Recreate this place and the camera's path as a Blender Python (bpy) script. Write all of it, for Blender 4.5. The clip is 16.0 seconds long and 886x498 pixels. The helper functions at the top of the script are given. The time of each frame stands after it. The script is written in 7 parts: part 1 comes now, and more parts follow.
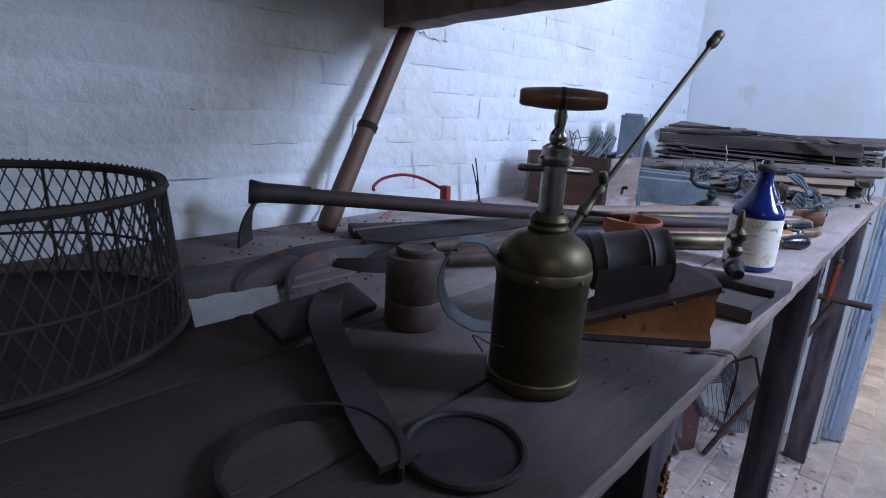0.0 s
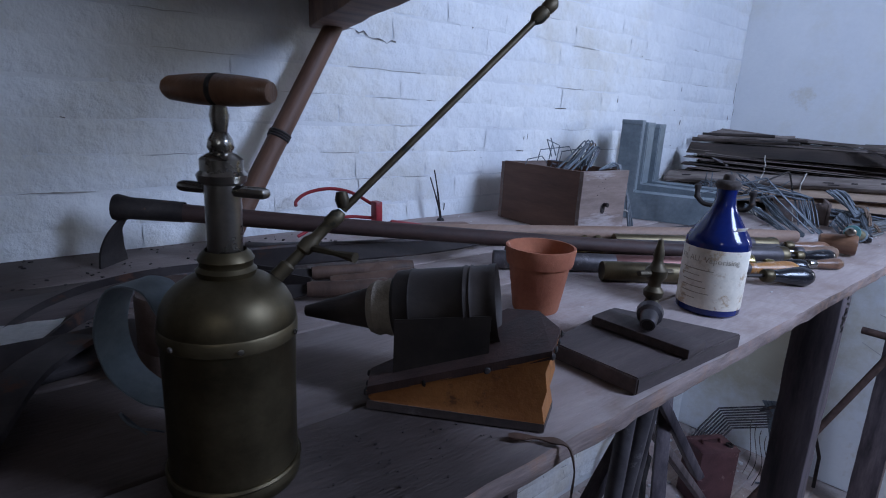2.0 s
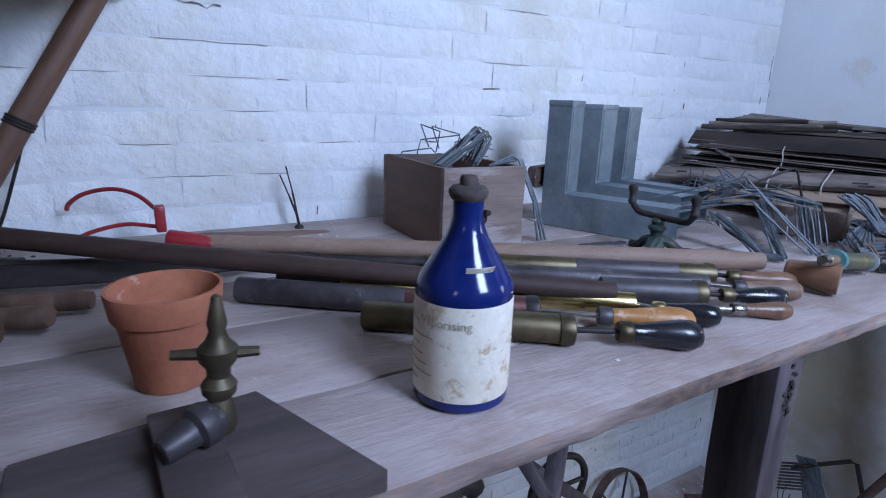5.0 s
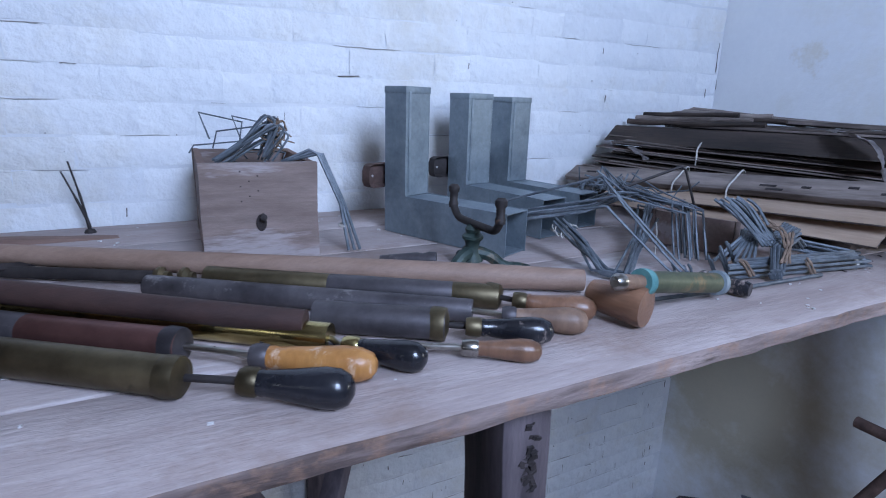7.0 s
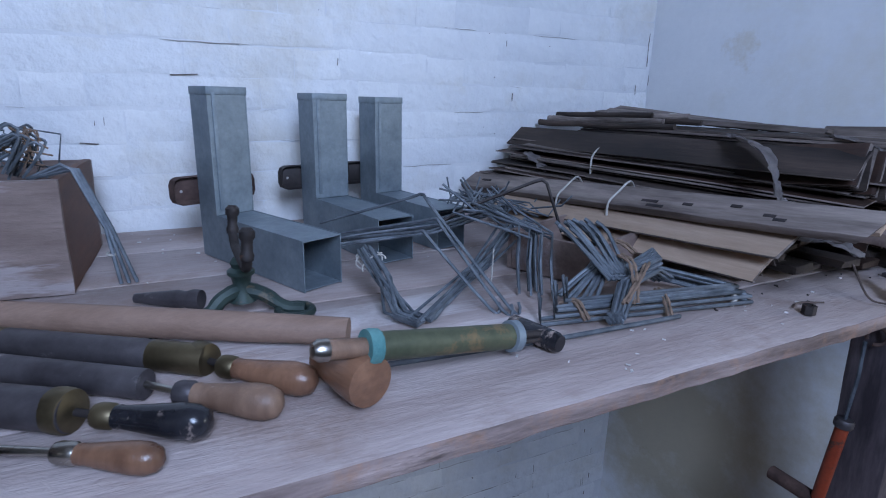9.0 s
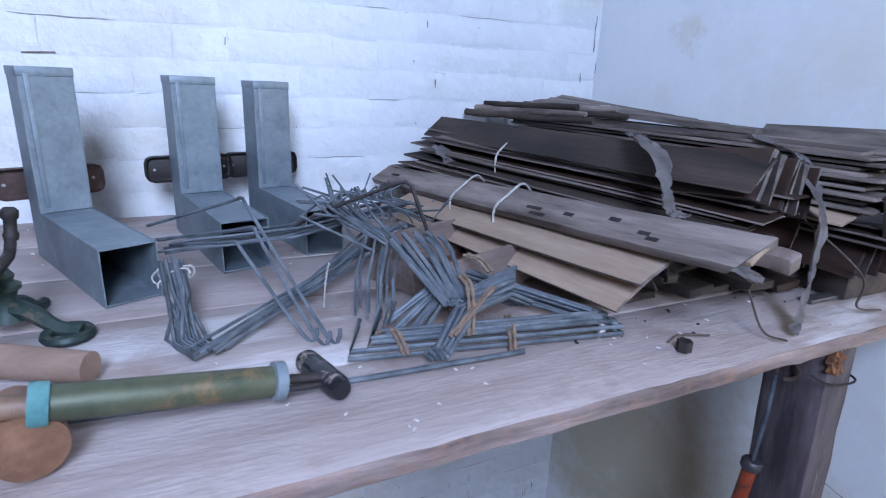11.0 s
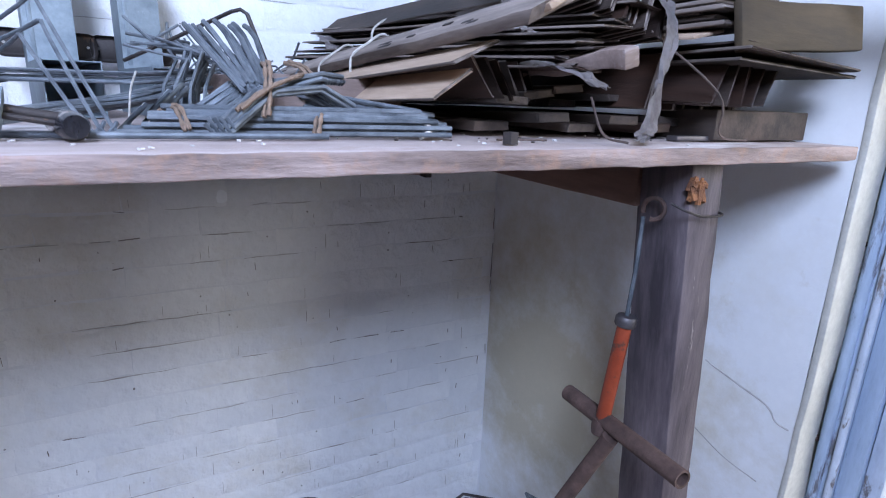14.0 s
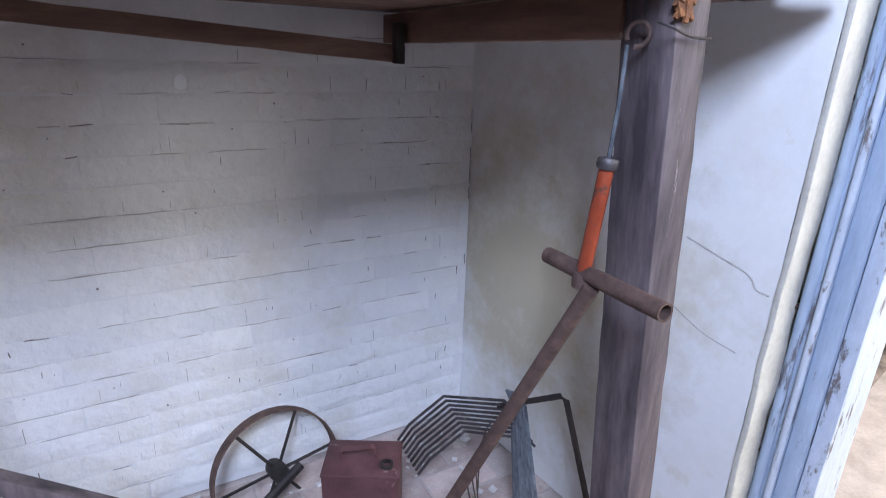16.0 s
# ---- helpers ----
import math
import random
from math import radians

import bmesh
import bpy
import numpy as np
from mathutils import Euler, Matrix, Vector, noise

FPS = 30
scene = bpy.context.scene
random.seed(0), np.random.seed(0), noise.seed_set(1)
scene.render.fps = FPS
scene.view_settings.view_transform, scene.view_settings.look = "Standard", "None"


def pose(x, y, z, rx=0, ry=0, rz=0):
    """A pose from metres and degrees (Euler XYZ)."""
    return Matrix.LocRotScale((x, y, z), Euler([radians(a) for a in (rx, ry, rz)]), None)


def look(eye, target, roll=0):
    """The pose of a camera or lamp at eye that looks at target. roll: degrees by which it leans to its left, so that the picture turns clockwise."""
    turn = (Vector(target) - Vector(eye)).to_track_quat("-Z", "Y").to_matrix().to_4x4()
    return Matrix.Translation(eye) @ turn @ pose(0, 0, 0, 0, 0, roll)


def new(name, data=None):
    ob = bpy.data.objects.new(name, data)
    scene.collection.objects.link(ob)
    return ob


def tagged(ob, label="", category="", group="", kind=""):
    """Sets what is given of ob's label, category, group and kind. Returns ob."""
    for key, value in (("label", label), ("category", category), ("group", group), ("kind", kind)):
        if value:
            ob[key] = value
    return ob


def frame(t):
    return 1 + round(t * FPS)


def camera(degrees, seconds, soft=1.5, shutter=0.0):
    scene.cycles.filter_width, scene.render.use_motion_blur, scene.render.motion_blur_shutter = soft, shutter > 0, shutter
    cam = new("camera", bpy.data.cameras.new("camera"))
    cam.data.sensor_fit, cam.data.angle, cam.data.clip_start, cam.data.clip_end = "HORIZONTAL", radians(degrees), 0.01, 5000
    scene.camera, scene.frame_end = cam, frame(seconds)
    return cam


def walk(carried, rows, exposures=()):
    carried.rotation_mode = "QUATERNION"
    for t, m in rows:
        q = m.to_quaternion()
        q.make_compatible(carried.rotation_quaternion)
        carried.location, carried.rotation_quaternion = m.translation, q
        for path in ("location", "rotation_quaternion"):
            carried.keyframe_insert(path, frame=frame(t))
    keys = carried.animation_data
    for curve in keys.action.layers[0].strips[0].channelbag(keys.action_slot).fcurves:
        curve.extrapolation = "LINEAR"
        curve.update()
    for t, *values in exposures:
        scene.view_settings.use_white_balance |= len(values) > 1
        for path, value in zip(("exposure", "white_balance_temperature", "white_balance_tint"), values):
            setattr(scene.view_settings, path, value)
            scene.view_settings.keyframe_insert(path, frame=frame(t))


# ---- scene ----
cam = camera(78.0, 16.0, 1.0, 0.25)
PATH = [
    (0, (0.285, -0.138, 1.41), (1.735, 1.138, 0.892), 3.7),
    (0.5, (0.371, -0.139, 1.421), (1.785, 1.177, 0.903), 3.8),
    (1, (0.465, -0.165, 1.417), (1.832, 1.205, 0.911), 3.9),
    (1.5, (0.549, -0.212, 1.42), (1.855, 1.215, 0.914), 3.2),
    (2, (0.609, -0.242, 1.415), (1.867, 1.232, 0.919), 3.0),
    (2.5, (0.679, -0.224, 1.409), (1.897, 1.279, 0.901), 3.4),
    (3, (0.799, -0.206, 1.414), (1.969, 1.331, 0.896), 2.7),
    (5.5, (1.263, -0.3, 1.401), (2.232, 1.369, 0.876), 2.0),
    (6, (1.376, -0.298, 1.396), (2.33, 1.381, 0.877), 1.9),
    (6.5, (1.487, -0.324, 1.396), (2.428, 1.363, 0.878), 1.8),
    (7, (1.583, -0.338, 1.388), (2.49, 1.367, 0.868), 1.8),
    (7.5, (1.652, -0.319, 1.393), (2.548, 1.392, 0.873), 2.2),
    (8, (1.732, -0.307, 1.396), (2.625, 1.405, 0.877), 1.8),
    (8.5, (1.838, -0.334, 1.398), (2.722, 1.382, 0.876), 1.4),
    (10.8, (2.134, -0.316, 1.43), (2.977, 1.398, 0.835), 2.5),
    (11, (2.165, -0.327, 1.418), (3.006, 1.388, 0.828), 2.5),
    (11.5, (2.204, -0.364, 1.401), (3.043, 1.353, 0.811), 2.6),
    (12, (2.231, -0.387, 1.375), (3.069, 1.334, 0.795), 2.4),
    (12.5, (2.259, -0.396, 1.333), (3.1, 1.327, 0.766), 2.4),
    (13, (2.29, -0.408, 1.283), (3.139, 1.314, 0.724), 2.2),
    (13.5, (2.313, -0.416, 1.241), (3.182, 1.302, 0.701), 2.1),
    (14, (2.328, -0.424, 1.187), (3.224, 1.284, 0.66), 2.1),
    (14.5, (2.325, -0.437, 1.14), (3.246, 1.26, 0.62), 2.1),
    (15, (2.331, -0.442, 1.108), (3.274, 1.241, 0.581), 1.9),
    (15.5, (2.336, -0.44, 1.069), (3.288, 1.224, 0.499), 1.9),
    (16, (2.339, -0.435, 1.029), (3.28, 1.202, 0.369), 1.8),
]
walk(cam, [(t, look(eye, target, roll)) for t, eye, target, roll in PATH],
     [(0.0, -0.2, 6600, 10), (3.0, -0.85, 6500, 10), (5.5, -0.4, 6450, 9), (7.5, -0.4, 6450, 9), (8.5, -0.75, 6350, 9), (11.0, -0.1, 6550, 10), (12.0, 0.15, 6600, 10), (13.0, 0.05, 6650, 10),
      (14.0, 0.46, 6850, 11), (15.0, 0.80, 7150, 12), (16.0, 0.82, 7350, 12)])
BZ = 1.145      # top of the bench
WY = 0.84       # face of the brick wall

# ---- light ----
world = bpy.data.worlds.new("sky")
scene.world = world
world.use_nodes = True
wn = world.node_tree.nodes
sky = wn.new("ShaderNodeTexSky")
sky.sky_type, sky.sun_disc = "NISHITA", False
sky.sun_elevation, sky.sun_rotation = radians(40), radians(0)
world.node_tree.links.new(sky.outputs[0], wn["Background"].inputs[0])
wn["Background"].inputs[1].default_value = 0.1

sun = new("sun", bpy.data.lights.new("sun", "SUN"))
sun.data.energy, sun.data.angle, sun.data.color = 1.0, radians(12), (1.0, 0.95, 0.88)
sun.matrix_world = look((0, 8, 7), (0, 0, 0))


def area_light(name, place, target, w, h, watts, colour):
    ob = new(name, bpy.data.lights.new(name, "AREA"))
    ob.data.shape, ob.data.size, ob.data.size_y = "RECTANGLE", w, h
    ob.data.energy, ob.data.color = watts, colour
    ob.matrix_world = look(place, target)
    return ob


area_light("window_daylight", (1.85, -1.33, 2.26), (1.85, 0, 1.67), 0.54, 0.82, 80, (0.50, 0.645, 1.0))
# fill lamp, added to brighten the dim left end
area_light("left_fill_light", (-0.30, -1.33, 2.0), (-0.1, 0, 1.5), 0.46, 0.54, 6.5, (0.80, 0.87, 1.0))
area_light("next_room_daylight", (4.6, -1.45, 1.6), (4.6, 0.0, 0.6), 0.86, 0.96, 52, (0.90, 0.94, 1.0))


# ---- materials ----
def nodes_of(name):
    m = bpy.data.materials.new(name)
    m.use_nodes = True
    nt = m.node_tree
    return m, nt, nt.nodes, nt.links, nt.nodes["Principled BSDF"]


def surf(name, c1, c2, rough=0.7, metal=0.0, scale=18.0, fine=160.0, stretch=(1, 1, 1), bump=0.25, spots=None, spot_scale=30.0,
         spot_at=0.62, rough2=None, vary=0.12, contrast=0.18, deep=0.002, grain=0.5, darken_x=None, blot=None, mottle=None, mottle_scale=13, lump=None):
    """Two colours over coarse noise, fine grain, optional spots of dirt or wear, and relief."""
    m, nt, N, L, b = nodes_of(name)
    tc = N.new("ShaderNodeTexCoord")
    info = N.new("ShaderNodeObjectInfo")
    mp = N.new("ShaderNodeMapping")
    mp.inputs["Scale"].default_value = stretch
    shift = N.new("ShaderNodeVectorMath")
    shift.operation = "ADD"
    comb = N.new("ShaderNodeVectorMath")
    comb.operation = "SCALE"
    comb.inputs[0].default_value = (7.3, 3.1, 5.7)
    L.new(info.outputs["Random"], comb.inputs["Scale"])
    L.new(tc.outputs["Object"], shift.inputs[0])
    L.new(comb.outputs[0], shift.inputs[1])
    L.new(shift.outputs[0], mp.inputs["Vector"])

    def noise_tex(s, detail, rough_):
        n = N.new("ShaderNodeTexNoise")
        n.inputs["Scale"].default_value, n.inputs["Detail"].default_value, n.inputs["Roughness"].default_value = s, detail, rough_
        L.new(mp.outputs[0], n.inputs["Vector"])
        return n

    a, f = noise_tex(scale, 5, 0.62), noise_tex(fine, 4, 0.7)
    ramp = N.new("ShaderNodeValToRGB")
    ramp.color_ramp.elements[0].position, ramp.color_ramp.elements[1].position = 0.5 - contrast, 0.5 + contrast
    ramp.color_ramp.elements[0].color, ramp.color_ramp.elements[1].color = (*c1, 1), (*c2, 1)
    L.new(a.outputs[0], ramp.inputs[0])
    hsv = N.new("ShaderNodeHueSaturation")
    L.new(ramp.outputs[0], hsv.inputs["Color"])
    val = N.new("ShaderNodeMath")
    val.operation = "MULTIPLY_ADD"
    val.inputs[1].default_value, val.inputs[2].default_value = grain, 1 - grain / 2
    L.new(f.outputs[0], val.inputs[0])
    val2 = N.new("ShaderNodeMath")
    val2.operation = "MULTIPLY_ADD"
    val2.inputs[1].default_value = vary * 2
    L.new(info.outputs["Random"], val2.inputs[0])
    val3 = N.new("ShaderNodeMath")
    val3.operation = "SUBTRACT"
    val3.inputs[1].default_value = vary
    L.new(val.outputs[0], val3.inputs[0])
    L.new(val3.outputs[0], val2.inputs[2])
    L.new(val2.outputs[0], hsv.inputs["Value"])
    colour = hsv.outputs[0]
    if spots:
        sn = noise_tex(spot_scale, 6, 0.7)
        sr = N.new("ShaderNodeValToRGB")
        sr.color_ramp.elements[0].position, sr.color_ramp.elements[1].position = spot_at, spot_at + 0.07
        L.new(sn.outputs[0], sr.inputs[0])
        mx = N.new("ShaderNodeMix")
        mx.data_type = "RGBA"
        L.new(sr.outputs[0], mx.inputs["Factor"])
        L.new(colour, mx.inputs["A"])
        mx.inputs["B"].default_value = (*spots, 1)
        colour = mx.outputs["Result"]
    if mottle:
        # rubbed patches in another tint, not drawn out along the grain
        n = N.new("ShaderNodeTexNoise")
        n.inputs["Scale"].default_value, n.inputs["Detail"].default_value, n.inputs["Roughness"].default_value = mottle_scale, 7, 0.7
        geo = N.new("ShaderNodeNewGeometry")
        L.new(geo.outputs["Position"], n.inputs["Vector"])
        mr = N.new("ShaderNodeMapRange")
        mr.inputs["From Min"].default_value, mr.inputs["From Max"].default_value, mr.inputs["To Max"].default_value = 0.50, 0.70, 0.8
        L.new(n.outputs[0], mr.inputs["Value"])
        mk = N.new("ShaderNodeMix")
        mk.data_type = "RGBA"
        L.new(mr.outputs[0], mk.inputs["Factor"])
        L.new(colour, mk.inputs["A"])
        mk.inputs["B"].default_value = (*mottle, 1)
        colour = mk.outputs["Result"]
    if darken_x:
        # multiplies the colour darker towards low x, with an uneven border, between two places
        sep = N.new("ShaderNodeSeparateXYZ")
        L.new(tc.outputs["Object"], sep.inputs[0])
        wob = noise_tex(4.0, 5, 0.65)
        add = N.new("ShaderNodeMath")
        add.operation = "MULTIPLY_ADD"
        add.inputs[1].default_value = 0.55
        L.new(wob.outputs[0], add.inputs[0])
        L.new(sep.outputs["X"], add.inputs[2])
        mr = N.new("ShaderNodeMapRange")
        mr.inputs["From Min"].default_value, mr.inputs["From Max"].default_value = darken_x[0] + 0.275, darken_x[1] + 0.275
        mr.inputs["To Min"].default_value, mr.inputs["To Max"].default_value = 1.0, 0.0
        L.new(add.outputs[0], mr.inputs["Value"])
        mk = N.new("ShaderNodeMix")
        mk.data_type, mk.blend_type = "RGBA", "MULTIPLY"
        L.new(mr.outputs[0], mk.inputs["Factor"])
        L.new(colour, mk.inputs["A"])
        mk.inputs["B"].default_value = (*darken_x[2], 1)
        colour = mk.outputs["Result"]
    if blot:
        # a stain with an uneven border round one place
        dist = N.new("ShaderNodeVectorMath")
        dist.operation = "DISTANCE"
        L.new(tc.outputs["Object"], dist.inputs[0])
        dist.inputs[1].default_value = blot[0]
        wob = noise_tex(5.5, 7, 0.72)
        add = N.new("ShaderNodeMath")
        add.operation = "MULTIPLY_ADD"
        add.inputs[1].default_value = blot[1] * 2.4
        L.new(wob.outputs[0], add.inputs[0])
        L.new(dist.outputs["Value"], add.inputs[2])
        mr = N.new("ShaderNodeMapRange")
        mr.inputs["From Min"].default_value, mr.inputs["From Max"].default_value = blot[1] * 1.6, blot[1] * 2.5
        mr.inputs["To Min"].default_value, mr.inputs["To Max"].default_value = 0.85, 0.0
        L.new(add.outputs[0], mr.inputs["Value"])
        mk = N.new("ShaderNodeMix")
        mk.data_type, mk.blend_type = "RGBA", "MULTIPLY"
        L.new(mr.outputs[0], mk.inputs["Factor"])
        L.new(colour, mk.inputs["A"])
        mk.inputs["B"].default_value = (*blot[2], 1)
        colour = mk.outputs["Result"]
    L.new(colour, b.inputs["Base Color"])
    rr = N.new("ShaderNodeMapRange")
    rr.inputs["To Min"].default_value, rr.inputs["To Max"].default_value = rough - 0.1, rough2 or min(1.0, rough + 0.12)
    L.new(a.outputs[0], rr.inputs["Value"])
    L.new(rr.outputs[0], b.inputs["Roughness"])
    b.inputs["Metallic"].default_value = metal
    mixh = N.new("ShaderNodeMath")
    mixh.operation = "ADD"
    L.new(a.outputs[0], mixh.inputs[0])
    L.new(f.outputs[0], mixh.inputs[1])
    if lump:
        # broad unevenness of a brushed or trowelled surface
        ln = N.new("ShaderNodeTexNoise")
        ln.inputs["Scale"].default_value, ln.inputs["Detail"].default_value = lump[0], 3
        lg = N.new("ShaderNodeNewGeometry")
        L.new(lg.outputs["Position"], ln.inputs["Vector"])
        lm = N.new("ShaderNodeMath")
        lm.operation = "MULTIPLY_ADD"
        lm.inputs[1].default_value = lump[1]
        L.new(ln.outputs[0], lm.inputs[0])
        L.new(mixh.outputs[0], lm.inputs[2])
        mixh = lm
    bp = N.new("ShaderNodeBump")
    bp.inputs["Strength"].default_value, bp.inputs["Distance"].default_value = bump, deep
    L.new(mixh.outputs[0], bp.inputs["Height"])
    L.new(bp.outputs[0], b.inputs["Normal"])
    return m


def wood(name, c1, c2, axis="x", rough=0.75, scale=26, bump=0.35, **kw):
    st = {"x": (0.16, 1, 1), "y": (1, 0.14, 1), "z": (1, 1, 0.14)}[axis]
    return surf(name, c1, c2, rough=rough, scale=scale, fine=190, stretch=st, bump=bump, **kw)


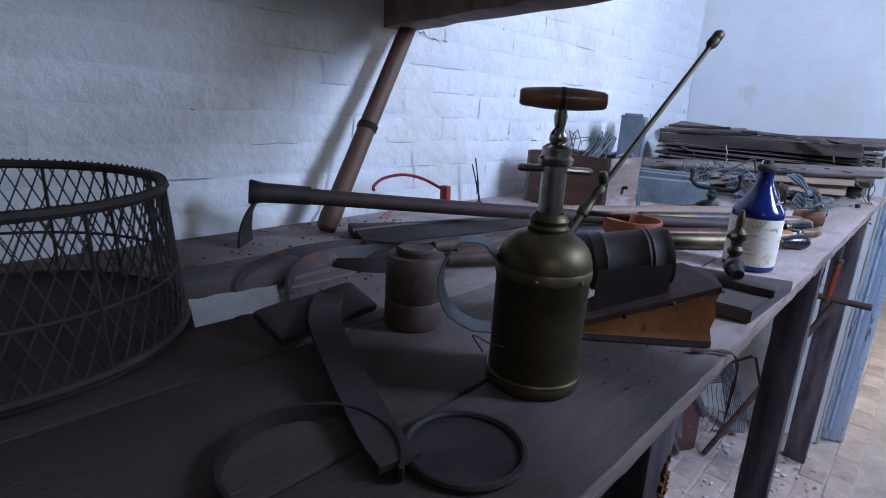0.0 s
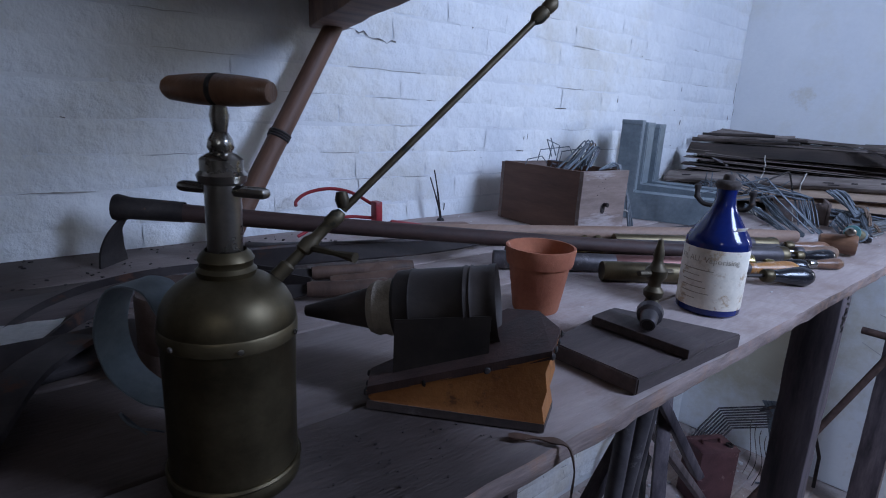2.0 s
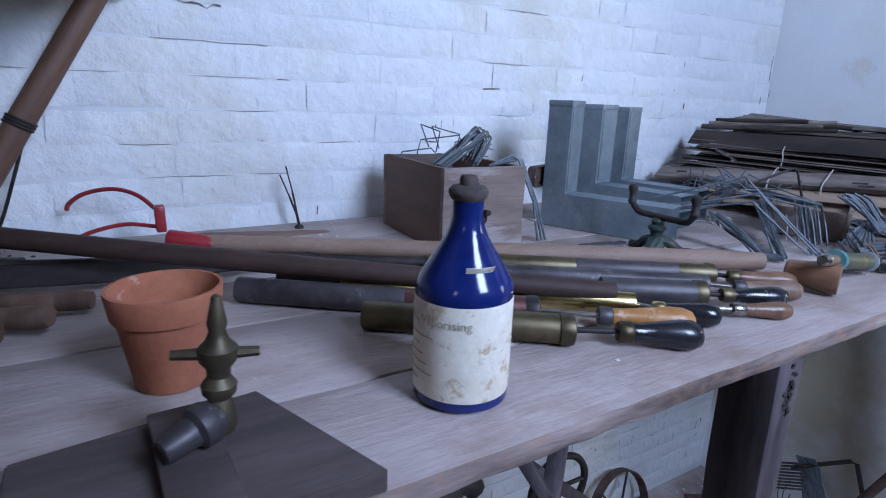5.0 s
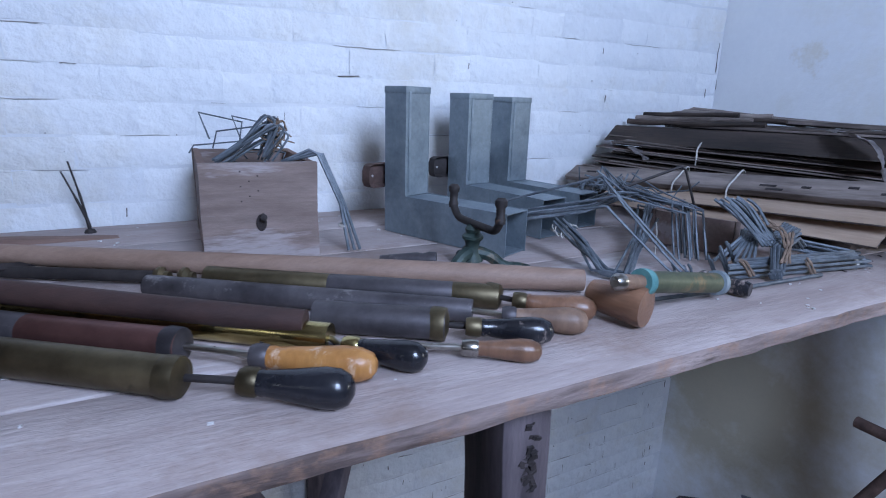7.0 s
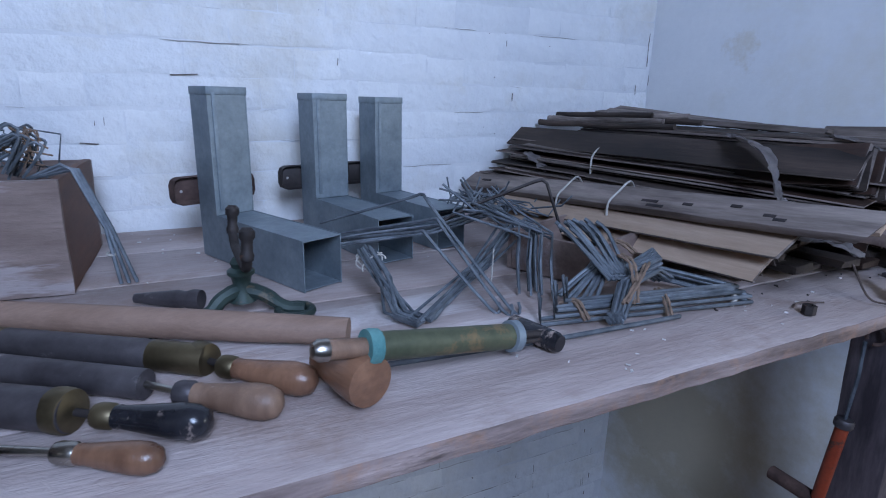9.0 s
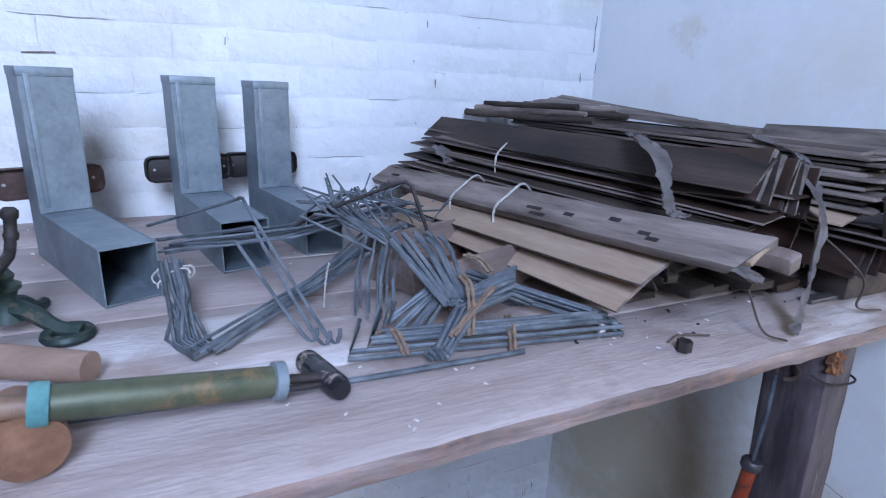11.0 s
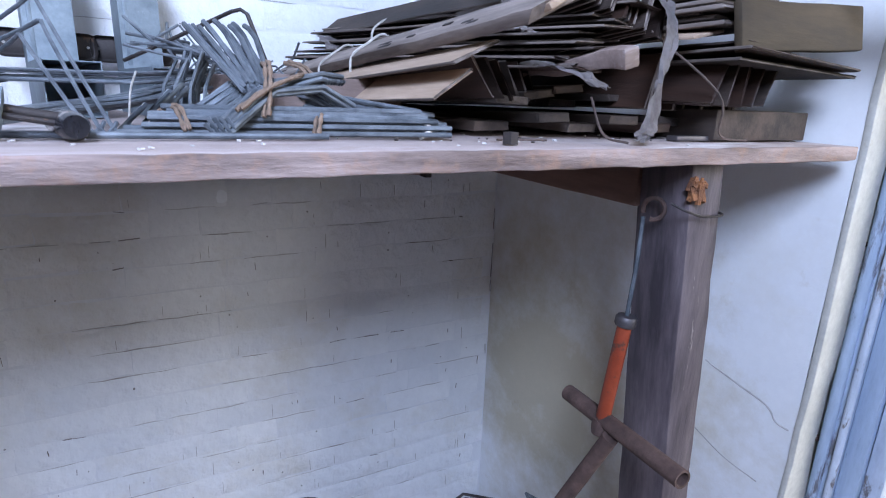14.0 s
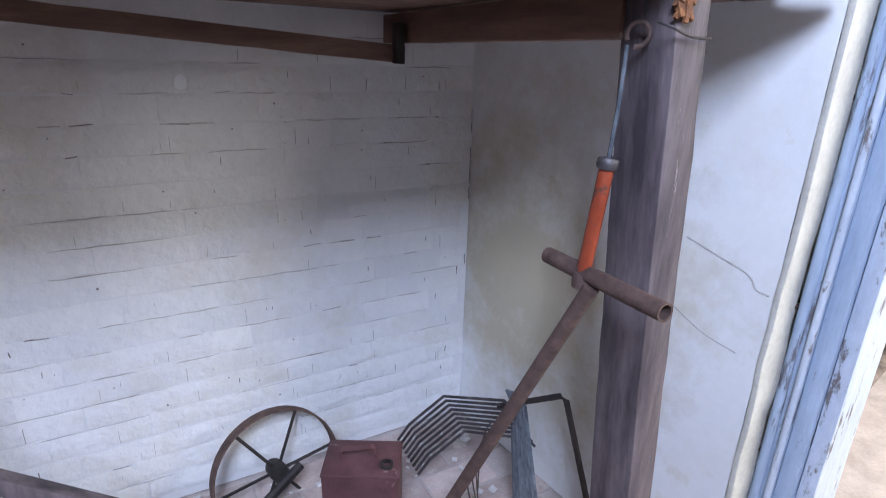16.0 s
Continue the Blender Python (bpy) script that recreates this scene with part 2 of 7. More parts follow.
M = dict(
    limewash=surf("limewash", (0.70, 0.72, 0.74), (0.80, 0.81, 0.81), rough=0.85, scale=3.2, fine=55, bump=0.55, spots=(0.60, 0.60, 0.59), spot_scale=9, spot_at=0.7, vary=0.012, deep=0.006, grain=0.14, mottle=(0.62, 0.59, 0.52), mottle_scale=2.6, lump=(26, 2.2)),
    hairline=surf("hairline_dark", (0.34, 0.32, 0.30), (0.52, 0.50, 0.48), rough=0.95, scale=30, bump=0.2),
    mortar=surf("painted_joint", (0.64, 0.66, 0.68), (0.76, 0.77, 0.78), rough=0.9, scale=5, fine=90, bump=0.5, vary=0.01, grain=0.12),
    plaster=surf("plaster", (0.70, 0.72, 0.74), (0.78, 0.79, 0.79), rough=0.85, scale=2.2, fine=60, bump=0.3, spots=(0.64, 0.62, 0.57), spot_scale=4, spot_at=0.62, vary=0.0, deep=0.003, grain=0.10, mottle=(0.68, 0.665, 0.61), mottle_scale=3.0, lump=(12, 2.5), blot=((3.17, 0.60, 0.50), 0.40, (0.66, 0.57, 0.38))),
    damp=surf("damp_plaster", (0.60, 0.57, 0.46), (0.72, 0.71, 0.66), rough=0.85, scale=4, fine=80, bump=0.4, vary=0.0, spots=(0.42, 0.37, 0.27), spot_scale=7, spot_at=0.66),
    ceiling=surf("ceiling_wash", (0.62, 0.62, 0.60), (0.72, 0.72, 0.70), rough=0.9, scale=3, fine=50, vary=0.0),
    # dark finish for unseen walls and ceiling, chosen to cut bounced light
    bounce_cut=surf("dark_bounce_cut", (0.22, 0.19, 0.165), (0.36, 0.32, 0.29), rough=0.9, scale=6, fine=80, bump=0.5, vary=0.0),
    paver=surf("paver", (0.38, 0.28, 0.25), (0.56, 0.47, 0.44), rough=0.85, scale=9, fine=90, bump=0.5, spots=(0.5, 0.44, 0.4), spot_scale=12, spot_at=0.58, vary=0.2),
    dirt=surf("floor_dirt", (0.38, 0.32, 0.30), (0.56, 0.49, 0.47), rough=0.95, scale=8, fine=110, bump=0.6, vary=0.0),
    bench=wood("bench_board", (0.25, 0.185, 0.165), (0.54, 0.465, 0.445), "x", rough=0.75, scale=13, bump=0.8, spots=(0.60, 0.55, 0.54), spot_scale=7, spot_at=0.58, vary=0.06, contrast=0.30, grain=0.5, mottle=(0.25, 0.17, 0.135), mottle_scale=6.5, darken_x=(0.62, 1.16, (0.145, 0.117, 0.105)),
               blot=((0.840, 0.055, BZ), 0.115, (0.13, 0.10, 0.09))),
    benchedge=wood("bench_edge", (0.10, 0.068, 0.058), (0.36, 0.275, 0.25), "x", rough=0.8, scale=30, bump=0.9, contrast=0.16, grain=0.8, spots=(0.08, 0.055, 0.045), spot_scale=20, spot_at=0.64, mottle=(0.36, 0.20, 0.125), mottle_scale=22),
    benchdark=wood("bench_leg", (0.036, 0.028, 0.034), (0.145, 0.115, 0.123), "z", rough=0.7, scale=26, contrast=0.15, grain=0.8, spots=(0.38, 0.33, 0.32), spot_scale=30, spot_at=0.68),
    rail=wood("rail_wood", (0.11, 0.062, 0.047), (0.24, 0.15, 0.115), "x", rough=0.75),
    raily=wood("rail_wood_across", (0.11, 0.056, 0.04), (0.23, 0.13, 0.095), "y", rough=0.75),
    rot=surf("rotten_wood", (0.08, 0.034, 0.02), (0.30, 0.12, 0.045), rough=0.95, scale=60, fine=260, bump=0.8),
    prop=wood("prop_wood", (0.065, 0.030, 0.019), (0.15, 0.076, 0.047), "z", rough=0.6),
    boxwood=wood("box_wood", (0.16, 0.110, 0.092), (0.31, 0.235, 0.205), "x", rough=0.75, spots=(0.34, 0.29, 0.28), spot_scale=14, spot_at=0.56),
    boxdark=wood("box_side_wood", (0.10, 0.045, 0.028), (0.19, 0.095, 0.06), "y", rough=0.65),
    slat=wood("slat_wood", (0.015, 0.010, 0.008), (0.066, 0.045, 0.035), "y", rough=0.8, vary=0.3, contrast=0.14, grain=0.8),
    slatgrey=wood("grey_slat_wood", (0.060, 0.044, 0.037), (0.25, 0.205, 0.18), "y", rough=0.8, vary=0.25, contrast=0.15, grain=0.8),
    slatbrown=wood("brown_slat_wood", (0.013, 0.006, 0.004), (0.050, 0.023, 0.014), "y", rough=0.65, vary=0.2),
    palewood=wood("pale_wood", (0.29, 0.20, 0.138), (0.45, 0.335, 0.25), "y", rough=0.75, vary=0.1),
    ochre=wood("ochre_board", (0.026, 0.018, 0.011), (0.075, 0.052, 0.028), "x", rough=0.8, spots=(0.07, 0.05, 0.035), spot_scale=13, spot_at=0.58),
    handle=wood("tool_handle_wood", (0.14, 0.078, 0.05), (0.29, 0.18, 0.12), "z", rough=0.5, scale=30, spots=(0.42, 0.33, 0.27), spot_scale=20, spot_at=0.62),
    brownhandle=wood("brown_handle_wood", (0.060, 0.032, 0.022), (0.15, 0.085, 0.058), "z", rough=0.6, scale=30),
    darkhandle=wood("dark_handle_wood", (0.035, 0.018, 0.015), (0.085, 0.043, 0.036), "z", rough=0.75, scale=30),
    handlex=wood("long_handle_wood", (0.19, 0.115, 0.08), (0.33, 0.22, 0.165), "x", rough=0.6, scale=30, contrast=0.3),
    darkhandlex=wood("long_dark_handle_wood", (0.022, 0.011, 0.010), (0.075, 0.036, 0.028), "x", rough=0.65, scale=30, contrast=0.3),
    varnish=wood("varnished_wood", (0.11, 0.052, 0.03), (0.25, 0.13, 0.076), "z", rough=0.3, scale=34, spots=(0.5, 0.36, 0.26), spot_scale=35, spot_at=0.66),
    orangewood=wood("worn_orange_wood", (0.34, 0.13, 0.03), (0.50, 0.24, 0.075), "z", rough=0.35, scale=30, spots=(0.56, 0.38, 0.25), spot_scale=45, spot_at=0.56),
    blackwood=surf("black_lacquer", (0.008, 0.008, 0.010), (0.02, 0.02, 0.024), rough=0.18, scale=20, bump=0.05, rough2=0.35, spots=(0.22, 0.17, 0.14), spot_scale=55, spot_at=0.7),
    wornblack=surf("worn_black_lacquer", (0.008, 0.008, 0.010), (0.025, 0.025, 0.03), rough=0.2, scale=20, bump=0.1, spots=(0.28, 0.22, 0.19), spot_scale=45, spot_at=0.56, stretch=(1, 1, 0.3)),
    brass=surf("tarnished_brass", (0.080, 0.063, 0.037), (0.185, 0.148, 0.088), rough=0.46, metal=0.9, scale=14, fine=90, bump=0.06, spots=(0.10, 0.085, 0.05), spot_scale=22, spot_at=0.62),
    oldbrass=surf("dark_old_brass", (0.055, 0.043, 0.028), (0.135, 0.108, 0.068), rough=0.5, metal=0.7, scale=22, fine=120, bump=0.15, spots=(0.05, 0.05, 0.04), spot_scale=30, spot_at=0.58),
    brightbrass=surf("bright_brass", (0.38, 0.30, 0.12), (0.55, 0.45, 0.22), rough=0.22, metal=1.0, scale=10, fine=60, bump=0.04, spots=(0.25, 0.19, 0.09), spot_scale=12, spot_at=0.6),
    nickel=surf("worn_nickel", (0.30, 0.28, 0.25), (0.50, 0.47, 0.43), rough=0.28, metal=1.0, scale=20, fine=120, bump=0.05, spots=(0.20, 0.16, 0.10), spot_scale=26, spot_at=0.6),
    galv=surf("galvanised", (0.17, 0.21, 0.24), (0.26, 0.31, 0.34), rough=0.52, metal=0.45, scale=26, fine=120, bump=0.08, spots=(0.42, 0.45, 0.47), spot_scale=40, spot_at=0.7, vary=0.05),
    lead=surf("dull_grey_metal", (0.042, 0.036, 0.039), (0.125, 0.112, 0.117), rough=0.5, metal=0.5, scale=16, fine=110, bump=0.15, spots=(0.22, 0.20, 0.20), spot_scale=24, spot_at=0.60),
    copper=surf("dark_copper", (0.10, 0.045, 0.04), (0.20, 0.095, 0.08), rough=0.45, metal=0.7, scale=14, fine=90, bump=0.1),
    iron=surf("dark_iron", (0.025, 0.021, 0.021), (0.06, 0.05, 0.047), rough=0.62, metal=0.5, scale=24, fine=140, bump=0.3, spots=(0.15, 0.085, 0.055), spot_scale=20, spot_at=0.63),
    blade=surf("dull_blade_steel", (0.034, 0.028, 0.029), (0.085, 0.071, 0.070), rough=0.6, metal=0.7, scale=12, fine=100, bump=0.15, spots=(0.10, 0.05, 0.035), spot_scale=15, spot_at=0.58),
    rust=surf("rusty_iron", (0.055, 0.032, 0.027), (0.15, 0.092, 0.075), rough=0.85, metal=0.2, scale=30, fine=160, bump=0.5),
    wire=surf("galvanised_wire", (0.065, 0.078, 0.092), (0.20, 0.225, 0.25), rough=0.6, metal=0.4, scale=30, fine=90, bump=0.1, vary=0.2),
    rustwire=surf("brown_wire", (0.06, 0.045, 0.04), (0.14, 0.10, 0.085), rough=0.7, metal=0.4, scale=30, fine=90, bump=0.2),
    terracotta=surf("terracotta", (0.31, 0.09, 0.045), (0.44, 0.16, 0.085), rough=0.85, scale=12, fine=140, bump=0.25, spots=(0.58, 0.42, 0.34), spot_scale=14, spot_at=0.66),
    blueglaze=surf("blue_enamel", (0.004, 0.010, 0.075), (0.010, 0.025, 0.15), rough=0.16, scale=9, fine=80, bump=0.04, rough2=0.22, spots=(0.03, 0.05, 0.14), spot_scale=40, spot_at=0.72),
    paperlabel=surf("stained_label", (0.62, 0.55, 0.44), (0.74, 0.68, 0.58), rough=0.8, scale=9, fine=120, bump=0.15, spots=(0.50, 0.37, 0.24), spot_scale=34, spot_at=0.54),
    ink=surf("faded_ink", (0.26, 0.21, 0.15), (0.48, 0.42, 0.33), rough=0.85, scale=60, bump=0.0),
    cork=surf("stopper", (0.035, 0.027, 0.025), (0.085, 0.065, 0.055), rough=0.85, scale=40, bump=0.4),
    leather=surf("orange_leather", (0.27, 0.088, 0.023), (0.44, 0.175, 0.05), rough=0.6, scale=14, fine=120, bump=0.35, spots=(0.16, 0.06, 0.025), spot_scale=22, spot_at=0.6),
    blacktin=surf("black_japanned_tin", (0.020, 0.015, 0.013), (0.052, 0.038, 0.032), rough=0.62, metal=0.1, scale=16, fine=120, bump=0.12, spots=(0.11, 0.085, 0.07), spot_scale=24, spot_at=0.66),
    darkboard=wood("dark_board", (0.038, 0.027, 0.026), (0.115, 0.087, 0.083), "x", rough=0.7, scale=18, grain=0.7, spots=(0.22, 0.19, 0.185), spot_scale=16, spot_at=0.62),
    redpaint=surf("red_paint", (0.20, 0.011, 0.018), (0.33, 0.024, 0.032), rough=0.4, scale=20, bump=0.1, spots=(0.10, 0.035, 0.03), spot_scale=36, spot_at=0.64),
    orangepaint=surf("orange_red_paint", (0.25, 0.038, 0.014), (0.37, 0.066, 0.026), rough=0.5, scale=16, bump=0.15, spots=(0.09, 0.035, 0.025), spot_scale=45, spot_at=0.56),
    greenpaint=surf("worn_green_metal", (0.06, 0.075, 0.045), (0.15, 0.155, 0.09), rough=0.5, metal=0.3, scale=15, fine=110, bump=0.15, spots=(0.20, 0.14, 0.07), spot_scale=20, spot_at=0.56),
    verdigris=surf("verdigris", (0.05, 0.16, 0.16), (0.12, 0.27, 0.26), rough=0.75, scale=30, bump=0.3),
    darkgreen=surf("dark_green_paint", (0.014, 0.03, 0.027), (0.038, 0.06, 0.052), rough=0.5, metal=0.2, scale=25, bump=0.2, spots=(0.11, 0.09, 0.06), spot_scale=30, spot_at=0.58),
    bright_white=surf("bright_bluish_white", (0.86, 0.89, 0.92), (0.92, 0.94, 0.96), rough=0.8, scale=40, bump=0.2, grain=0.1),
    neckcloth=surf("beige_cloth", (0.20, 0.165, 0.13), (0.34, 0.29, 0.235), rough=0.95, scale=40, fine=220, bump=0.5),
    creamwash=surf("cream_wash", (0.44, 0.43, 0.385), (0.57, 0.555, 0.50), rough=0.85, scale=8, fine=80, bump=0.5, vary=0.0, spots=(0.42, 0.36, 0.27), spot_scale=14, spot_at=0.66),
    string=surf("white_string", (0.34, 0.32, 0.29), (0.50, 0.47, 0.43), rough=0.9, scale=80, bump=0.3),
    twine=surf("jute_twine", (0.13, 0.088, 0.062), (0.26, 0.18, 0.13), rough=0.95, scale=80, bump=0.5),
    rag=surf("grey_rag", (0.17, 0.15, 0.15), (0.32, 0.29, 0.285), rough=0.95, scale=26, fine=200, bump=0.4),
    cobweb=surf("dusty_web", (0.16, 0.14, 0.14), (0.26, 0.24, 0.24), rough=0.95, scale=40, bump=0.3),
    paper=surf("white_paper", (0.72, 0.70, 0.67), (0.82, 0.80, 0.77), rough=0.85, scale=10, bump=0.2),
    bluepaint=surf("flaking_blue_paint", (0.26, 0.34, 0.46), (0.42, 0.51, 0.63), rough=0.6, scale=10, fine=110, stretch=(1, 1, 0.18), bump=0.45, spots=(0.13, 0.13, 0.15), spot_scale=30, spot_at=0.57),
    paleblue=surf("pale_blue_paint", (0.42, 0.49, 0.60), (0.58, 0.64, 0.73), rough=0.65, scale=12, fine=110, stretch=(1, 1, 0.3), bump=0.4, spots=(0.16, 0.14, 0.14), spot_scale=40, spot_at=0.57),
    boxred=surf("dull_red_tin", (0.070, 0.026, 0.030), (0.135, 0.058, 0.060), rough=0.6, scale=14, bump=0.2, spots=(0.23, 0.15, 0.145), spot_scale=20, spot_at=0.62),
    dust=surf("pale_crumbs", (0.50, 0.48, 0.47), (0.66, 0.64, 0.63), rough=0.95, scale=60, bump=0.2),
    chip=surf("open_joint", (0.10, 0.085, 0.075), (0.30, 0.28, 0.27), rough=0.95, scale=40, bump=0.2),
    shade_and_litter=surf("hole_shade_and_litter", (0.012, 0.009, 0.009), (0.038, 0.028, 0.027), rough=0.95, scale=40, bump=0.5),
    tin=surf("rusty_tin", (0.06, 0.035, 0.028), (0.14, 0.095, 0.08), rough=0.6, metal=0.3, scale=22, bump=0.3, spots=(0.18, 0.15, 0.14), spot_scale=16, spot_at=0.58),
    basket=surf("dark_basket_iron", (0.022, 0.018, 0.016), (0.06, 0.048, 0.042), rough=0.75, metal=0.3, scale=24, bump=0.3),
    moss=surf("yellow_far_wall", (0.52, 0.50, 0.36), (0.66, 0.63, 0.48), rough=0.9, scale=4, bump=0.2, vary=0.0),
)
glass, _nt, _N, _L, _b = nodes_of("window_glass")
_b.inputs["Transmission Weight"].default_value, _b.inputs["Roughness"].default_value, _b.inputs["IOR"].default_value = 1.0, 0.02, 1.45


# ---- builders ----
def thing(name, label, category, m=None, group="", kind=""):
    ob = new(name)
    ob.empty_display_size = 0.05
    if m is not None:
        ob.matrix_basis = m
    return tagged(ob, label, category, group, kind)


def smooth_by_angle(me, deg=38):
    me.polygons.foreach_set("use_smooth", [True] * len(me.polygons))
    me.set_sharp_from_angle(angle=radians(deg))


def part(name, bm, material, parent=None, label="", smooth=True):
    me = bpy.data.meshes.new(name)
    bmesh.ops.recalc_face_normals(bm, faces=bm.faces)
    bm.to_mesh(me)
    bm.free()
    if smooth:
        smooth_by_angle(me)
    me.materials.append(M[material] if isinstance(material, str) else material)
    ob = new(name, me)
    if parent is not None:
        ob.parent = parent
    if label:
        ob["label"] = label
    return ob


def shared(name, me, parent, m):
    ob = new(name, me)
    ob.parent = parent
    ob.matrix_basis = m
    return ob


def block(size, at=(0, 0, 0), bevel=0.002, m=None, cuts=0, rough_=0.0, seed=0, bm=None):
    """A bevelled block, its long axis cut and shaken where it is worn."""
    own = bmesh.new()
    bmesh.ops.create_cube(own, size=1)
    if cuts:
        ax = max(range(3), key=lambda n: size[n])
        es = [e for e in own.edges if abs((e.verts[0].co - e.verts[1].co)[ax]) > 0.5]
        bmesh.ops.subdivide_edges(own, edges=es, cuts=cuts, use_grid_fill=True)
    bmesh.ops.scale(own, vec=size, verts=own.verts)
    if bevel:
        es = [e for e in own.edges if len(e.link_faces) == 2 and e.calc_face_angle(0) > 0.5]
        bmesh.ops.bevel(own, geom=es, offset=bevel, segments=2, profile=0.5, affect="EDGES")
    if rough_:
        for v in own.verts:
            v.co += noise.noise_vector(v.co * 14 + Vector((seed * 3.7, seed, 0))) * rough_
    bmesh.ops.translate(own, vec=at, verts=own.verts)
    if m is not None:
        own.transform(m)
    return join(bm, own)


def join(bm, own):
    if bm is None:
        return own
    me = bpy.data.meshes.new("tmp")
    own.to_mesh(me)
    own.free()
    bm.from_mesh(me)
    bpy.data.meshes.remove(me)
    return bm


def lathe(profile, seg=32, m=None, bm=None):
    own = bmesh.new()
    rings = []
    for r, z in profile:
        if r < 1e-5:
            rings.append([own.verts.new((0, 0, z))])
        else:
            rings.append([own.verts.new((r * math.cos(2 * math.pi * k / seg), r * math.sin(2 * math.pi * k / seg), z)) for k in range(seg)])
    for a, b in zip(rings, rings[1:]):
        for k in range(seg):
            n = (k + 1) % seg
            if len(a) == 1 and len(b) == 1:
                continue
            if len(a) == 1:
                own.faces.new((a[0], b[k], b[n]))
            elif len(b) == 1:
                own.faces.new((a[k], a[n], b[0]))
            else:
                own.faces.new((a[k], a[n], b[n], b[k]))
    if m is not None:
        own.transform(m)
    return join(bm, own)


def tube(points, r, seg=7, bm=None, closed=False, flat=1.0):
    """A round (or flattened) bar along points; r may be a list."""
    own = bm or bmesh.new()
    pts = [Vector(p) for p in points]
    n = len(pts)
    rr = r if isinstance(r, (list, tuple)) else [r] * n
    rings, up = [], None
    for i, p in enumerate(pts):
        a = pts[i - 1] if (i or closed) else p
        b = pts[(i + 1) % n] if (i < n - 1 or closed) else p
        d = (b - a).normalized()
        if up is None:
            up = d.orthogonal().normalized() if abs(d.z) > 0.9 else (Vector((0, 0, 1)) - d * d.z).normalized()
        else:
            up = (up - d * up.dot(d)).normalized()
        side = d.cross(up)
        rings.append([own.verts.new(p + (up * math.sin(2 * math.pi * k / seg) * flat + side * math.cos(2 * math.pi * k / seg)) * rr[i]) for k in range(seg)])
    pairs = list(zip(rings, rings[1:])) + ([(rings[-1], rings[0])] if closed else [])
    for a, b in pairs:
        for k in range(seg):
            own.faces.new((a[k], a[(k + 1) % seg], b[(k + 1) % seg], b[k]))
    if not closed:
        own.faces.new(list(reversed(rings[0])))
        own.faces.new(rings[-1])
    return own


def axis_to(p0, p1, roll=0):
    """A pose at p0 whose z axis runs to p1."""
    d = Vector(p1) - Vector(p0)
    return Matrix.Translation(p0) @ d.to_track_quat("Z", "Y").to_matrix().to_4x4() @ Matrix.Rotation(roll, 4, "Z")


def arc(centre, r, a0, a1, n, u=(1, 0, 0), v=(0, 0, 1)):
    c, u, v = Vector(centre), Vector(u), Vector(v)
    return [c + u * r * math.cos(a0 + (a1 - a0) * k / (n - 1)) + v * r * math.sin(a0 + (a1 - a0) * k / (n - 1)) for k in range(n)]


def smooth_line(pts, n=6):
    """Points along a soft curve through pts."""
    p = [Vector(q) for q in pts]
    p = [2 * p[0] - p[1]] + p + [2 * p[-1] - p[-2]]
    out = []
    for i in range(1, len(p) - 2):
        for k in range(n):
            t = k / n
            out.append(0.5 * ((2 * p[i]) + (p[i + 1] - p[i - 1]) * t + (2 * p[i - 1] - 5 * p[i] + 4 * p[i + 1] - p[i + 2]) * t * t
                              + (3 * p[i] - p[i - 1] - 3 * p[i + 1] + p[i + 2]) * t ** 3))
    return out + [p[-2]]


def ribbon(pts, widths, thick, side=(0, 0, 1), bm=None):
    """A flat strip of given widths, across `side`, with thickness."""
    own = bm or bmesh.new()
    P = [Vector(p) for p in pts]
    s0 = Vector(side).normalized()
    rows = []
    for i, p in enumerate(P):
        d = (P[min(i + 1, len(P) - 1)] - P[max(i - 1, 0)]).normalized()
        s = (s0 - d * s0.dot(d)).normalized()
        nrm = d.cross(s)
        w = widths[i] if isinstance(widths, (list, tuple)) else widths
        rows.append([own.verts.new(p + s * (w / 2) * a + nrm * (thick / 2) * b) for a, b in ((-1, -1), (1, -1), (1, 1), (-1, 1))])
    for a, b in zip(rows, rows[1:]):
        for k in range(4):
            own.faces.new((a[k], a[(k + 1) % 4], b[(k + 1) % 4], b[k]))
    own.faces.new(list(reversed(rows[0])))
    own.faces.new(rows[-1])
    return own


rnd = random.Random(7)

# ---- structure ----
RX0, RX1 = 3.155, 3.235     # the end wall leans a little out of square: its x at the back and at the front
END = Matrix.Translation((RX1, 0.015, 0)) @ Matrix.Rotation(math.atan2(RX1 - RX0, WY - 0.015), 4, "Z")   # y runs to the back


def structure(name, bm, material, label, category, smooth=False):
    ob = part(name, bm, material, None, "", smooth)
    return tagged(ob, label, category, kind="structure")


wall_north = structure("wall_north", block((4.9, 0.22, 2.75), (0.85, WY + 0.114, 1.325), 0), "mortar", "whitewashed brick wall behind the bench", "wall")
bmw = block((0.28, 1.15, 2.75), (0.14, 0.575, 1.325), 0)
bmw.transform(END)
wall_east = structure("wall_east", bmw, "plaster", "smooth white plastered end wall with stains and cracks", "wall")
bmw = block((0.28, 1.0, 0.75), (0.14, -0.5, 2.325), 0)
bmw.transform(END)
structure("lintel", bmw, "plaster", "plastered wall above the doorway", "wall")
bmw = block((0.28, 0.75, 2.75), (0.14, -1.375, 1.325), 0)
bmw.transform(END)
structure("wall_east_front", bmw, "plaster", "plastered end wall beyond the doorway", "wall")
structure("wall_west", block((0.25, 2.9, 2.85), (-1.4, -0.35, 1.325), 0), "bounce_cut", "plain unseen end wall, kept dark to cut bounced light", "wall")
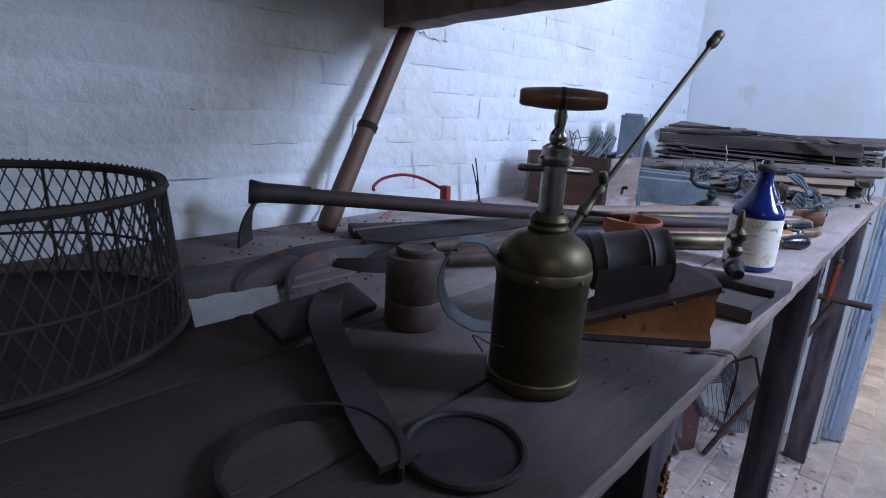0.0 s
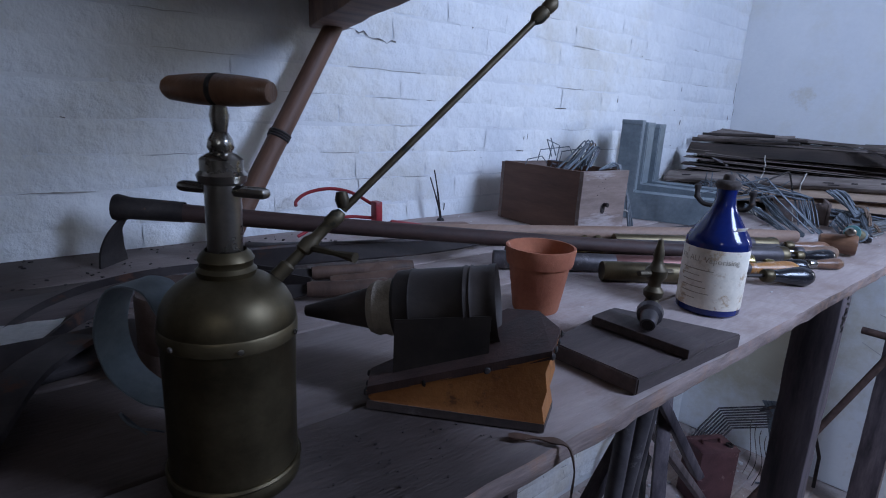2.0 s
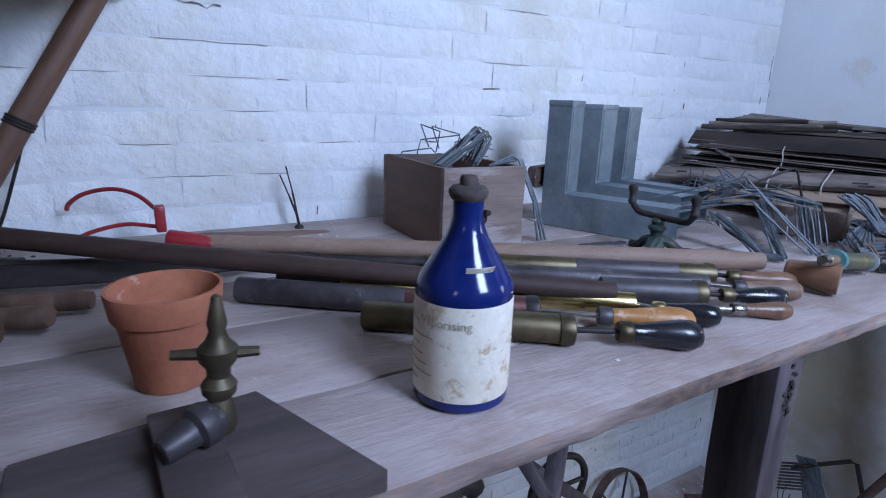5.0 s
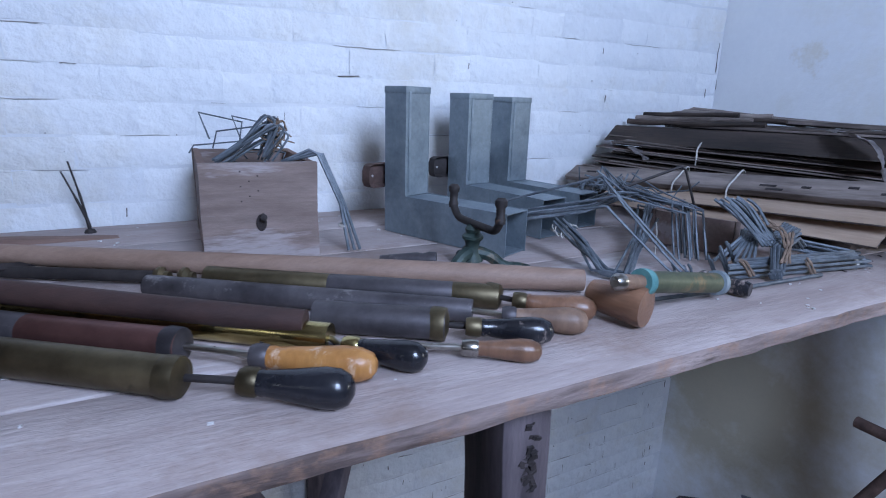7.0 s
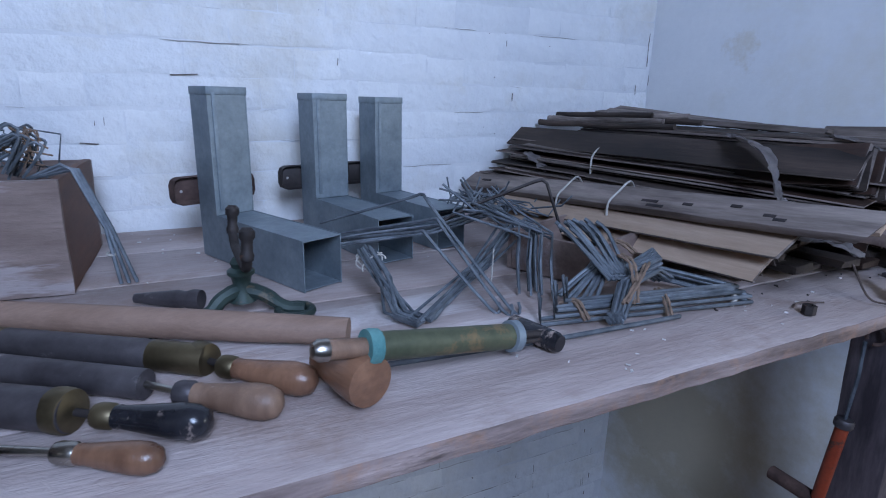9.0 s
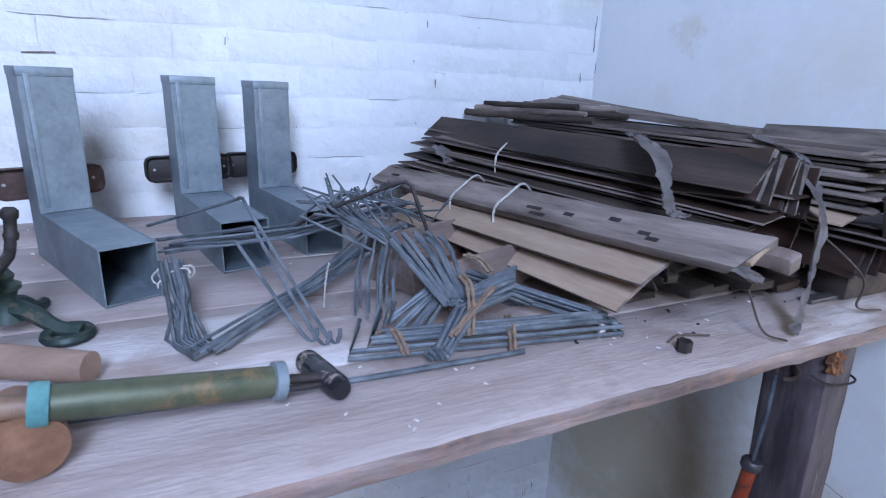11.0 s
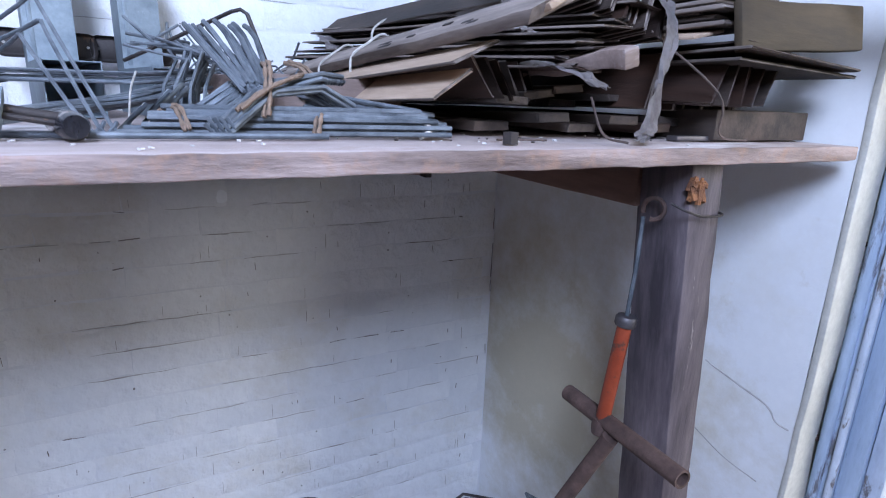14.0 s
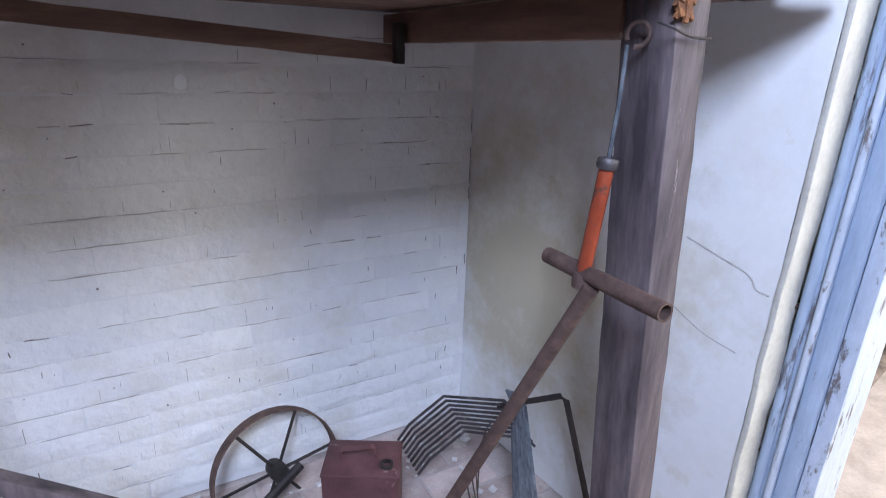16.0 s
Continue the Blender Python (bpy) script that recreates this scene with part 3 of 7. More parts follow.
# window wall, round the opening x 1.55 to 2.55, z 1.4 to 2.7; an added unseen half-high wall stands forward to shade
# the bench's left end
bm = block((2.6, 0.22, 1.62), (0.0, -0.72, 0.75), 0)
block((0.90, 0.35, 2.85), (-1.00, -1.275, 1.325), 0, bm=bm)
block((1.60, 0.35, 2.85), (0.75, -1.275, 1.325), 0, bm=bm)
block((0.50, 0.35, 1.8), (-0.30, -1.275, 0.8), 0, bm=bm)
block((0.50, 0.35, 0.45), (-0.30, -1.275, 2.525), 0, bm=bm)
block((0.95, 0.35, 2.85), (3.025, -1.275, 1.325), 0, bm=bm)
block((1.0, 0.35, 1.5), (2.05, -1.275, 0.65), 0, bm=bm)
block((1.0, 0.35, 0.05), (2.05, -1.275, 2.725), 0, bm=bm)
structure("wall_south", bm, "bounce_cut", "dark unseen wall with deep window openings and an added light-blocking half wall", "wall")
structure("ceiling", block((5.1, 3.0, 0.12), (1.0, -0.45, 2.81), 0), "bounce_cut", "plain unseen ceiling, kept dark to cut bounced light", "ceiling")
structure("ceiling_next_room", block((3.6, 4.2, 0.12), (5.23, -0.2, 2.76), 0), "ceiling", "plain unseen ceiling, kept dark to cut bounced light of the next room", "ceiling")
window = thing("window_1", "small paned wooden window in a deep opening", "window", kind="structure")
for x in (1.57, 1.89, 2.21, 2.53):
    part("glazing_bar", block((0.03, 0.04, 1.3), (x, -1.40, 2.05), 0.003), "paleblue", window)
for z in (1.42, 1.84, 2.26, 2.68):
    part("glazing_bar", block((0.93, 0.036, 0.03), (2.05, -1.40, z), 0.003), "paleblue", window)
# unseen window, added only to house the left fill lamp
window = thing("fill_window", "little unseen paned window, added to house the fill lamp", "window", kind="structure")
for x in (-0.535, -0.30, -0.065):
    part("glazing_bar", block((0.026, 0.04, 0.60), (x, -1.40, 2.0), 0.003), "paleblue", window)
for z in (1.715, 2.0, 2.285):
    part("glazing_bar", block((0.44, 0.036, 0.026), (-0.30, -1.40, z), 0.003), "paleblue", window)
# floor
structure("floor", block((9.0, 5.0, 0.1), (2.6, -0.3, -0.106), 0), "dirt", "dusty earth floor under worn brick pavers", "floor")
structure("wall_far", block((0.2, 4.4, 2.75), (6.75, -0.2, 1.325), 0), "moss", "yellowish washed wall of the next room", "wall")
structure("wall_far_side", block((3.3, 0.2, 2.75), (5.1, 1.95, 1.325), 0), "moss", "yellowish side wall of the next room", "wall")
bm = block((0.8, 0.2, 2.75), (3.75, -1.62, 1.325), 0)
block((1.75, 0.2, 2.75), (5.9, -1.62, 1.325), 0, bm=bm)
block((0.9, 0.2, 1.1), (4.6, -1.62, 0.5), 0, bm=bm)
block((0.9, 0.2, 0.55), (4.6, -1.62, 2.425), 0, bm=bm)
structure("wall_far_south", bm, "moss", "next room's wall with its window opening", "wall")
# painted reveal edge and door frame
bmw = block((0.075, 0.012, 2.05), (0.035, -0.006, 0.975), 0.004, cuts=30, rough_=0.004)
bmw.transform(END)
structure("door_reveal", bmw, "creamwash", "thickly limewashed rounded edge of the doorway", "trim", True)
door = thing("door_frame", "flaking pale blue painted wooden door frame with mouldings", "door frame", END, kind="structure")
part("jamb", block((0.10, 0.035, 2.05), (0.125, -0.031, 0.975), 0.004, cuts=20, rough_=0.0015), "bluepaint", door)
part("bead", lathe([(0, 0), (0.009, 0), (0.009, 1.98), (0, 1.98)], 14, Matrix.Translation((0.073, -0.022, 0.005))), "bluepaint", door)
part("bead", lathe([(0, 0), (0.006, 0), (0.006, 1.98), (0, 1.98)], 12, Matrix.Translation((0.073, -0.044, 0.005))), "paleblue", door)
part("stop", block((0.05, 0.03, 2.05), (0.11, -0.064, 0.975), 0.003, cuts=20, rough_=0.001), "bluepaint", door)
part("lining", block((0.13, 0.028, 2.05), (0.165, -0.094, 0.975), 0.003, cuts=20, rough_=0.001), "paleblue", door, "pale chipped paint")
for z in (0.34, 0.64, 0.99):
    part("nail", lathe([(0, 0), (0.006, 0), (0.006, 0.003), (0.0035, 0.008), (0, 0.009)], 10, Matrix.Translation((0.074, -0.008, z)) @ Matrix.Rotation(radians(-90), 4, "Y")), "rust", door, "rusty nail head")
part("jamb", block((0.12, 0.06, 2.05), (0.125, -0.97, 0.975), 0.004), "bluepaint", door)
part("head", block((0.12, 0.86, 0.05), (0.125, -0.52, 1.975), 0.004), "bluepaint", door)
# cracks in the plaster of the end wall
for k, (pts, w) in enumerate((([(0.17, 0.728), (0.10, 0.708), (0.06, 0.698), (0.042, 0.688), (0.030, 0.672), (0.008, 0.668)], 0.0018),
                              ([(0.20, 0.60), (0.15, 0.575), (0.10, 0.555), (0.04, 0.545)], 0.0012))):
    bmw = tube([(0.0003, q.x, q.y) for q in smooth_line([(a, b, 0) for a, b in pts], 4)], w, 5)
    bmw.transform(END)
    tagged(part("plaster_crack", bmw, "hairline"), "fine crack in the plaster", "crack", kind="structure")

# ---- bench ----
bench = thing("workbench", "long weathered grey workbench of rough boards on square posts", "workbench")
edges = (-0.004, 0.150, 0.335, 0.50, 0.67, WY - 0.004)
for k, (a, b) in enumerate(zip(edges, edges[1:])):
    x0, x1 = -1.2, (3.20, 3.185, 3.17, 3.155, 3.14)[k]
    own = block((x1 - x0, b - a - 0.004, 0.02), ((x0 + x1) / 2, (a + b) / 2, BZ - 0.0102), 0.0022, cuts=190)
    for v in own.verts:
        n = noise.noise(Vector((v.co.x * 17, k * 5.1, v.co.z * 8))) * 0.6 + noise.noise(Vector((v.co.x * 61, k * 9.1, v.co.z * 30))) * 0.5
        if k == 0 and v.co.y < 0.01:
            v.co.y += n * 0.0028
            if v.co.z > BZ - 0.006:
                v.co.z -= abs(n) * 0.003
            else:
                v.co.z += n * 0.0025
        else:
            v.co.y += n * 0.0008
        v.co.z += 0.0006 * noise.noise(Vector((v.co.x * 2, k * 3.3, 0)))
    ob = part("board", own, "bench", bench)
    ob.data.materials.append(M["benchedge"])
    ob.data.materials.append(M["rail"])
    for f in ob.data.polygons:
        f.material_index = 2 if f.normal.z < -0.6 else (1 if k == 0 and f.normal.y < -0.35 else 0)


def bench_leg(x, y, w, d, lean):
    own = block((w, d, BZ + 0.028), (0, 0, (BZ - 0.072) / 2), 0.003, cuts=22, rough_=0.0022, seed=int(x * 10))
    for v in own.verts:
        v.co.x += lean * (1.09 - v.co.z)
    own.transform(Matrix.Translation((x, y, 0)))
    return part("post", own, "benchdark", bench)


post_a = bench_leg(0.86, 0.06, 0.075, 0.075, 0.02)
post_b = bench_leg(1.868, 0.055, 0.054, 0.075, 0.045)
post_c = bench_leg(2.925, 0.063, 0.057, 0.084, 0.088)


def decay(at, size, n, seed, parent, label, material="rot"):
    """A patch of crumbled wood: many small splinters set into the face."""
    q, bm = random.Random(seed), bmesh.new()
    for _ in range(n):
        p = [at[k] + size[k] * q.uniform(-0.5, 0.5) for k in range(3)]
        w = q.uniform(0.003, 0.007)
        block((w, w * 0.8, w * q.uniform(1.2, 3.0)), (0, 0, 0), 0, Matrix.Translation(p) @ Matrix.Rotation(q.uniform(-0.6, 0.6), 4, "Y") @ Matrix.Rotation(q.uniform(-0.5, 0.5), 4, "X"), bm=bm)
    part("rot", bm, material, parent, label, False)


decay((2.907, 0.0195, 1.092), (0.024, 0.005, 0.020), 34, 1, post_c, "crumbling orange rotten patch")
# hollow is splinters on the face, its shade painted in their dark colour
decay((1.872, 0.0205, 1.065), (0.013, 0.004, 0.075), 110, 2, post_b, "worm-eaten hollow, its shade painted into dark splinters", "shade_and_litter")
decay((0.885, 0.024, 0.97), (0.022, 0.008, 0.13), 70, 3, post_a, "rotten orange edge")
part("cross_rail", block((0.028, WY - 0.10, 0.062), (2.905, 0.10 + (WY - 0.10) / 2, 1.088), 0.003, cuts=14, rough_=0.0012), "raily", bench)
part("cross_rail", block((0.028, WY - 0.11, 0.06), (1.855, 0.11 + (WY - 0.11) / 2, 1.09), 0.003, cuts=14, rough_=0.0012), "raily", bench)
part("long_rail", block((1.62, 0.028, 0.036), (0, 0, 0), 0.002, Matrix.Translation((2.085, 0.738, 1.088)) @ Matrix.Rotation(radians(3.9), 4, "Y"), cuts=30, rough_=0.0015), "rail", bench)
part("front_rail", block((1.9, 0.025, 0.03), (0.0, 0.30, 1.109), 0.002, cuts=20, rough_=0.0015), "rail", bench)
part("bracket", block((0.02, 0.028, 0.085), (2.872, 0.716, 1.055), 0.003, cuts=5, rough_=0.003), "iron", bench, "old iron bracket")
for px in (0.86, 1.865):
    part("back_post", block((0.05, 0.03, BZ + 0.028), (px, WY - 0.03, (BZ - 0.072) / 2), 0.003), "benchdark", bench)

# timber bracket above the bench, and an unseen shelf added on it to shade the wall
shelf = thing("unseen_shelf", "plain brown boarded shelf on a timber bracket, unseen, added to shade the wall", "shelf", kind="structure")
for k in range(2):
    part("board", block((2.43, 0.212, 0.022), (-0.045, 0.515 + 0.215 * k, 1.690), 0.002), "rail", shelf)
beam = thing("shelf_beam", "rough brown timber beam jutting out from the wall", "beam", kind="structure")
part("timber", block((0.07, 1.05, 0.11), (0, 0, 0), 0.004, Matrix.Translation((1.035, 0.325, 1.615)) @ Matrix.Rotation(radians(-16), 4, "Z"), cuts=20, rough_=0.003), "rail", beam)
prop = thing("diagonal_prop", "slanting worn round timber prop with a dark cord tied round it", "prop", axis_to((0.925, 0.742, BZ + 0.003), (1.235, 0.80, 1.66)))
own = lathe([(0, 0), (0.014, 0), (0.020, 0.006), (0.0215, 0.03), (0.0195, 0.08), (0.0185, 0.3), (0.0180, 0.62), (0, 0.62)], 18)
part("shaft", own, "prop", prop)
part("cord", tube([(0.0195 * math.cos(a), 0.0195 * math.sin(a), 0.23 + 0.0008 * a) for a in [k * 0.5 for k in range(38)]], 0.0025, 6), "iron", prop)
part("cord_end", tube(smooth_line([(0.02, -0.018, 0.205), (0.035, -0.03, 0.16), (0.06, -0.05, 0.07), (0.065, -0.045, 0.02)], 6), 0.0028, 6), "iron", prop)

# ---- things on the bench ----
def on(x, y, z=0.0, rz=0.0):
    return Matrix.Translation((x, y, BZ + z)) @ Matrix.Rotation(radians(rz), 4, "Z")


# round wire basket
basket = thing("wire_basket", "large round dark wire mesh basket with a solid base", "basket", on(0.366, 0.541, 0.002))
RB, RT, HB = 0.182, 0.168, 0.158
part("base", lathe([(0, 0.002), (RB - 0.004, 0.002), (RB, 0.004), (RB, 0.012), (RB - 0.004, 0.014), (RB - 0.02, 0.009), (0.08, 0.012), (0, 0.014)], 48), "basket", basket, "dark solid sheet base")
for z, r, w in ((0.012, RB, 0.005), (0.07, RB - 0.006, 0.002), (HB, RT, 0.0055)):
    part("hoop", tube(arc((0, 0, z), r, 0, 2 * math.pi * 47 / 48, 48, (1, 0, 0), (0, 1, 0)), w, 7, closed=True), "basket", basket)
bm = bmesh.new()
for k in range(64):
    a = 2 * math.pi * k / 64
    for s in (-1, 1):
        pts = []
        for j in range(7):
            b = a + s * j * 0.062
            r = RB + (RT - RB) * j / 6
            pts.append((r * math.cos(b), r * math.sin(b), 0.012 + (HB - 0.012) * j / 6))
        tube(pts, 0.0011, 4, bm)
part("mesh", bm, "basket", basket)
for k in range(14):
    a = 2 * math.pi * k / 14 + 0.1
    part("stay", tube([(RB * math.cos(a), RB * math.sin(a), 0.01), (RT * math.cos(a), RT * math.sin(a), HB)], 0.0022, 5), "basket", basket)
bm = bmesh.new()
for k in range(120):
    a = 2 * math.pi * k / 120
    tube([(RT * math.cos(a), RT * math.sin(a), HB - 0.004), (1.012 * RT * math.cos(a + .02), 1.012 * RT * math.sin(a + .02), HB + 0.0065)], 0.0014, 4, bm)
part("rim_binding", bm, "basket", basket)

# iron strap hoe lying in the foreground
hoe2 = thing("mattock_head", "broad dark iron mattock head with a flat shank", "tool head", on(0.645, 0.375, 0.0))
own = block((0.15, 0.055, 0.012), (0, 0, 0.018), 0.004, Matrix.Rotation(radians(6), 4, "Z") @ Matrix.Rotation(radians(20), 4, "X"), cuts=8, rough_=0.003)
part("blade", own, "blade", hoe2)
part("shank", ribbon(smooth_line([(0.02, 0.0, 0.03), (-0.03, -0.06, 0.028), (-0.07, -0.15, 0.016), (-0.105, -0.235, 0.010), (-0.115, -0.27, 0.009)], 6), [0.034] * 25, 0.006, (1, -0.4, 0)), "blade", hoe2)
hoop = thing("iron_hoop", "bent dark flat iron hoop lying on the boards", "hoop", on(0.487, 0.152, 0.0))
part("band", ribbon(arc((0, 0, 0.008), 0.065, radians(-58), radians(188), 30, (1, 0, 0.02), (0, 1, 0.02)), 0.012, 0.0035, (0, 0, 1)), "iron", hoop)
hoop2 = thing("iron_ring", "thin dark iron ring lying flat", "ring", on(0.585, 0.09, 0.0))
part("band", tube(arc((0, 0, 0.004), 0.047, 0, 2 * math.pi * 31 / 32, 32, (1, 0, 0), (0, 1, 0)), 0.0035, 7, closed=True), "iron", hoop2)
part("plate", lathe([(0, 0.001), (0.045, 0.001), (0.045, 0.003), (0, 0.004)], 32), "blade", hoop2)

# small rusty tin
tin = thing("tin_canister", "small rusty brown tin with a round lid", "tin", on(0.737, 0.302, 0.001))
part("body", lathe([(0, 0), (0.034, 0), (0.0355, 0.003), (0.0355, 0.03), (0.034, 0.033), (0.0355, 0.036), (0.0355, 0.084), (0.034, 0.087), (0, 0.087)], 28), "tin", tin)
part("lid", lathe([(0, 0.086), (0.024, 0.086), (0.024, 0.093), (0.021, 0.096), (0.012, 0.094), (0, 0.094)], 24), "tin", tin)

# brass sprayer
spray = thing("garden_sprayer", "tarnished brass hand sprayer with a wooden pump handle and long lance", "sprayer", on(0.728, 0.122, 0.001, -56) @ Matrix.Diagonal((1, 1, 0.908, 1)))
part("can", lathe([(0, 0), (0.0455, 0), (0.0465, 0.003), (0.0465, 0.008), (0.0450, 0.011), (0.0445, 0.016), (0.0443, 0.07), (0.0447, 0.122), (0.0452, 0.124), (0.0452, 0.134),
                   (0.0446, 0.140), (0.0428, 0.147), (0.0395, 0.154), (0.0345, 0.160), (0.0280, 0.165), (0.0210, 0.1685), (0.0170, 0.170), (0.0165, 0.176), (0, 0.176)], 44), "brass", spray)
part("band", lathe([(0.0450, 0.122), (0.0460, 0.123), (0.0460, 0.132), (0.0450, 0.134)], 44), "brass", spray, "soldered seam band")
part("base_ring", tube(arc((0, 0, 0.014), 0.0450, 0, 2 * math.pi * 39 / 40, 40, (1, 0, 0), (0, 1, 0)), 0.0022, 6, closed=True), "brass", spray)
part("collar", lathe([(0.016, 0.168), (0.0190, 0.169), (0.0198, 0.173), (0.0172, 0.176), (0.0172, 0.179), (0.0185, 0.181), (0.0165, 0.185), (0.0135, 0.188), (0.0135, 0.176)], 32), "brass", spray)
part("pump_tube", lathe([(0, 0.182), (0.0115, 0.182), (0.0115, 0.236), (0.015, 0.238), (0.016, 0.243), (0.0135, 0.246), (0.0135, 0.254), (0.010, 0.257), (0.006, 0.259), (0, 0.259)], 28), "nickel", spray)
part("cross_bar", block((0.068, 0.010, 0.008), (0, 0, 0.232), 0.0035), "nickel", spray)
part("knob_stem", lathe([(0, 0.255), (0.005, 0.255), (0.0085, 0.262), (0.0075, 0.268), (0.0045, 0.273), (0.0062, 0.284), (0.0042, 0.294), (0.0055, 0.299), (0, 0.30)], 22), "nickel", spray)
grip = part("handle", lathe([(0, -0.038), (0.0068, -0.038), (0.0085, -0.035), (0.0105, -0.016), (0.011, 0), (0.0105, 0.016), (0.0085, 0.035), (0.0068, 0.038), (0, 0.038)], 24,
                            Matrix.Translation((0, 0, 0.301)) @ Matrix.Rotation(radians(90), 4, "Y")), "varnish", spray, "worn turned wooden grip")
part("grip_band", lathe([(0.0112, -0.002), (0.0114, -0.0015), (0.0114, 0.0015), (0.0112, 0.002)], 24, Matrix.Translation((0, 0, 0.301)) @ Matrix.Rotation(radians(90), 4, "Y")), "iron", grip)
turn = Matrix.Rotation(radians(4), 3, "Z")
part("carry_handle", ribbon([turn @ p for p in smooth_line([(-0.045, 0.0, 0.135), (-0.058, 0.0, 0.152), (-0.084, 0.0, 0.148), (-0.098, 0.0, 0.112), (-0.090, 0.0, 0.076), (-0.066, 0.0, 0.058), (-0.045, 0.0, 0.056)], 6)], 0.028, 0.0016, turn @ Vector((0.12, 1, 0))), "galv", spray, "pale worn sheet metal strap")
part("stay_wire", tube(smooth_line([(-0.03, -0.034, 0.05), (-0.045, -0.045, 0.058), (-0.06, -0.04, 0.062), (-0.05, -0.03, 0.04)], 5), 0.0009, 5), "wire", spray)
for a in (-100, -45, 10):
    part("rivet", lathe([(0, 0), (0.0022, 0.0004), (0.0016, 0.0015), (0, 0.002)], 8, Matrix.Rotation(radians(a), 4, "Z") @ Matrix.Translation((0.0468, 0, 0.127)) @ Matrix.Rotation(radians(90), 4, "Y")), "nickel", spray)
inv = spray.matrix_basis.inverted()
lp = [inv @ Vector(p) for p in ((0.762, 0.120, 1.292), (0.785, 0.117, 1.312), (0.812, 0.113, 1.338), (0.840, 0.108, 1.364))]
part("valve", lathe([(0, 0), (0.0058, 0), (0.0058, 0.012), (0.0042, 0.014), (0.0042, 0.026), (0.0062, 0.028), (0.0068, 0.036), (0.0045, 0.042), (0.0045, 0.055), (0.0060, 0.057), (0.0060, 0.066), (0.0035, 0.07), (0, 0.07)], 18, axis_to(lp[0], lp[2])), "oldbrass", spray)
tap_a = inv @ Vector((0.800, 0.075, 1.312))
part("valve_lever", tube([lp[1], lp[1].lerp(tap_a, 0.6), tap_a], [0.0035, 0.0022, 0.0042], 8), "oldbrass", spray)
part("valve_cap", lathe([(0, 0), (0.004, 0), (0.0055, 0.007), (0.004, 0.013), (0, 0.014)], 14, axis_to(lp[2] + Vector((0, 0, 0.002)), lp[2] + Vector((-0.004, 0.002, 0.03)))), "oldbrass", spray)
tip = inv @ Vector((0.9925, 0.083, 1.505))
part("lance", tube([lp[2], tip.lerp(lp[2], 0.08)], 0.0029, 10), "oldbrass", spray)
part("nozzle", lathe([(0, 0), (0.0035, 0), (0.0065, 0.006), (0.0065, 0.014), (0.0048, 0.016), (0.0062, 0.019), (0.0062, 0.026), (0.0035, 0.030), (0, 0.031)], 16, axis_to(tip.lerp(lp[2], 0.1), tip)), "oldbrass", spray)

# bellows with black tin canister
bel = thing("hand_bellows", "wooden bellows duster with nailed orange leather sides", "bellows", on(0, 0))
b0 = Vector((0.855, 0.155, 0))


def wedge(pts_low, pts_top, bm=None):
    own = bm or bmesh.new()
    a = [own.verts.new(p) for p in pts_low]
    b = [own.verts.new(p) for p in pts_top]
    n = len(a)
    for k in range(n):
        own.faces.new((a[k], a[(k + 1) % n], b[(k + 1) % n], b[k]))
    own.faces.new(list(reversed(a)))
    own.faces.new(b)
    return own


flat = [(0.853, 0.140, 0.0), (0.957, 0.018, 0.0), (0.995, 0.040, 0.0), (1.018, 0.085, 0.0), (1.010, 0.120, 0.0), (0.875, 0.168, 0.0)]


def hgt(p, base):
    d = (Vector((p[0], p[1], 0)) - Vector((0.862, 0.155, 0))).length
    return base + 0.375 * d


part("bottom_board", wedge([(x, y, 0.001) for x, y, z in flat], [(x, y, 0.009) for x, y, z in flat]), "darkboard", bel, smooth=False)
part("top_board", wedge([(x, y, hgt((x, y), 0.008)) for x, y, z in flat], [(x, y, hgt((x, y), 0.016)) for x, y, z in flat]), "darkhandle", bel, smooth=False)
bm = bmesh.new()
loop = []
for k in range(len(flat)):
    p, q = Vector(flat[k]), Vector(flat[(k + 1) % len(flat)])
    for j in range(6):
        loop.append(p.lerp(q, j / 6))
cen = Vector((0.94, 0.09, 0))
rows = []
for t, ins in ((0.0, 0.0), (0.25, 0.004), (0.5, 0.001), (0.75, 0.004), (1.0, 0.0)):
    row = []
    for i, p in enumerate(loop):
        q = p + (cen - p).normalized() * (ins + 0.0015 * math.sin(i * 2.1) * (t > 0.9))
        row.append(bm.verts.new((q.x, q.y, 0.007 + (hgt(p, 0.011) - 0.007) * t)))
    rows.append(row)
for a, b in zip(rows, rows[1:]):
    for k in range(len(a)):
        bm.faces.new((a[k], a[(k + 1) % len(a)], b[(k + 1) % len(a)], b[k]))
part("leather_side", bm, "leather", bel, "orange-brown nailed leather")
for i, p in enumerate(loop):
    if i % 2 == 0:
        q = p + (p - cen).normalized() * 0.0006
        part("tack", lathe([(0, 0), (0.0035, 0.0006), (0.0025, 0.002), (0, 0.0026)], 8, axis_to((q.x, q.y, hgt(p, 0.011)), Vector((q.x, q.y, hgt(p, 0.011))) + (p - cen).normalized())), "iron", bel)
can = thing("tin_canister", "black japanned tin canister with a cone spout lying on the bellows", "canister", Matrix.Identity(4))
c0, c1 = Vector((0.966, 0.092, BZ + 0.097)), Vector((0.880, 0.190, BZ + 0.077))
mcan = axis_to(c0, c1) @ Matrix.Diagonal((1.06, 1.06, 0.97, 1))
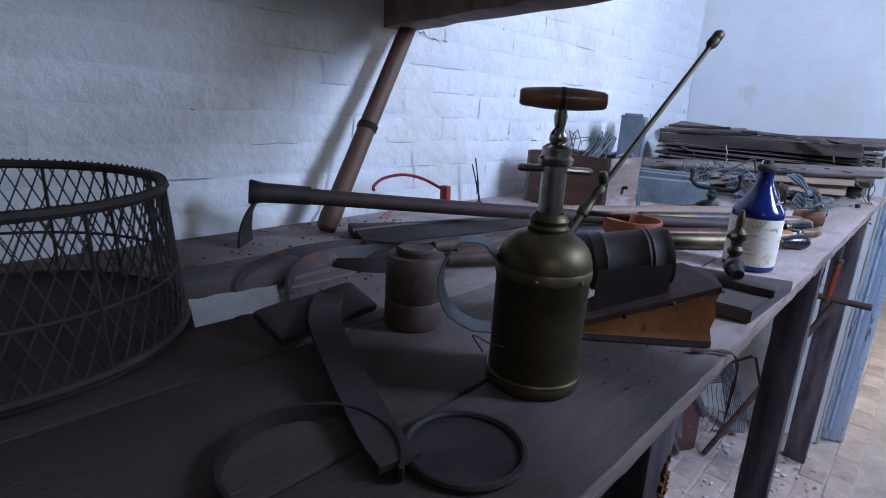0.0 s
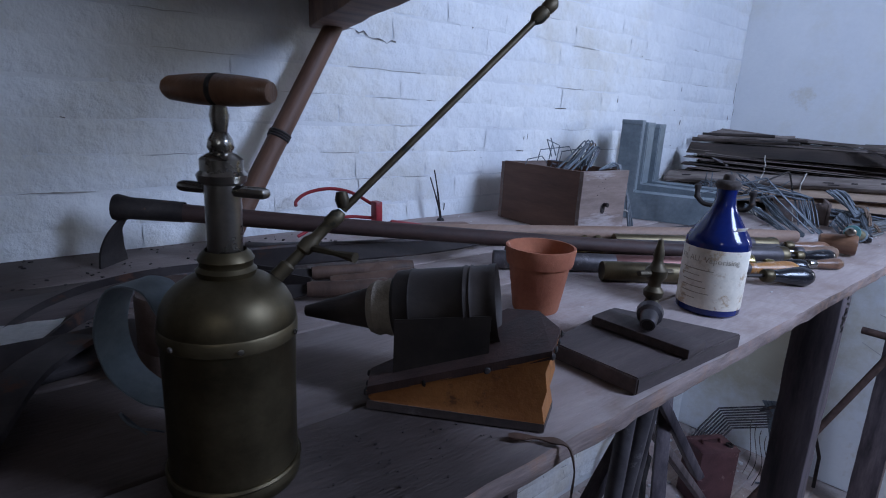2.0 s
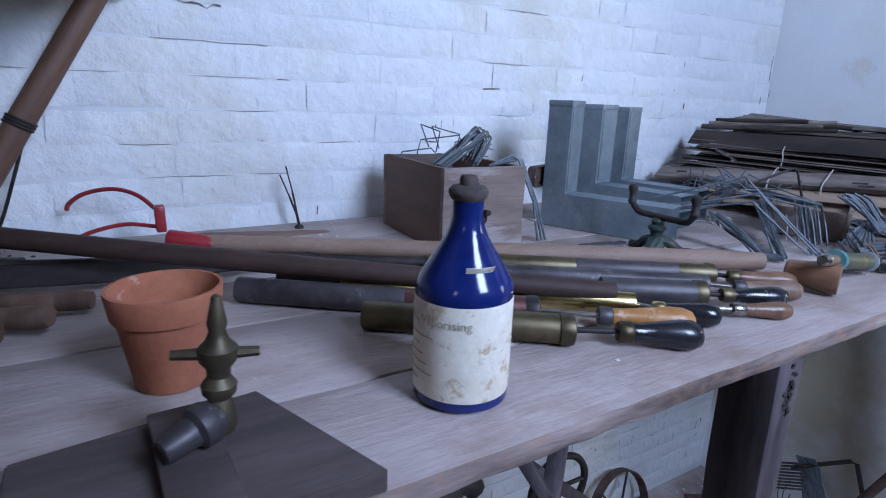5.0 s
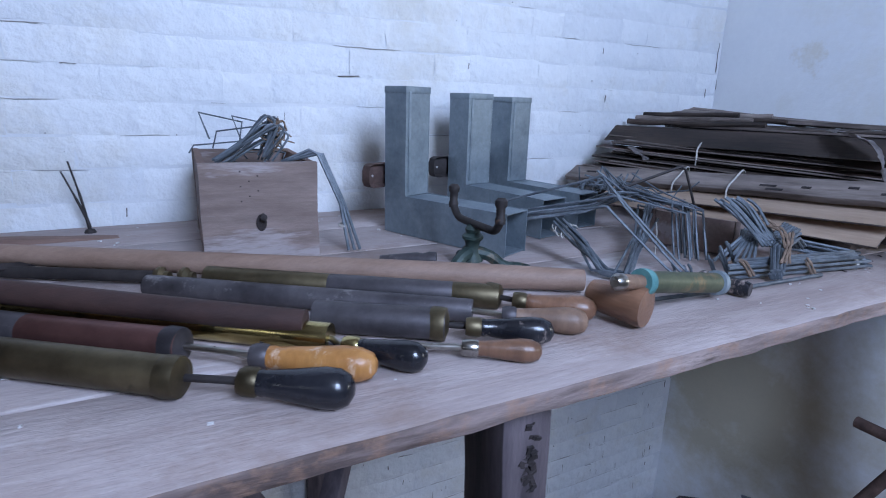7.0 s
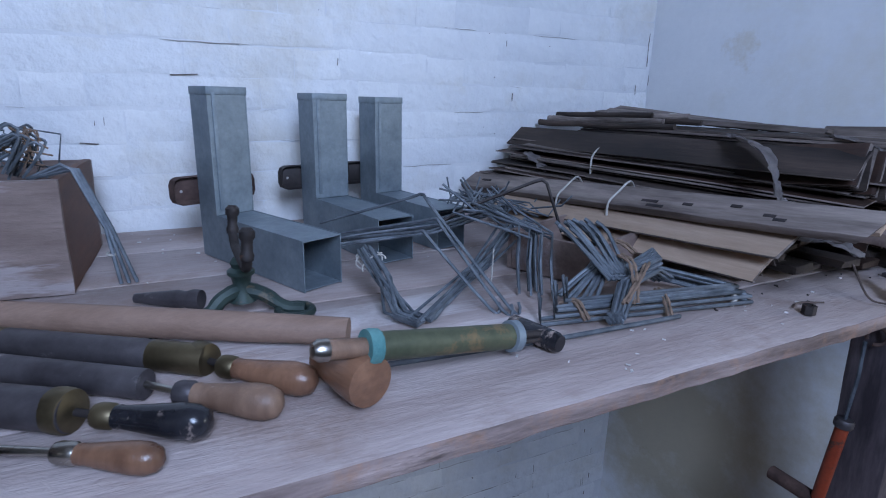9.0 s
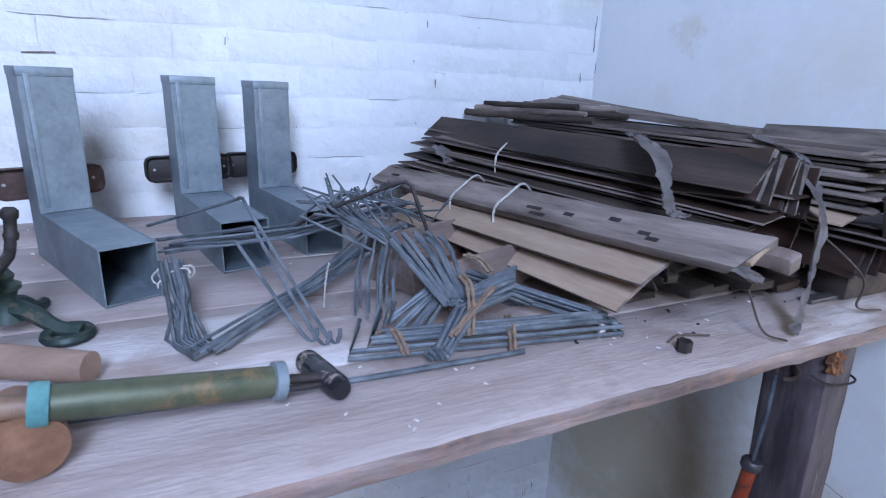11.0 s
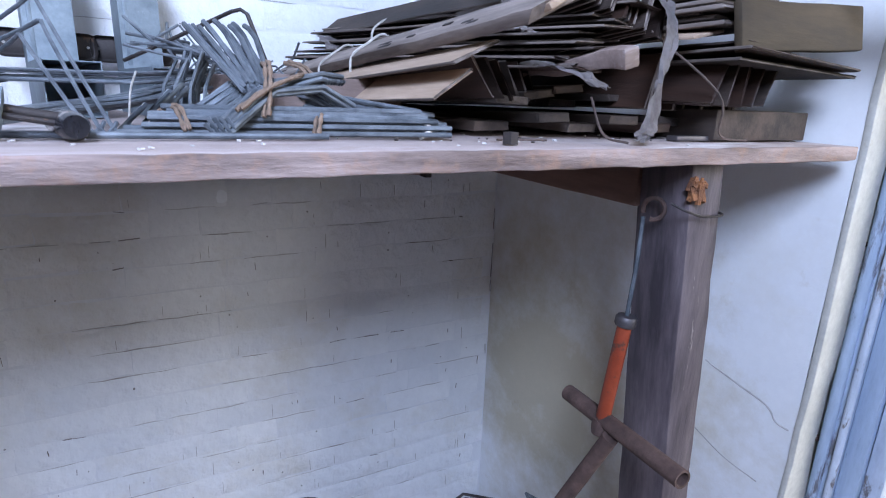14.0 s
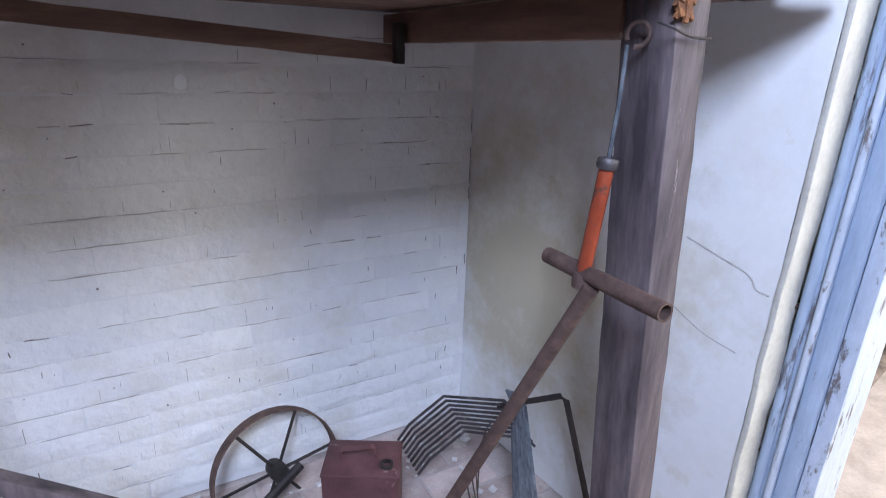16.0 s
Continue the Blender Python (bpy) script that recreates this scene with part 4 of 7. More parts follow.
part("barrel", lathe([(0.030, 0.012), (0.0315, 0.004), (0.0345, 0), (0.0345, 0.006), (0.0335, 0.008), (0.0335, 0.022), (0.0348, 0.024), (0.0335, 0.026), (0.0348, 0.03), (0.0335, 0.032), (0.0335, 0.080),
                      (0.0345, 0.082), (0.0335, 0.085), (0.0330, 0.097), (0.029, 0.101), (0.021, 0.103)], 40, mcan), "blacktin", can)
part("end_plate", lathe([(0, 0.013), (0.030, 0.013), (0.030, 0.011), (0, 0.010)], 36, mcan), "lead", can, "dull grey end plate")
part("neck_cloth", lathe([(0.018, 0.098), (0.0245, 0.100), (0.0262, 0.108), (0.0240, 0.114), (0.0255, 0.120), (0.0225, 0.127), (0.016, 0.129)], 20, mcan), "neckcloth", can, "pale cloth binding")
part("spout", lathe([(0.0195, 0.122), (0.0185, 0.132), (0.005, 0.198), (0.003, 0.198), (0.0, 0.19)], 24, mcan), "blacktin", can)
# the sheet over the barrel runs straight down to the board on both sides
cd = (c1 - c0).normalized()
cn = Vector((cd.y, -cd.x, 0)).normalized()
for sd in (-1, 1):
    low, high = [], []
    for along_, out in ((0.004, 0.0352), (0.092, 0.0352), (0.092, 0.0366), (0.004, 0.0366)):
        p = c0 + cd * along_ + cn * (sd * out)
        low.append((p.x, p.y, min(BZ + hgt((p.x, p.y), 0.0165), p.z - 0.005)))
        high.append(p)
    part("side_sheet", wedge(low, high), "blacktin", can, smooth=False)
part("lug", block((0.02, 0.008, 0.012), (0, -0.034, 0.03), 0.002, mcan), "blacktin", can)

# board with a brass tap on it
plank = thing("square_board", "thick dark square board with a narrow batten on it", "board", on(0, 0))
pc = [Vector((1.085, 0.006, 0)), Vector((1.303, -0.003, 0)), Vector((1.248, 0.142, 0)), Vector((1.082, 0.119, 0))]
own = wedge([(p.x, p.y, 0.001) for p in pc], [(p.x, p.y, 0.020) for p in pc])
bmesh.ops.bevel(own, geom=own.edges[:], offset=0.0015, segments=2, affect="EDGES")
part("board", own, "darkboard", plank)
part("batten", block((0.042, 0.122, 0.012), (0, 0, 0), 0.0015, Matrix.Translation((1.189, 0.060, 0.0262)) @ Matrix.Rotation(radians(2), 4, "Z"), cuts=8, rough_=0.0006), "darkboard", plank)
tap = thing("brass_tap", "tarnished brass tap lying on the board, its spout forward", "tap", Matrix.Translation((1.205, 0.070, BZ + 0.0325)))
part("spout", lathe([(0, 0), (0.008, 0), (0.009, 0.002), (0.0105, 0.022), (0.0145, 0.025), (0.0155, 0.034), (0.012, 0.040), (0.008, 0.048), (0, 0.05)], 24, axis_to((-0.034, -0.020, 0.010), (0.014, 0.004, 0.018))), "lead", tap)
# shade of the bore, painted as a flat dark disc
part("bore", lathe([(0, 0), (0.0062, 0), (0.0062, 0.001), (0, 0.001)], 18, axis_to((-0.0345, -0.0203, 0.0099), (0.014, 0.004, 0.018))), "shade_and_litter", tap)
part("body", lathe([(0, 0.0), (0.010, 0.0), (0.0115, 0.006), (0.0095, 0.018), (0.0075, 0.024), (0.011, 0.028), (0.0118, 0.034), (0.0075, 0.040), (0.008, 0.046), (0.0125, 0.052), (0.0130, 0.060), (0.0075, 0.066),
                    (0.0055, 0.072), (0.0065, 0.078), (0.0045, 0.088), (0.003, 0.096), (0, 0.098)], 24, axis_to((0.004, -0.001, 0.005), (0.008, 0.001, 0.1))), "oldbrass", tap)
part("handle_lug", tube([(-0.022, 0.006, 0.063), (0.006, 0.0, 0.061), (0.032, -0.006, 0.060)], [0.0035, 0.005, 0.0035], 8), "oldbrass", tap)

# flower pot
pot = thing("flower_pot", "small empty terracotta flower pot with a chalky bloom", "flower pot", on(1.192, 0.232, 0.001))
part("body", lathe([(0, 0), (0.031, 0), (0.0325, 0.003), (0.0425, 0.067), (0.040, 0.066), (0.030, 0.008), (0, 0.008)], 44), "terracotta", pot)
part("rim", lathe([(0.040, 0.0655), (0.0455, 0.0668), (0.0465, 0.070), (0.0490, 0.090), (0.0485, 0.092), (0.0455, 0.092), (0.0435, 0.085), (0.040, 0.0655)], 44), "terracotta", pot)

# blue bottle
bottle = thing("poison_bottle", "cobalt blue enamelled bottle with a stained paper label", "bottle", on(1.420, 0.092, 0.001))
part("body", lathe([(0, 0), (0.0415, 0), (0.0435, 0.002), (0.0438, 0.006), (0.0432, 0.098), (0.0436, 0.102), (0.0430, 0.107), (0.0395, 0.114), (0.0320, 0.126), (0.0245, 0.138), (0.0188, 0.148), (0.0155, 0.156),
                    (0.0134, 0.166), (0.0136, 0.181), (0.012, 0.183), (0, 0.183)], 48), "blueglaze", bottle)
part("lip", lathe([(0.0135, 0.179), (0.0160, 0.182), (0.0172, 0.185), (0.0168, 0.188), (0.0140, 0.191), (0.009, 0.192), (0, 0.192)], 32), "cork", bottle, "dark dusty rolled lip")
part("label", lathe([(0.0440, 0.010), (0.0443, 0.012), (0.0441, 0.095), (0.0436, 0.097)], 48), "paperlabel", bottle, "cream label with faded print")
part("stopper", lathe([(0, 0.191), (0.0078, 0.191), (0.0080, 0.197), (0.0064, 0.200), (0, 0.201)], 18), "cork", bottle)
part("strip", ribbon([(0.0345 * math.cos(radians(a)), 0.0345 * math.sin(radians(a)), 0.1262) for a in range(-122, -76, 6)], 0.007, 0.0006, (-0.2, -0.5, 0.85)), "paperlabel", bottle, "narrow paper strip")


def text_on_drum(words, size, radius, ang, z, parent, material="ink"):
    """Raised print laid round a drum, read from outside, starting at angle ang."""
    cu = bpy.data.curves.new("print", "FONT")
    cu.body, cu.size, cu.extrude = words, size, 0.0
    tmp = bpy.data.objects.new("tmp", cu)
    scene.collection.objects.link(tmp)
    me = bpy.data.meshes.new_from_object(tmp.evaluated_get(bpy.context.evaluated_depsgraph_get()))
    bpy.data.objects.remove(tmp)
    own = bmesh.new()
    own.from_mesh(me)
    bpy.data.meshes.remove(me)
    bmesh.ops.triangulate(own, faces=own.faces[:])
    for v in own.verts:
        a = ang + v.co.x / radius
        v.co = Vector((radius * math.cos(a), radius * math.sin(a), z + v.co.y))
    ob = part("print", own, material, parent, "", False)
    return ob


text_on_drum("KIL ALL Vaporising", 0.0115, 0.0447, radians(-228), 0.078, bottle)
for k in range(6):
    z, a0, a1 = 0.066 - k * 0.0085, -216 + (k * 37) % 18, -150 - (k * 23) % 30
    own = ribbon([(0.0445 * math.cos(radians(a)), 0.0445 * math.sin(radians(a)), z) for a in range(int(a0), int(a1), 6)], 0.0013, 0.0003, (0, 0, 1))
    part("print_line", own, "ink", bottle)

# hoe with a long dark handle
hoe = thing("draw_hoe", "old hoe with a long dark wooden handle and iron head", "hoe", Matrix.Identity(4))
h0, h1 = Vector((0.765, 0.735, BZ + 0.094)), Vector((1.700, 0.165, BZ + 0.030))
own = tube([h0.lerp(h1, t) + Vector((0, 0, -0.004 * math.sin(t * 3.1))) for t in [k / 12 for k in range(13)]], [0.0145 - 0.002 * (k / 12) for k in range(13)], 14)
part("shaft", own, "darkhandlex", hoe)
hd = (h0 - h1).normalized()
part("socket", lathe([(0.0165, -0.10), (0.0175, -0.02), (0.0215, 0.0), (0.020, 0.004), (0, 0.004)], 18, axis_to(h0, h0 + hd)), "iron", hoe)
part("blade", ribbon(smooth_line([h0 + Vector((0.012, 0.0, -0.012)), h0 + Vector((-0.004, 0.0, -0.035)), h0 + Vector((-0.012, 0.002, -0.065)), h0 + Vector((-0.012, 0.004, -0.092))], 5), [0.012, 0.012, 0.013, 0.015, 0.018, 0.022, 0.028, 0.034, 0.038, 0.042, 0.045, 0.048, 0.05, 0.052, 0.054, 0.054], 0.004, (0.8, 0.6, 0)), "iron", hoe)

# red-headed tool with a long pale handle
red = thing("edging_tool", "long pale wooden handled tool with a curved red painted iron head", "garden tool", Matrix.Identity(4))
r0, r1 = Vector((1.265, 0.625, BZ + 0.030)), Vector((2.078, 0.190, BZ + 0.018))
part("shaft", tube([r0.lerp(r1, k / 10) for k in range(11)], [0.0125, 0.0135, 0.014, 0.0145, 0.015, 0.0155, 0.016, 0.0165, 0.0165, 0.016, 0.0145], 16), "handlex", red)
part("ferrule", lathe([(0.0128, 0), (0.0145, 0.002), (0.0140, 0.07), (0.0128, 0.072)], 18, axis_to(Vector((1.225, 0.648, BZ + 0.035)), r0)), "redpaint", red)
part("clamp", block((0.016, 0.022, 0.044), (1.218, 0.688, BZ + 0.060), 0.003, cuts=3, rough_=0.002), "redpaint", red)
part("bow", tube(smooth_line([(1.218, 0.69, BZ + 0.07), (1.190, 0.735, BZ + 0.092), (1.155, 0.765, BZ + 0.099), (1.115, 0.785, BZ + 0.090), (1.092, 0.79, BZ + 0.074), (1.088, 0.785, BZ + 0.064)], 6), 0.0036, 8), "redpaint", red)
part("bow", tube(smooth_line([(1.218, 0.69, BZ + 0.045), (1.17, 0.72, BZ + 0.047), (1.12, 0.735, BZ + 0.035), (1.07, 0.74, BZ + 0.012)], 6), 0.0034, 8), "redpaint", red)

# scythe blade, sickles and billhooks, half in the dark
scy = thing("scythe_blade", "long curved dark scythe blade", "scythe blade", on(0, 0))
own = ribbon(smooth_line([(0.90, 0.60, 0.022), (1.00, 0.575, 0.024), (1.10, 0.545, 0.024), (1.22, 0.52, 0.022), (1.34, 0.515, 0.020), (1.455, 0.535, 0.018)], 6),
             [0.055 - 0.052 * (k / 30) ** 2.2 for k in range(31)], 0.003, (0.2, 1, 0.35))
part("blade", own, "blade", scy)
part("rib", tube(smooth_line([(0.90, 0.625, 0.030), (1.00, 0.60, 0.033), (1.10, 0.570, 0.033), (1.22, 0.543, 0.030), (1.34, 0.530, 0.025)], 5), 0.0045, 7), "blade", scy)
for k, (pts, w0, z) in enumerate((([(0.575, 0.43), (0.65, 0.545), (0.76, 0.61), (0.88, 0.60), (0.96, 0.52)], 0.032, 0.004),
                                  ([(0.62, 0.40), (0.71, 0.52), (0.81, 0.555), (0.90, 0.53), (0.955, 0.455)], 0.026, 0.010))):
    s = thing("sickle", "curved dark steel sickle with a worn wooden handle", "sickle", on(0, 0), "sickles on the bench")
    line = smooth_line([(x, y, z + 0.003) for x, y in pts], 7)
    part("blade", ribbon(line, [0.004 + w0 * min(1, i / 10) * (1 - 0.35 * i / len(line)) for i in range(len(line))], 0.0035, (0, 0.35, 1) if k else (-0.5, 0.5, 0.5)), "blade", s)
    e = Vector((*pts[-1], z + 0.004))
    g = e + Vector((0.125, -0.075 + 0.01 * k, 0.010))
    part("tang", tube([e, e.lerp(g, 0.25)], 0.005, 8), "iron", s)
    part("handle", lathe([(0, 0), (0.0085, 0), (0.010, 0.006), (0.0105, 0.05), (0.0125, 0.09), (0.0135, 0.115), (0.011, 0.122), (0, 0.123)], 18, axis_to(e.lerp(g, 0.2), g)), "brownhandle", s)
for k, (a, b, r) in enumerate((((0.975, 0.492), (1.125, 0.437), 0.0125), ((0.935, 0.425), (1.045, 0.368), 0.0135))):
    s = thing("pruning_knife", "hooked dark blade with a turned wooden handle", "billhook", on(0, 0), "billhooks on the bench")
    A, B = Vector((*a, 0.018)), Vector((*b, 0.020))
    part("handle", lathe([(0, 0), (r * 0.75, 0), (r * 0.85, 0.008), (r * 0.8, 0.05), (r, (B - A).length * 0.85), (r * 0.85, (B - A).length), (0, (B - A).length + 0.002)], 18, axis_to(A, B)), "brownhandle", s)
    d = (A - B).normalized()
    part("blade", ribbon(smooth_line([A, A + d * 0.05 + Vector((0, 0, -0.006)), A + d * 0.11 + Vector((-0.01, 0.02, -0.010)), A + d * 0.15 + Vector((0.0, 0.05, -0.012))], 6), [0.014 + 0.018 * math.sin(i / 19 * 3) for i in range(19)], 0.003, (0.3, 0.6, 0.7)), "iron", s)
plate = thing("ridge_board", "small dark folded metal plate", "plate", on(0.985, 0.66, 0.0, -25))
part("plate", block((0.10, 0.05, 0.022), (0, 0, 0.012), 0.004, cuts=5, rough_=0.003), "iron", plate)

# paper, boards and rubble in the dark corner
pap = thing("paper_sheet", "creased white paper sheet lying on the bench", "paper", on(0, 0))
bm = bmesh.new()
nx, ny = 10, 4
quad = [Vector((0.522, 0.421, 0)), Vector((0.629, 0.421, 0)), Vector((0.663, 0.489, 0)), Vector((0.552, 0.507, 0))]
vs = [[bm.verts.new(quad[0].lerp(quad[1], i / nx).lerp(quad[3].lerp(quad[2], i / nx), j / ny) + Vector((0, 0, 0.012 + 0.003 * noise.noise(Vector((i * .7, j * .9, 2)))))) for i in range(nx + 1)] for j in range(ny + 1)]
for j in range(ny):
    for i in range(nx):
        bm.faces.new((vs[j][i], vs[j][i + 1], vs[j + 1][i + 1], vs[j + 1][i]))
bmesh.ops.solidify(bm, geom=bm.faces[:], thickness=0.0006)
part("sheet", bm, "paper", pap)
bd = thing("loose_board", "thin dark brown loose board under the paper", "board", on(0, 0))
part("board", block((0.22, 0.10, 0.009), (0, 0, 0), 0.001, Matrix.Translation((0.66, 0.555, 0.0055)) @ Matrix.Rotation(radians(8), 4, "Z"), cuts=8, rough_=0.001), "darkboard", bd)

def crumbs(name, label, category, spots, material, seed):
    """Fine litter: one object of many small chips."""
    r = random.Random(seed)
    bm = bmesh.new()
    for n, x0, x1, y0, y1, s0, s1 in spots:
        for _ in range(n):
            s = r.uniform(s0, s1)
            block((s, s * r.uniform(0.3, 0.8), s * r.uniform(0.2, 0.5)), (0, 0, 0), 0, Matrix.Translation((r.uniform(x0, x1), r.uniform(y0, y1), BZ + s * 0.12)) @ Matrix.Rotation(r.uniform(0, 6.28), 4, "Z") @ Matrix.Rotation(r.uniform(-0.3, 0.3), 4, "X"), bm=bm)
    ob = part(name, bm, material, None, "", False)
    return tagged(ob, label, category, kind="stuff")


crumbs("bench_litter", "pale crumbs of plaster and lime on the bench", "litter",
       ((60, 1.2, 3.05, 0.05, 0.80, 0.002, 0.005), (40, 1.4, 2.2, 0.6, 0.82, 0.002, 0.006), (26, 2.2, 2.9, 0.02, 0.2, 0.002, 0.005)), "dust", 3)
crumbs("dark_litter", "dark dry bits of soil and bark on the bench", "litter",
       ((150, 0.55, 1.15, 0.60, 0.83, 0.0015, 0.006), (40, 0.55, 0.85, 0.4, 0.5, 0.0015, 0.005), (70, 0.77, 0.95, 0.02, 0.11, 0.0008, 0.0025), (60, 2.45, 3.1, 0.03, 0.4, 0.001, 0.005)), "shade_and_litter", 5)
strap = thing("leather_strap", "torn brown leather strap hanging over the bench edge", "strap", on(0, 0))
part("strap", ribbon(smooth_line([(0.925, 0.030, 0.004), (0.945, 0.010, 0.004), (0.957, -0.008, 0.002), (0.962, -0.014, -0.02), (0.963, -0.013, -0.05), (0.966, -0.012, -0.085)], 5), [0.005 + 0.003 * math.sin(k * 1.1) for k in range(22)] + [0.004, 0.003, 0.002, 0.0015], 0.0014, (0.8, 0.6, 0.1)), "brownhandle", strap)


# brass garden syringes
def syringe(name, label, cap, body_parts, rod, grip_pts, grip_mat, r, grip_r, z, ring=True):
    """body_parts: (start, end, material) along the barrel; rod and grip follow its end."""
    s = thing(name, label, "garden syringe", on(0, 0), "syringes on the bench")
    for a, b, mt in body_parts:
        A, B = Vector((*a, z)), Vector((*b, z))
        n = (B - A).length
        part("barrel", lathe([(0, 0), (r * 0.97, 0), (r, 0.002), (r, n - 0.002), (r * 0.97, n), (0, n)], 26, axis_to(A, B)), mt, s)
    A, B = Vector((*body_parts[-1][1], z)), Vector((*grip_pts[0], z))
    d = (B - A).normalized()
    if ring:
        part("end_cap", lathe([(0, -0.016), (r * 1.03, -0.016), (r * 1.07, -0.012), (r * 1.07, -0.004), (r * 1.02, 0), (r * 0.5, 0.003), (0, 0.004)], 26, axis_to(A, A + d)), cap, s)
    part("piston_rod", tube([A, B], 0.0034, 10), rod, s)
    G0, G1 = B, Vector((*grip_pts[1], max(grip_r * 0.95, z * 0.9)))
    n = (G1 - G0).length
    part("ferrule", lathe([(0, -0.004), (grip_r * 0.62, -0.004), (grip_r * 0.72, 0.0), (grip_r * 0.72, 0.010), (grip_r * 0.6, 0.013), (0, 0.013)], 18, axis_to(G0, G1)), cap, s)
    part("handle", lathe([(0, 0.008), (grip_r * 0.58, 0.008), (grip_r * 0.66, 0.016), (grip_r * 0.62, n * 0.2), (grip_r * 0.8, n * 0.45), (grip_r, n * 0.72), (grip_r * 0.97, n * 0.86), (grip_r * 0.72, n * 0.96), (grip_r * 0.3, n), (0, n)], 24, axis_to(G0, G1)), grip_mat, s)
    return s


syringe("garden_syringe", "dull brass garden syringe with a shiny black handle", "brass", (((1.395, 0.262), (1.586, 0.119), "brass"),), "iron", ((1.632, 0.091), (1.709, 0.043)), "blackwood", 0.0170, 0.0172, 0.0178)
s2 = syringe("garden_syringe", "dark grey and copper garden syringe with a worn orange handle", "lead", (((1.285, 0.412), (1.459, 0.280), "lead"), ((1.459, 0.280), (1.590, 0.184), "copper")), "nickel", ((1.648, 0.136), (1.741, 0.076)), "orangewood", 0.0165, 0.0160, 0.0173)
syringe("garden_syringe", "polished brass garden syringe with a black handle", "brightbrass", (((1.345, 0.440), (1.415, 0.382), "blacktin"), ((1.415, 0.382), (1.720, 0.149), "brightbrass")), "nickel", ((1.730, 0.125), (1.788, 0.072)), "blackwood", 0.0150, 0.0145, 0.0160, False)
syringe("hand_drill", "slim steel rod with a plain wooden handle", "nickel", (((1.66, 0.182), (1.725, 0.146), "lead"),), "nickel", ((1.836, 0.084), (1.900, 0.047)), "varnish", 0.0045, 0.0118, 0.0118, False)
syringe("garden_syringe", "dark grey metal syringe with a worn black handle", "brass", (((1.720, 0.207), (1.838, 0.130), "lead"),), "iron", ((1.858, 0.115), (1.934, 0.072)), "wornblack", 0.0170, 0.0142, 0.0178)
syringe("garden_syringe", "long grey metal syringe with a brown wooden handle", "lead", (((1.562, 0.391), (1.888, 0.160), "lead"),), "nickel", ((1.915, 0.133), (1.988, 0.080)), "handle", 0.0135, 0.0150, 0.0145, False)
syringe("garden_syringe", "grey and brass syringe with a smooth varnished handle", "brass", (((1.630, 0.393), (1.764, 0.303), "brass"), ((1.764, 0.303), (1.893, 0.216), "lead"), ((1.893, 0.216), (1.939, 0.184), "brass")), "iron", ((1.952, 0.165), (2.022, 0.104)), "varnish", 0.0150, 0.0150, 0.0158)
rodp = thing("brass_tube", "thin dark metal tube with brass end knobs", "tube", on(0, 0))
part("tube", tube([(1.36, 0.547, 0.012), (1.585, 0.425, 0.012)], 0.008, 12), "iron", rodp)
for t in ((1.572, 0.432), (1.600, 0.418)):
    part("knob", lathe([(0, 0), (0.010, 0), (0.0125, 0.004), (0.0125, 0.008), (0.007, 0.012), (0.007, 0.018), (0, 0.018)], 18, axis_to((*t, 0.013), (t[0] + 0.2, t[1] - 0.12, 0.013))), "brass", rodp)

# mallet-like wooden pestle, green pump with a T handle
mal = thing("mallet", "smooth brown turned wooden mallet head", "mallet", axis_to((2.036, 0.131, BZ + 0.0255), (2.060, 0.062, BZ + 0.0255)))
part("head", lathe([(0, 0), (0.014, 0), (0.0175, 0.003), (0.0195, 0.02), (0.0230, 0.054), (0.0238, 0.064), (0.0225, 0.070), (0, 0.071)], 30), "varnish", mal)
gp = thing("green_hand_pump", "slim worn green hand pump with a black T handle", "hand pump", Matrix.Identity(4))
g0, g1 = Vector((2.062, 0.078, BZ + 0.052)), Vector((2.225, 0.098, BZ + 0.024))
n = (g1 - g0).length
part("barrel", lathe([(0, 0), (0.0125, 0), (0.013, 0.003), (0.013, n - 0.006), (0.0145, n - 0.006), (0.0145, n), (0, n)], 22, axis_to(g0, g1)), "greenpaint", gp)
part("collar", lathe([(0, -0.004), (0.0155, -0.004), (0.0162, 0.0), (0.0155, 0.008), (0, 0.008)], 20, axis_to(g0, g1)), "verdigris", gp)
part("end_ring", lathe([(0.013, n - 0.007), (0.0165, n - 0.006), (0.0165, n + 0.003), (0.008, n + 0.004), (0, n + 0.004)], 20, axis_to(g0, g1)), "galv", gp, "whitened end ring")
gd = (g1 - g0).normalized()
part("neck", tube([g0 - gd * 0.038, g0], [0.009, 0.0085], 12), "handle", gp)
part("tip", lathe([(0, 0), (0.006, 0.001), (0.0095, 0.006), (0.0095, 0.014), (0, 0.015)], 16, axis_to(g0 - gd * 0.052, g0)), "nickel", gp, "bright metal cap")
g2 = g1 + gd * 0.038
part("piston_rod", tube([g1, g2], 0.0045, 10), "iron", gp)
part("piston_rod", tube([g1 + Vector((0, -0.008, -0.004)), g2 + Vector((0.0, -0.006, -0.004))], 0.0025, 8), "iron", gp)
part("t_handle", lathe([(0, 0), (0.0095, 0), (0.0115, 0.004), (0.0118, 0.034), (0.0112, 0.062), (0.009, 0.068), (0, 0.068)], 18, axis_to((2.256, 0.148, BZ + 0.0128), (2.276, 0.078, BZ + 0.0118))), "wornblack", gp, "chipped black wooden T handle")
rod = thing("grey_rod", "thin straight grey metal rod", "rod", on(0, 0))
part("rod", tube([(2.03, 0.135, 0.004), (2.30, 0.108, 0.004), (2.475, 0.100, 0.004)], 0.003, 8), "wire", rod)
# double-headed sprinkler
spk = thing("lawn_sprinkler", "dark green sprinkler with two upturned rusty nozzles", "sprinkler", on(1.990, 0.335, 0.0))
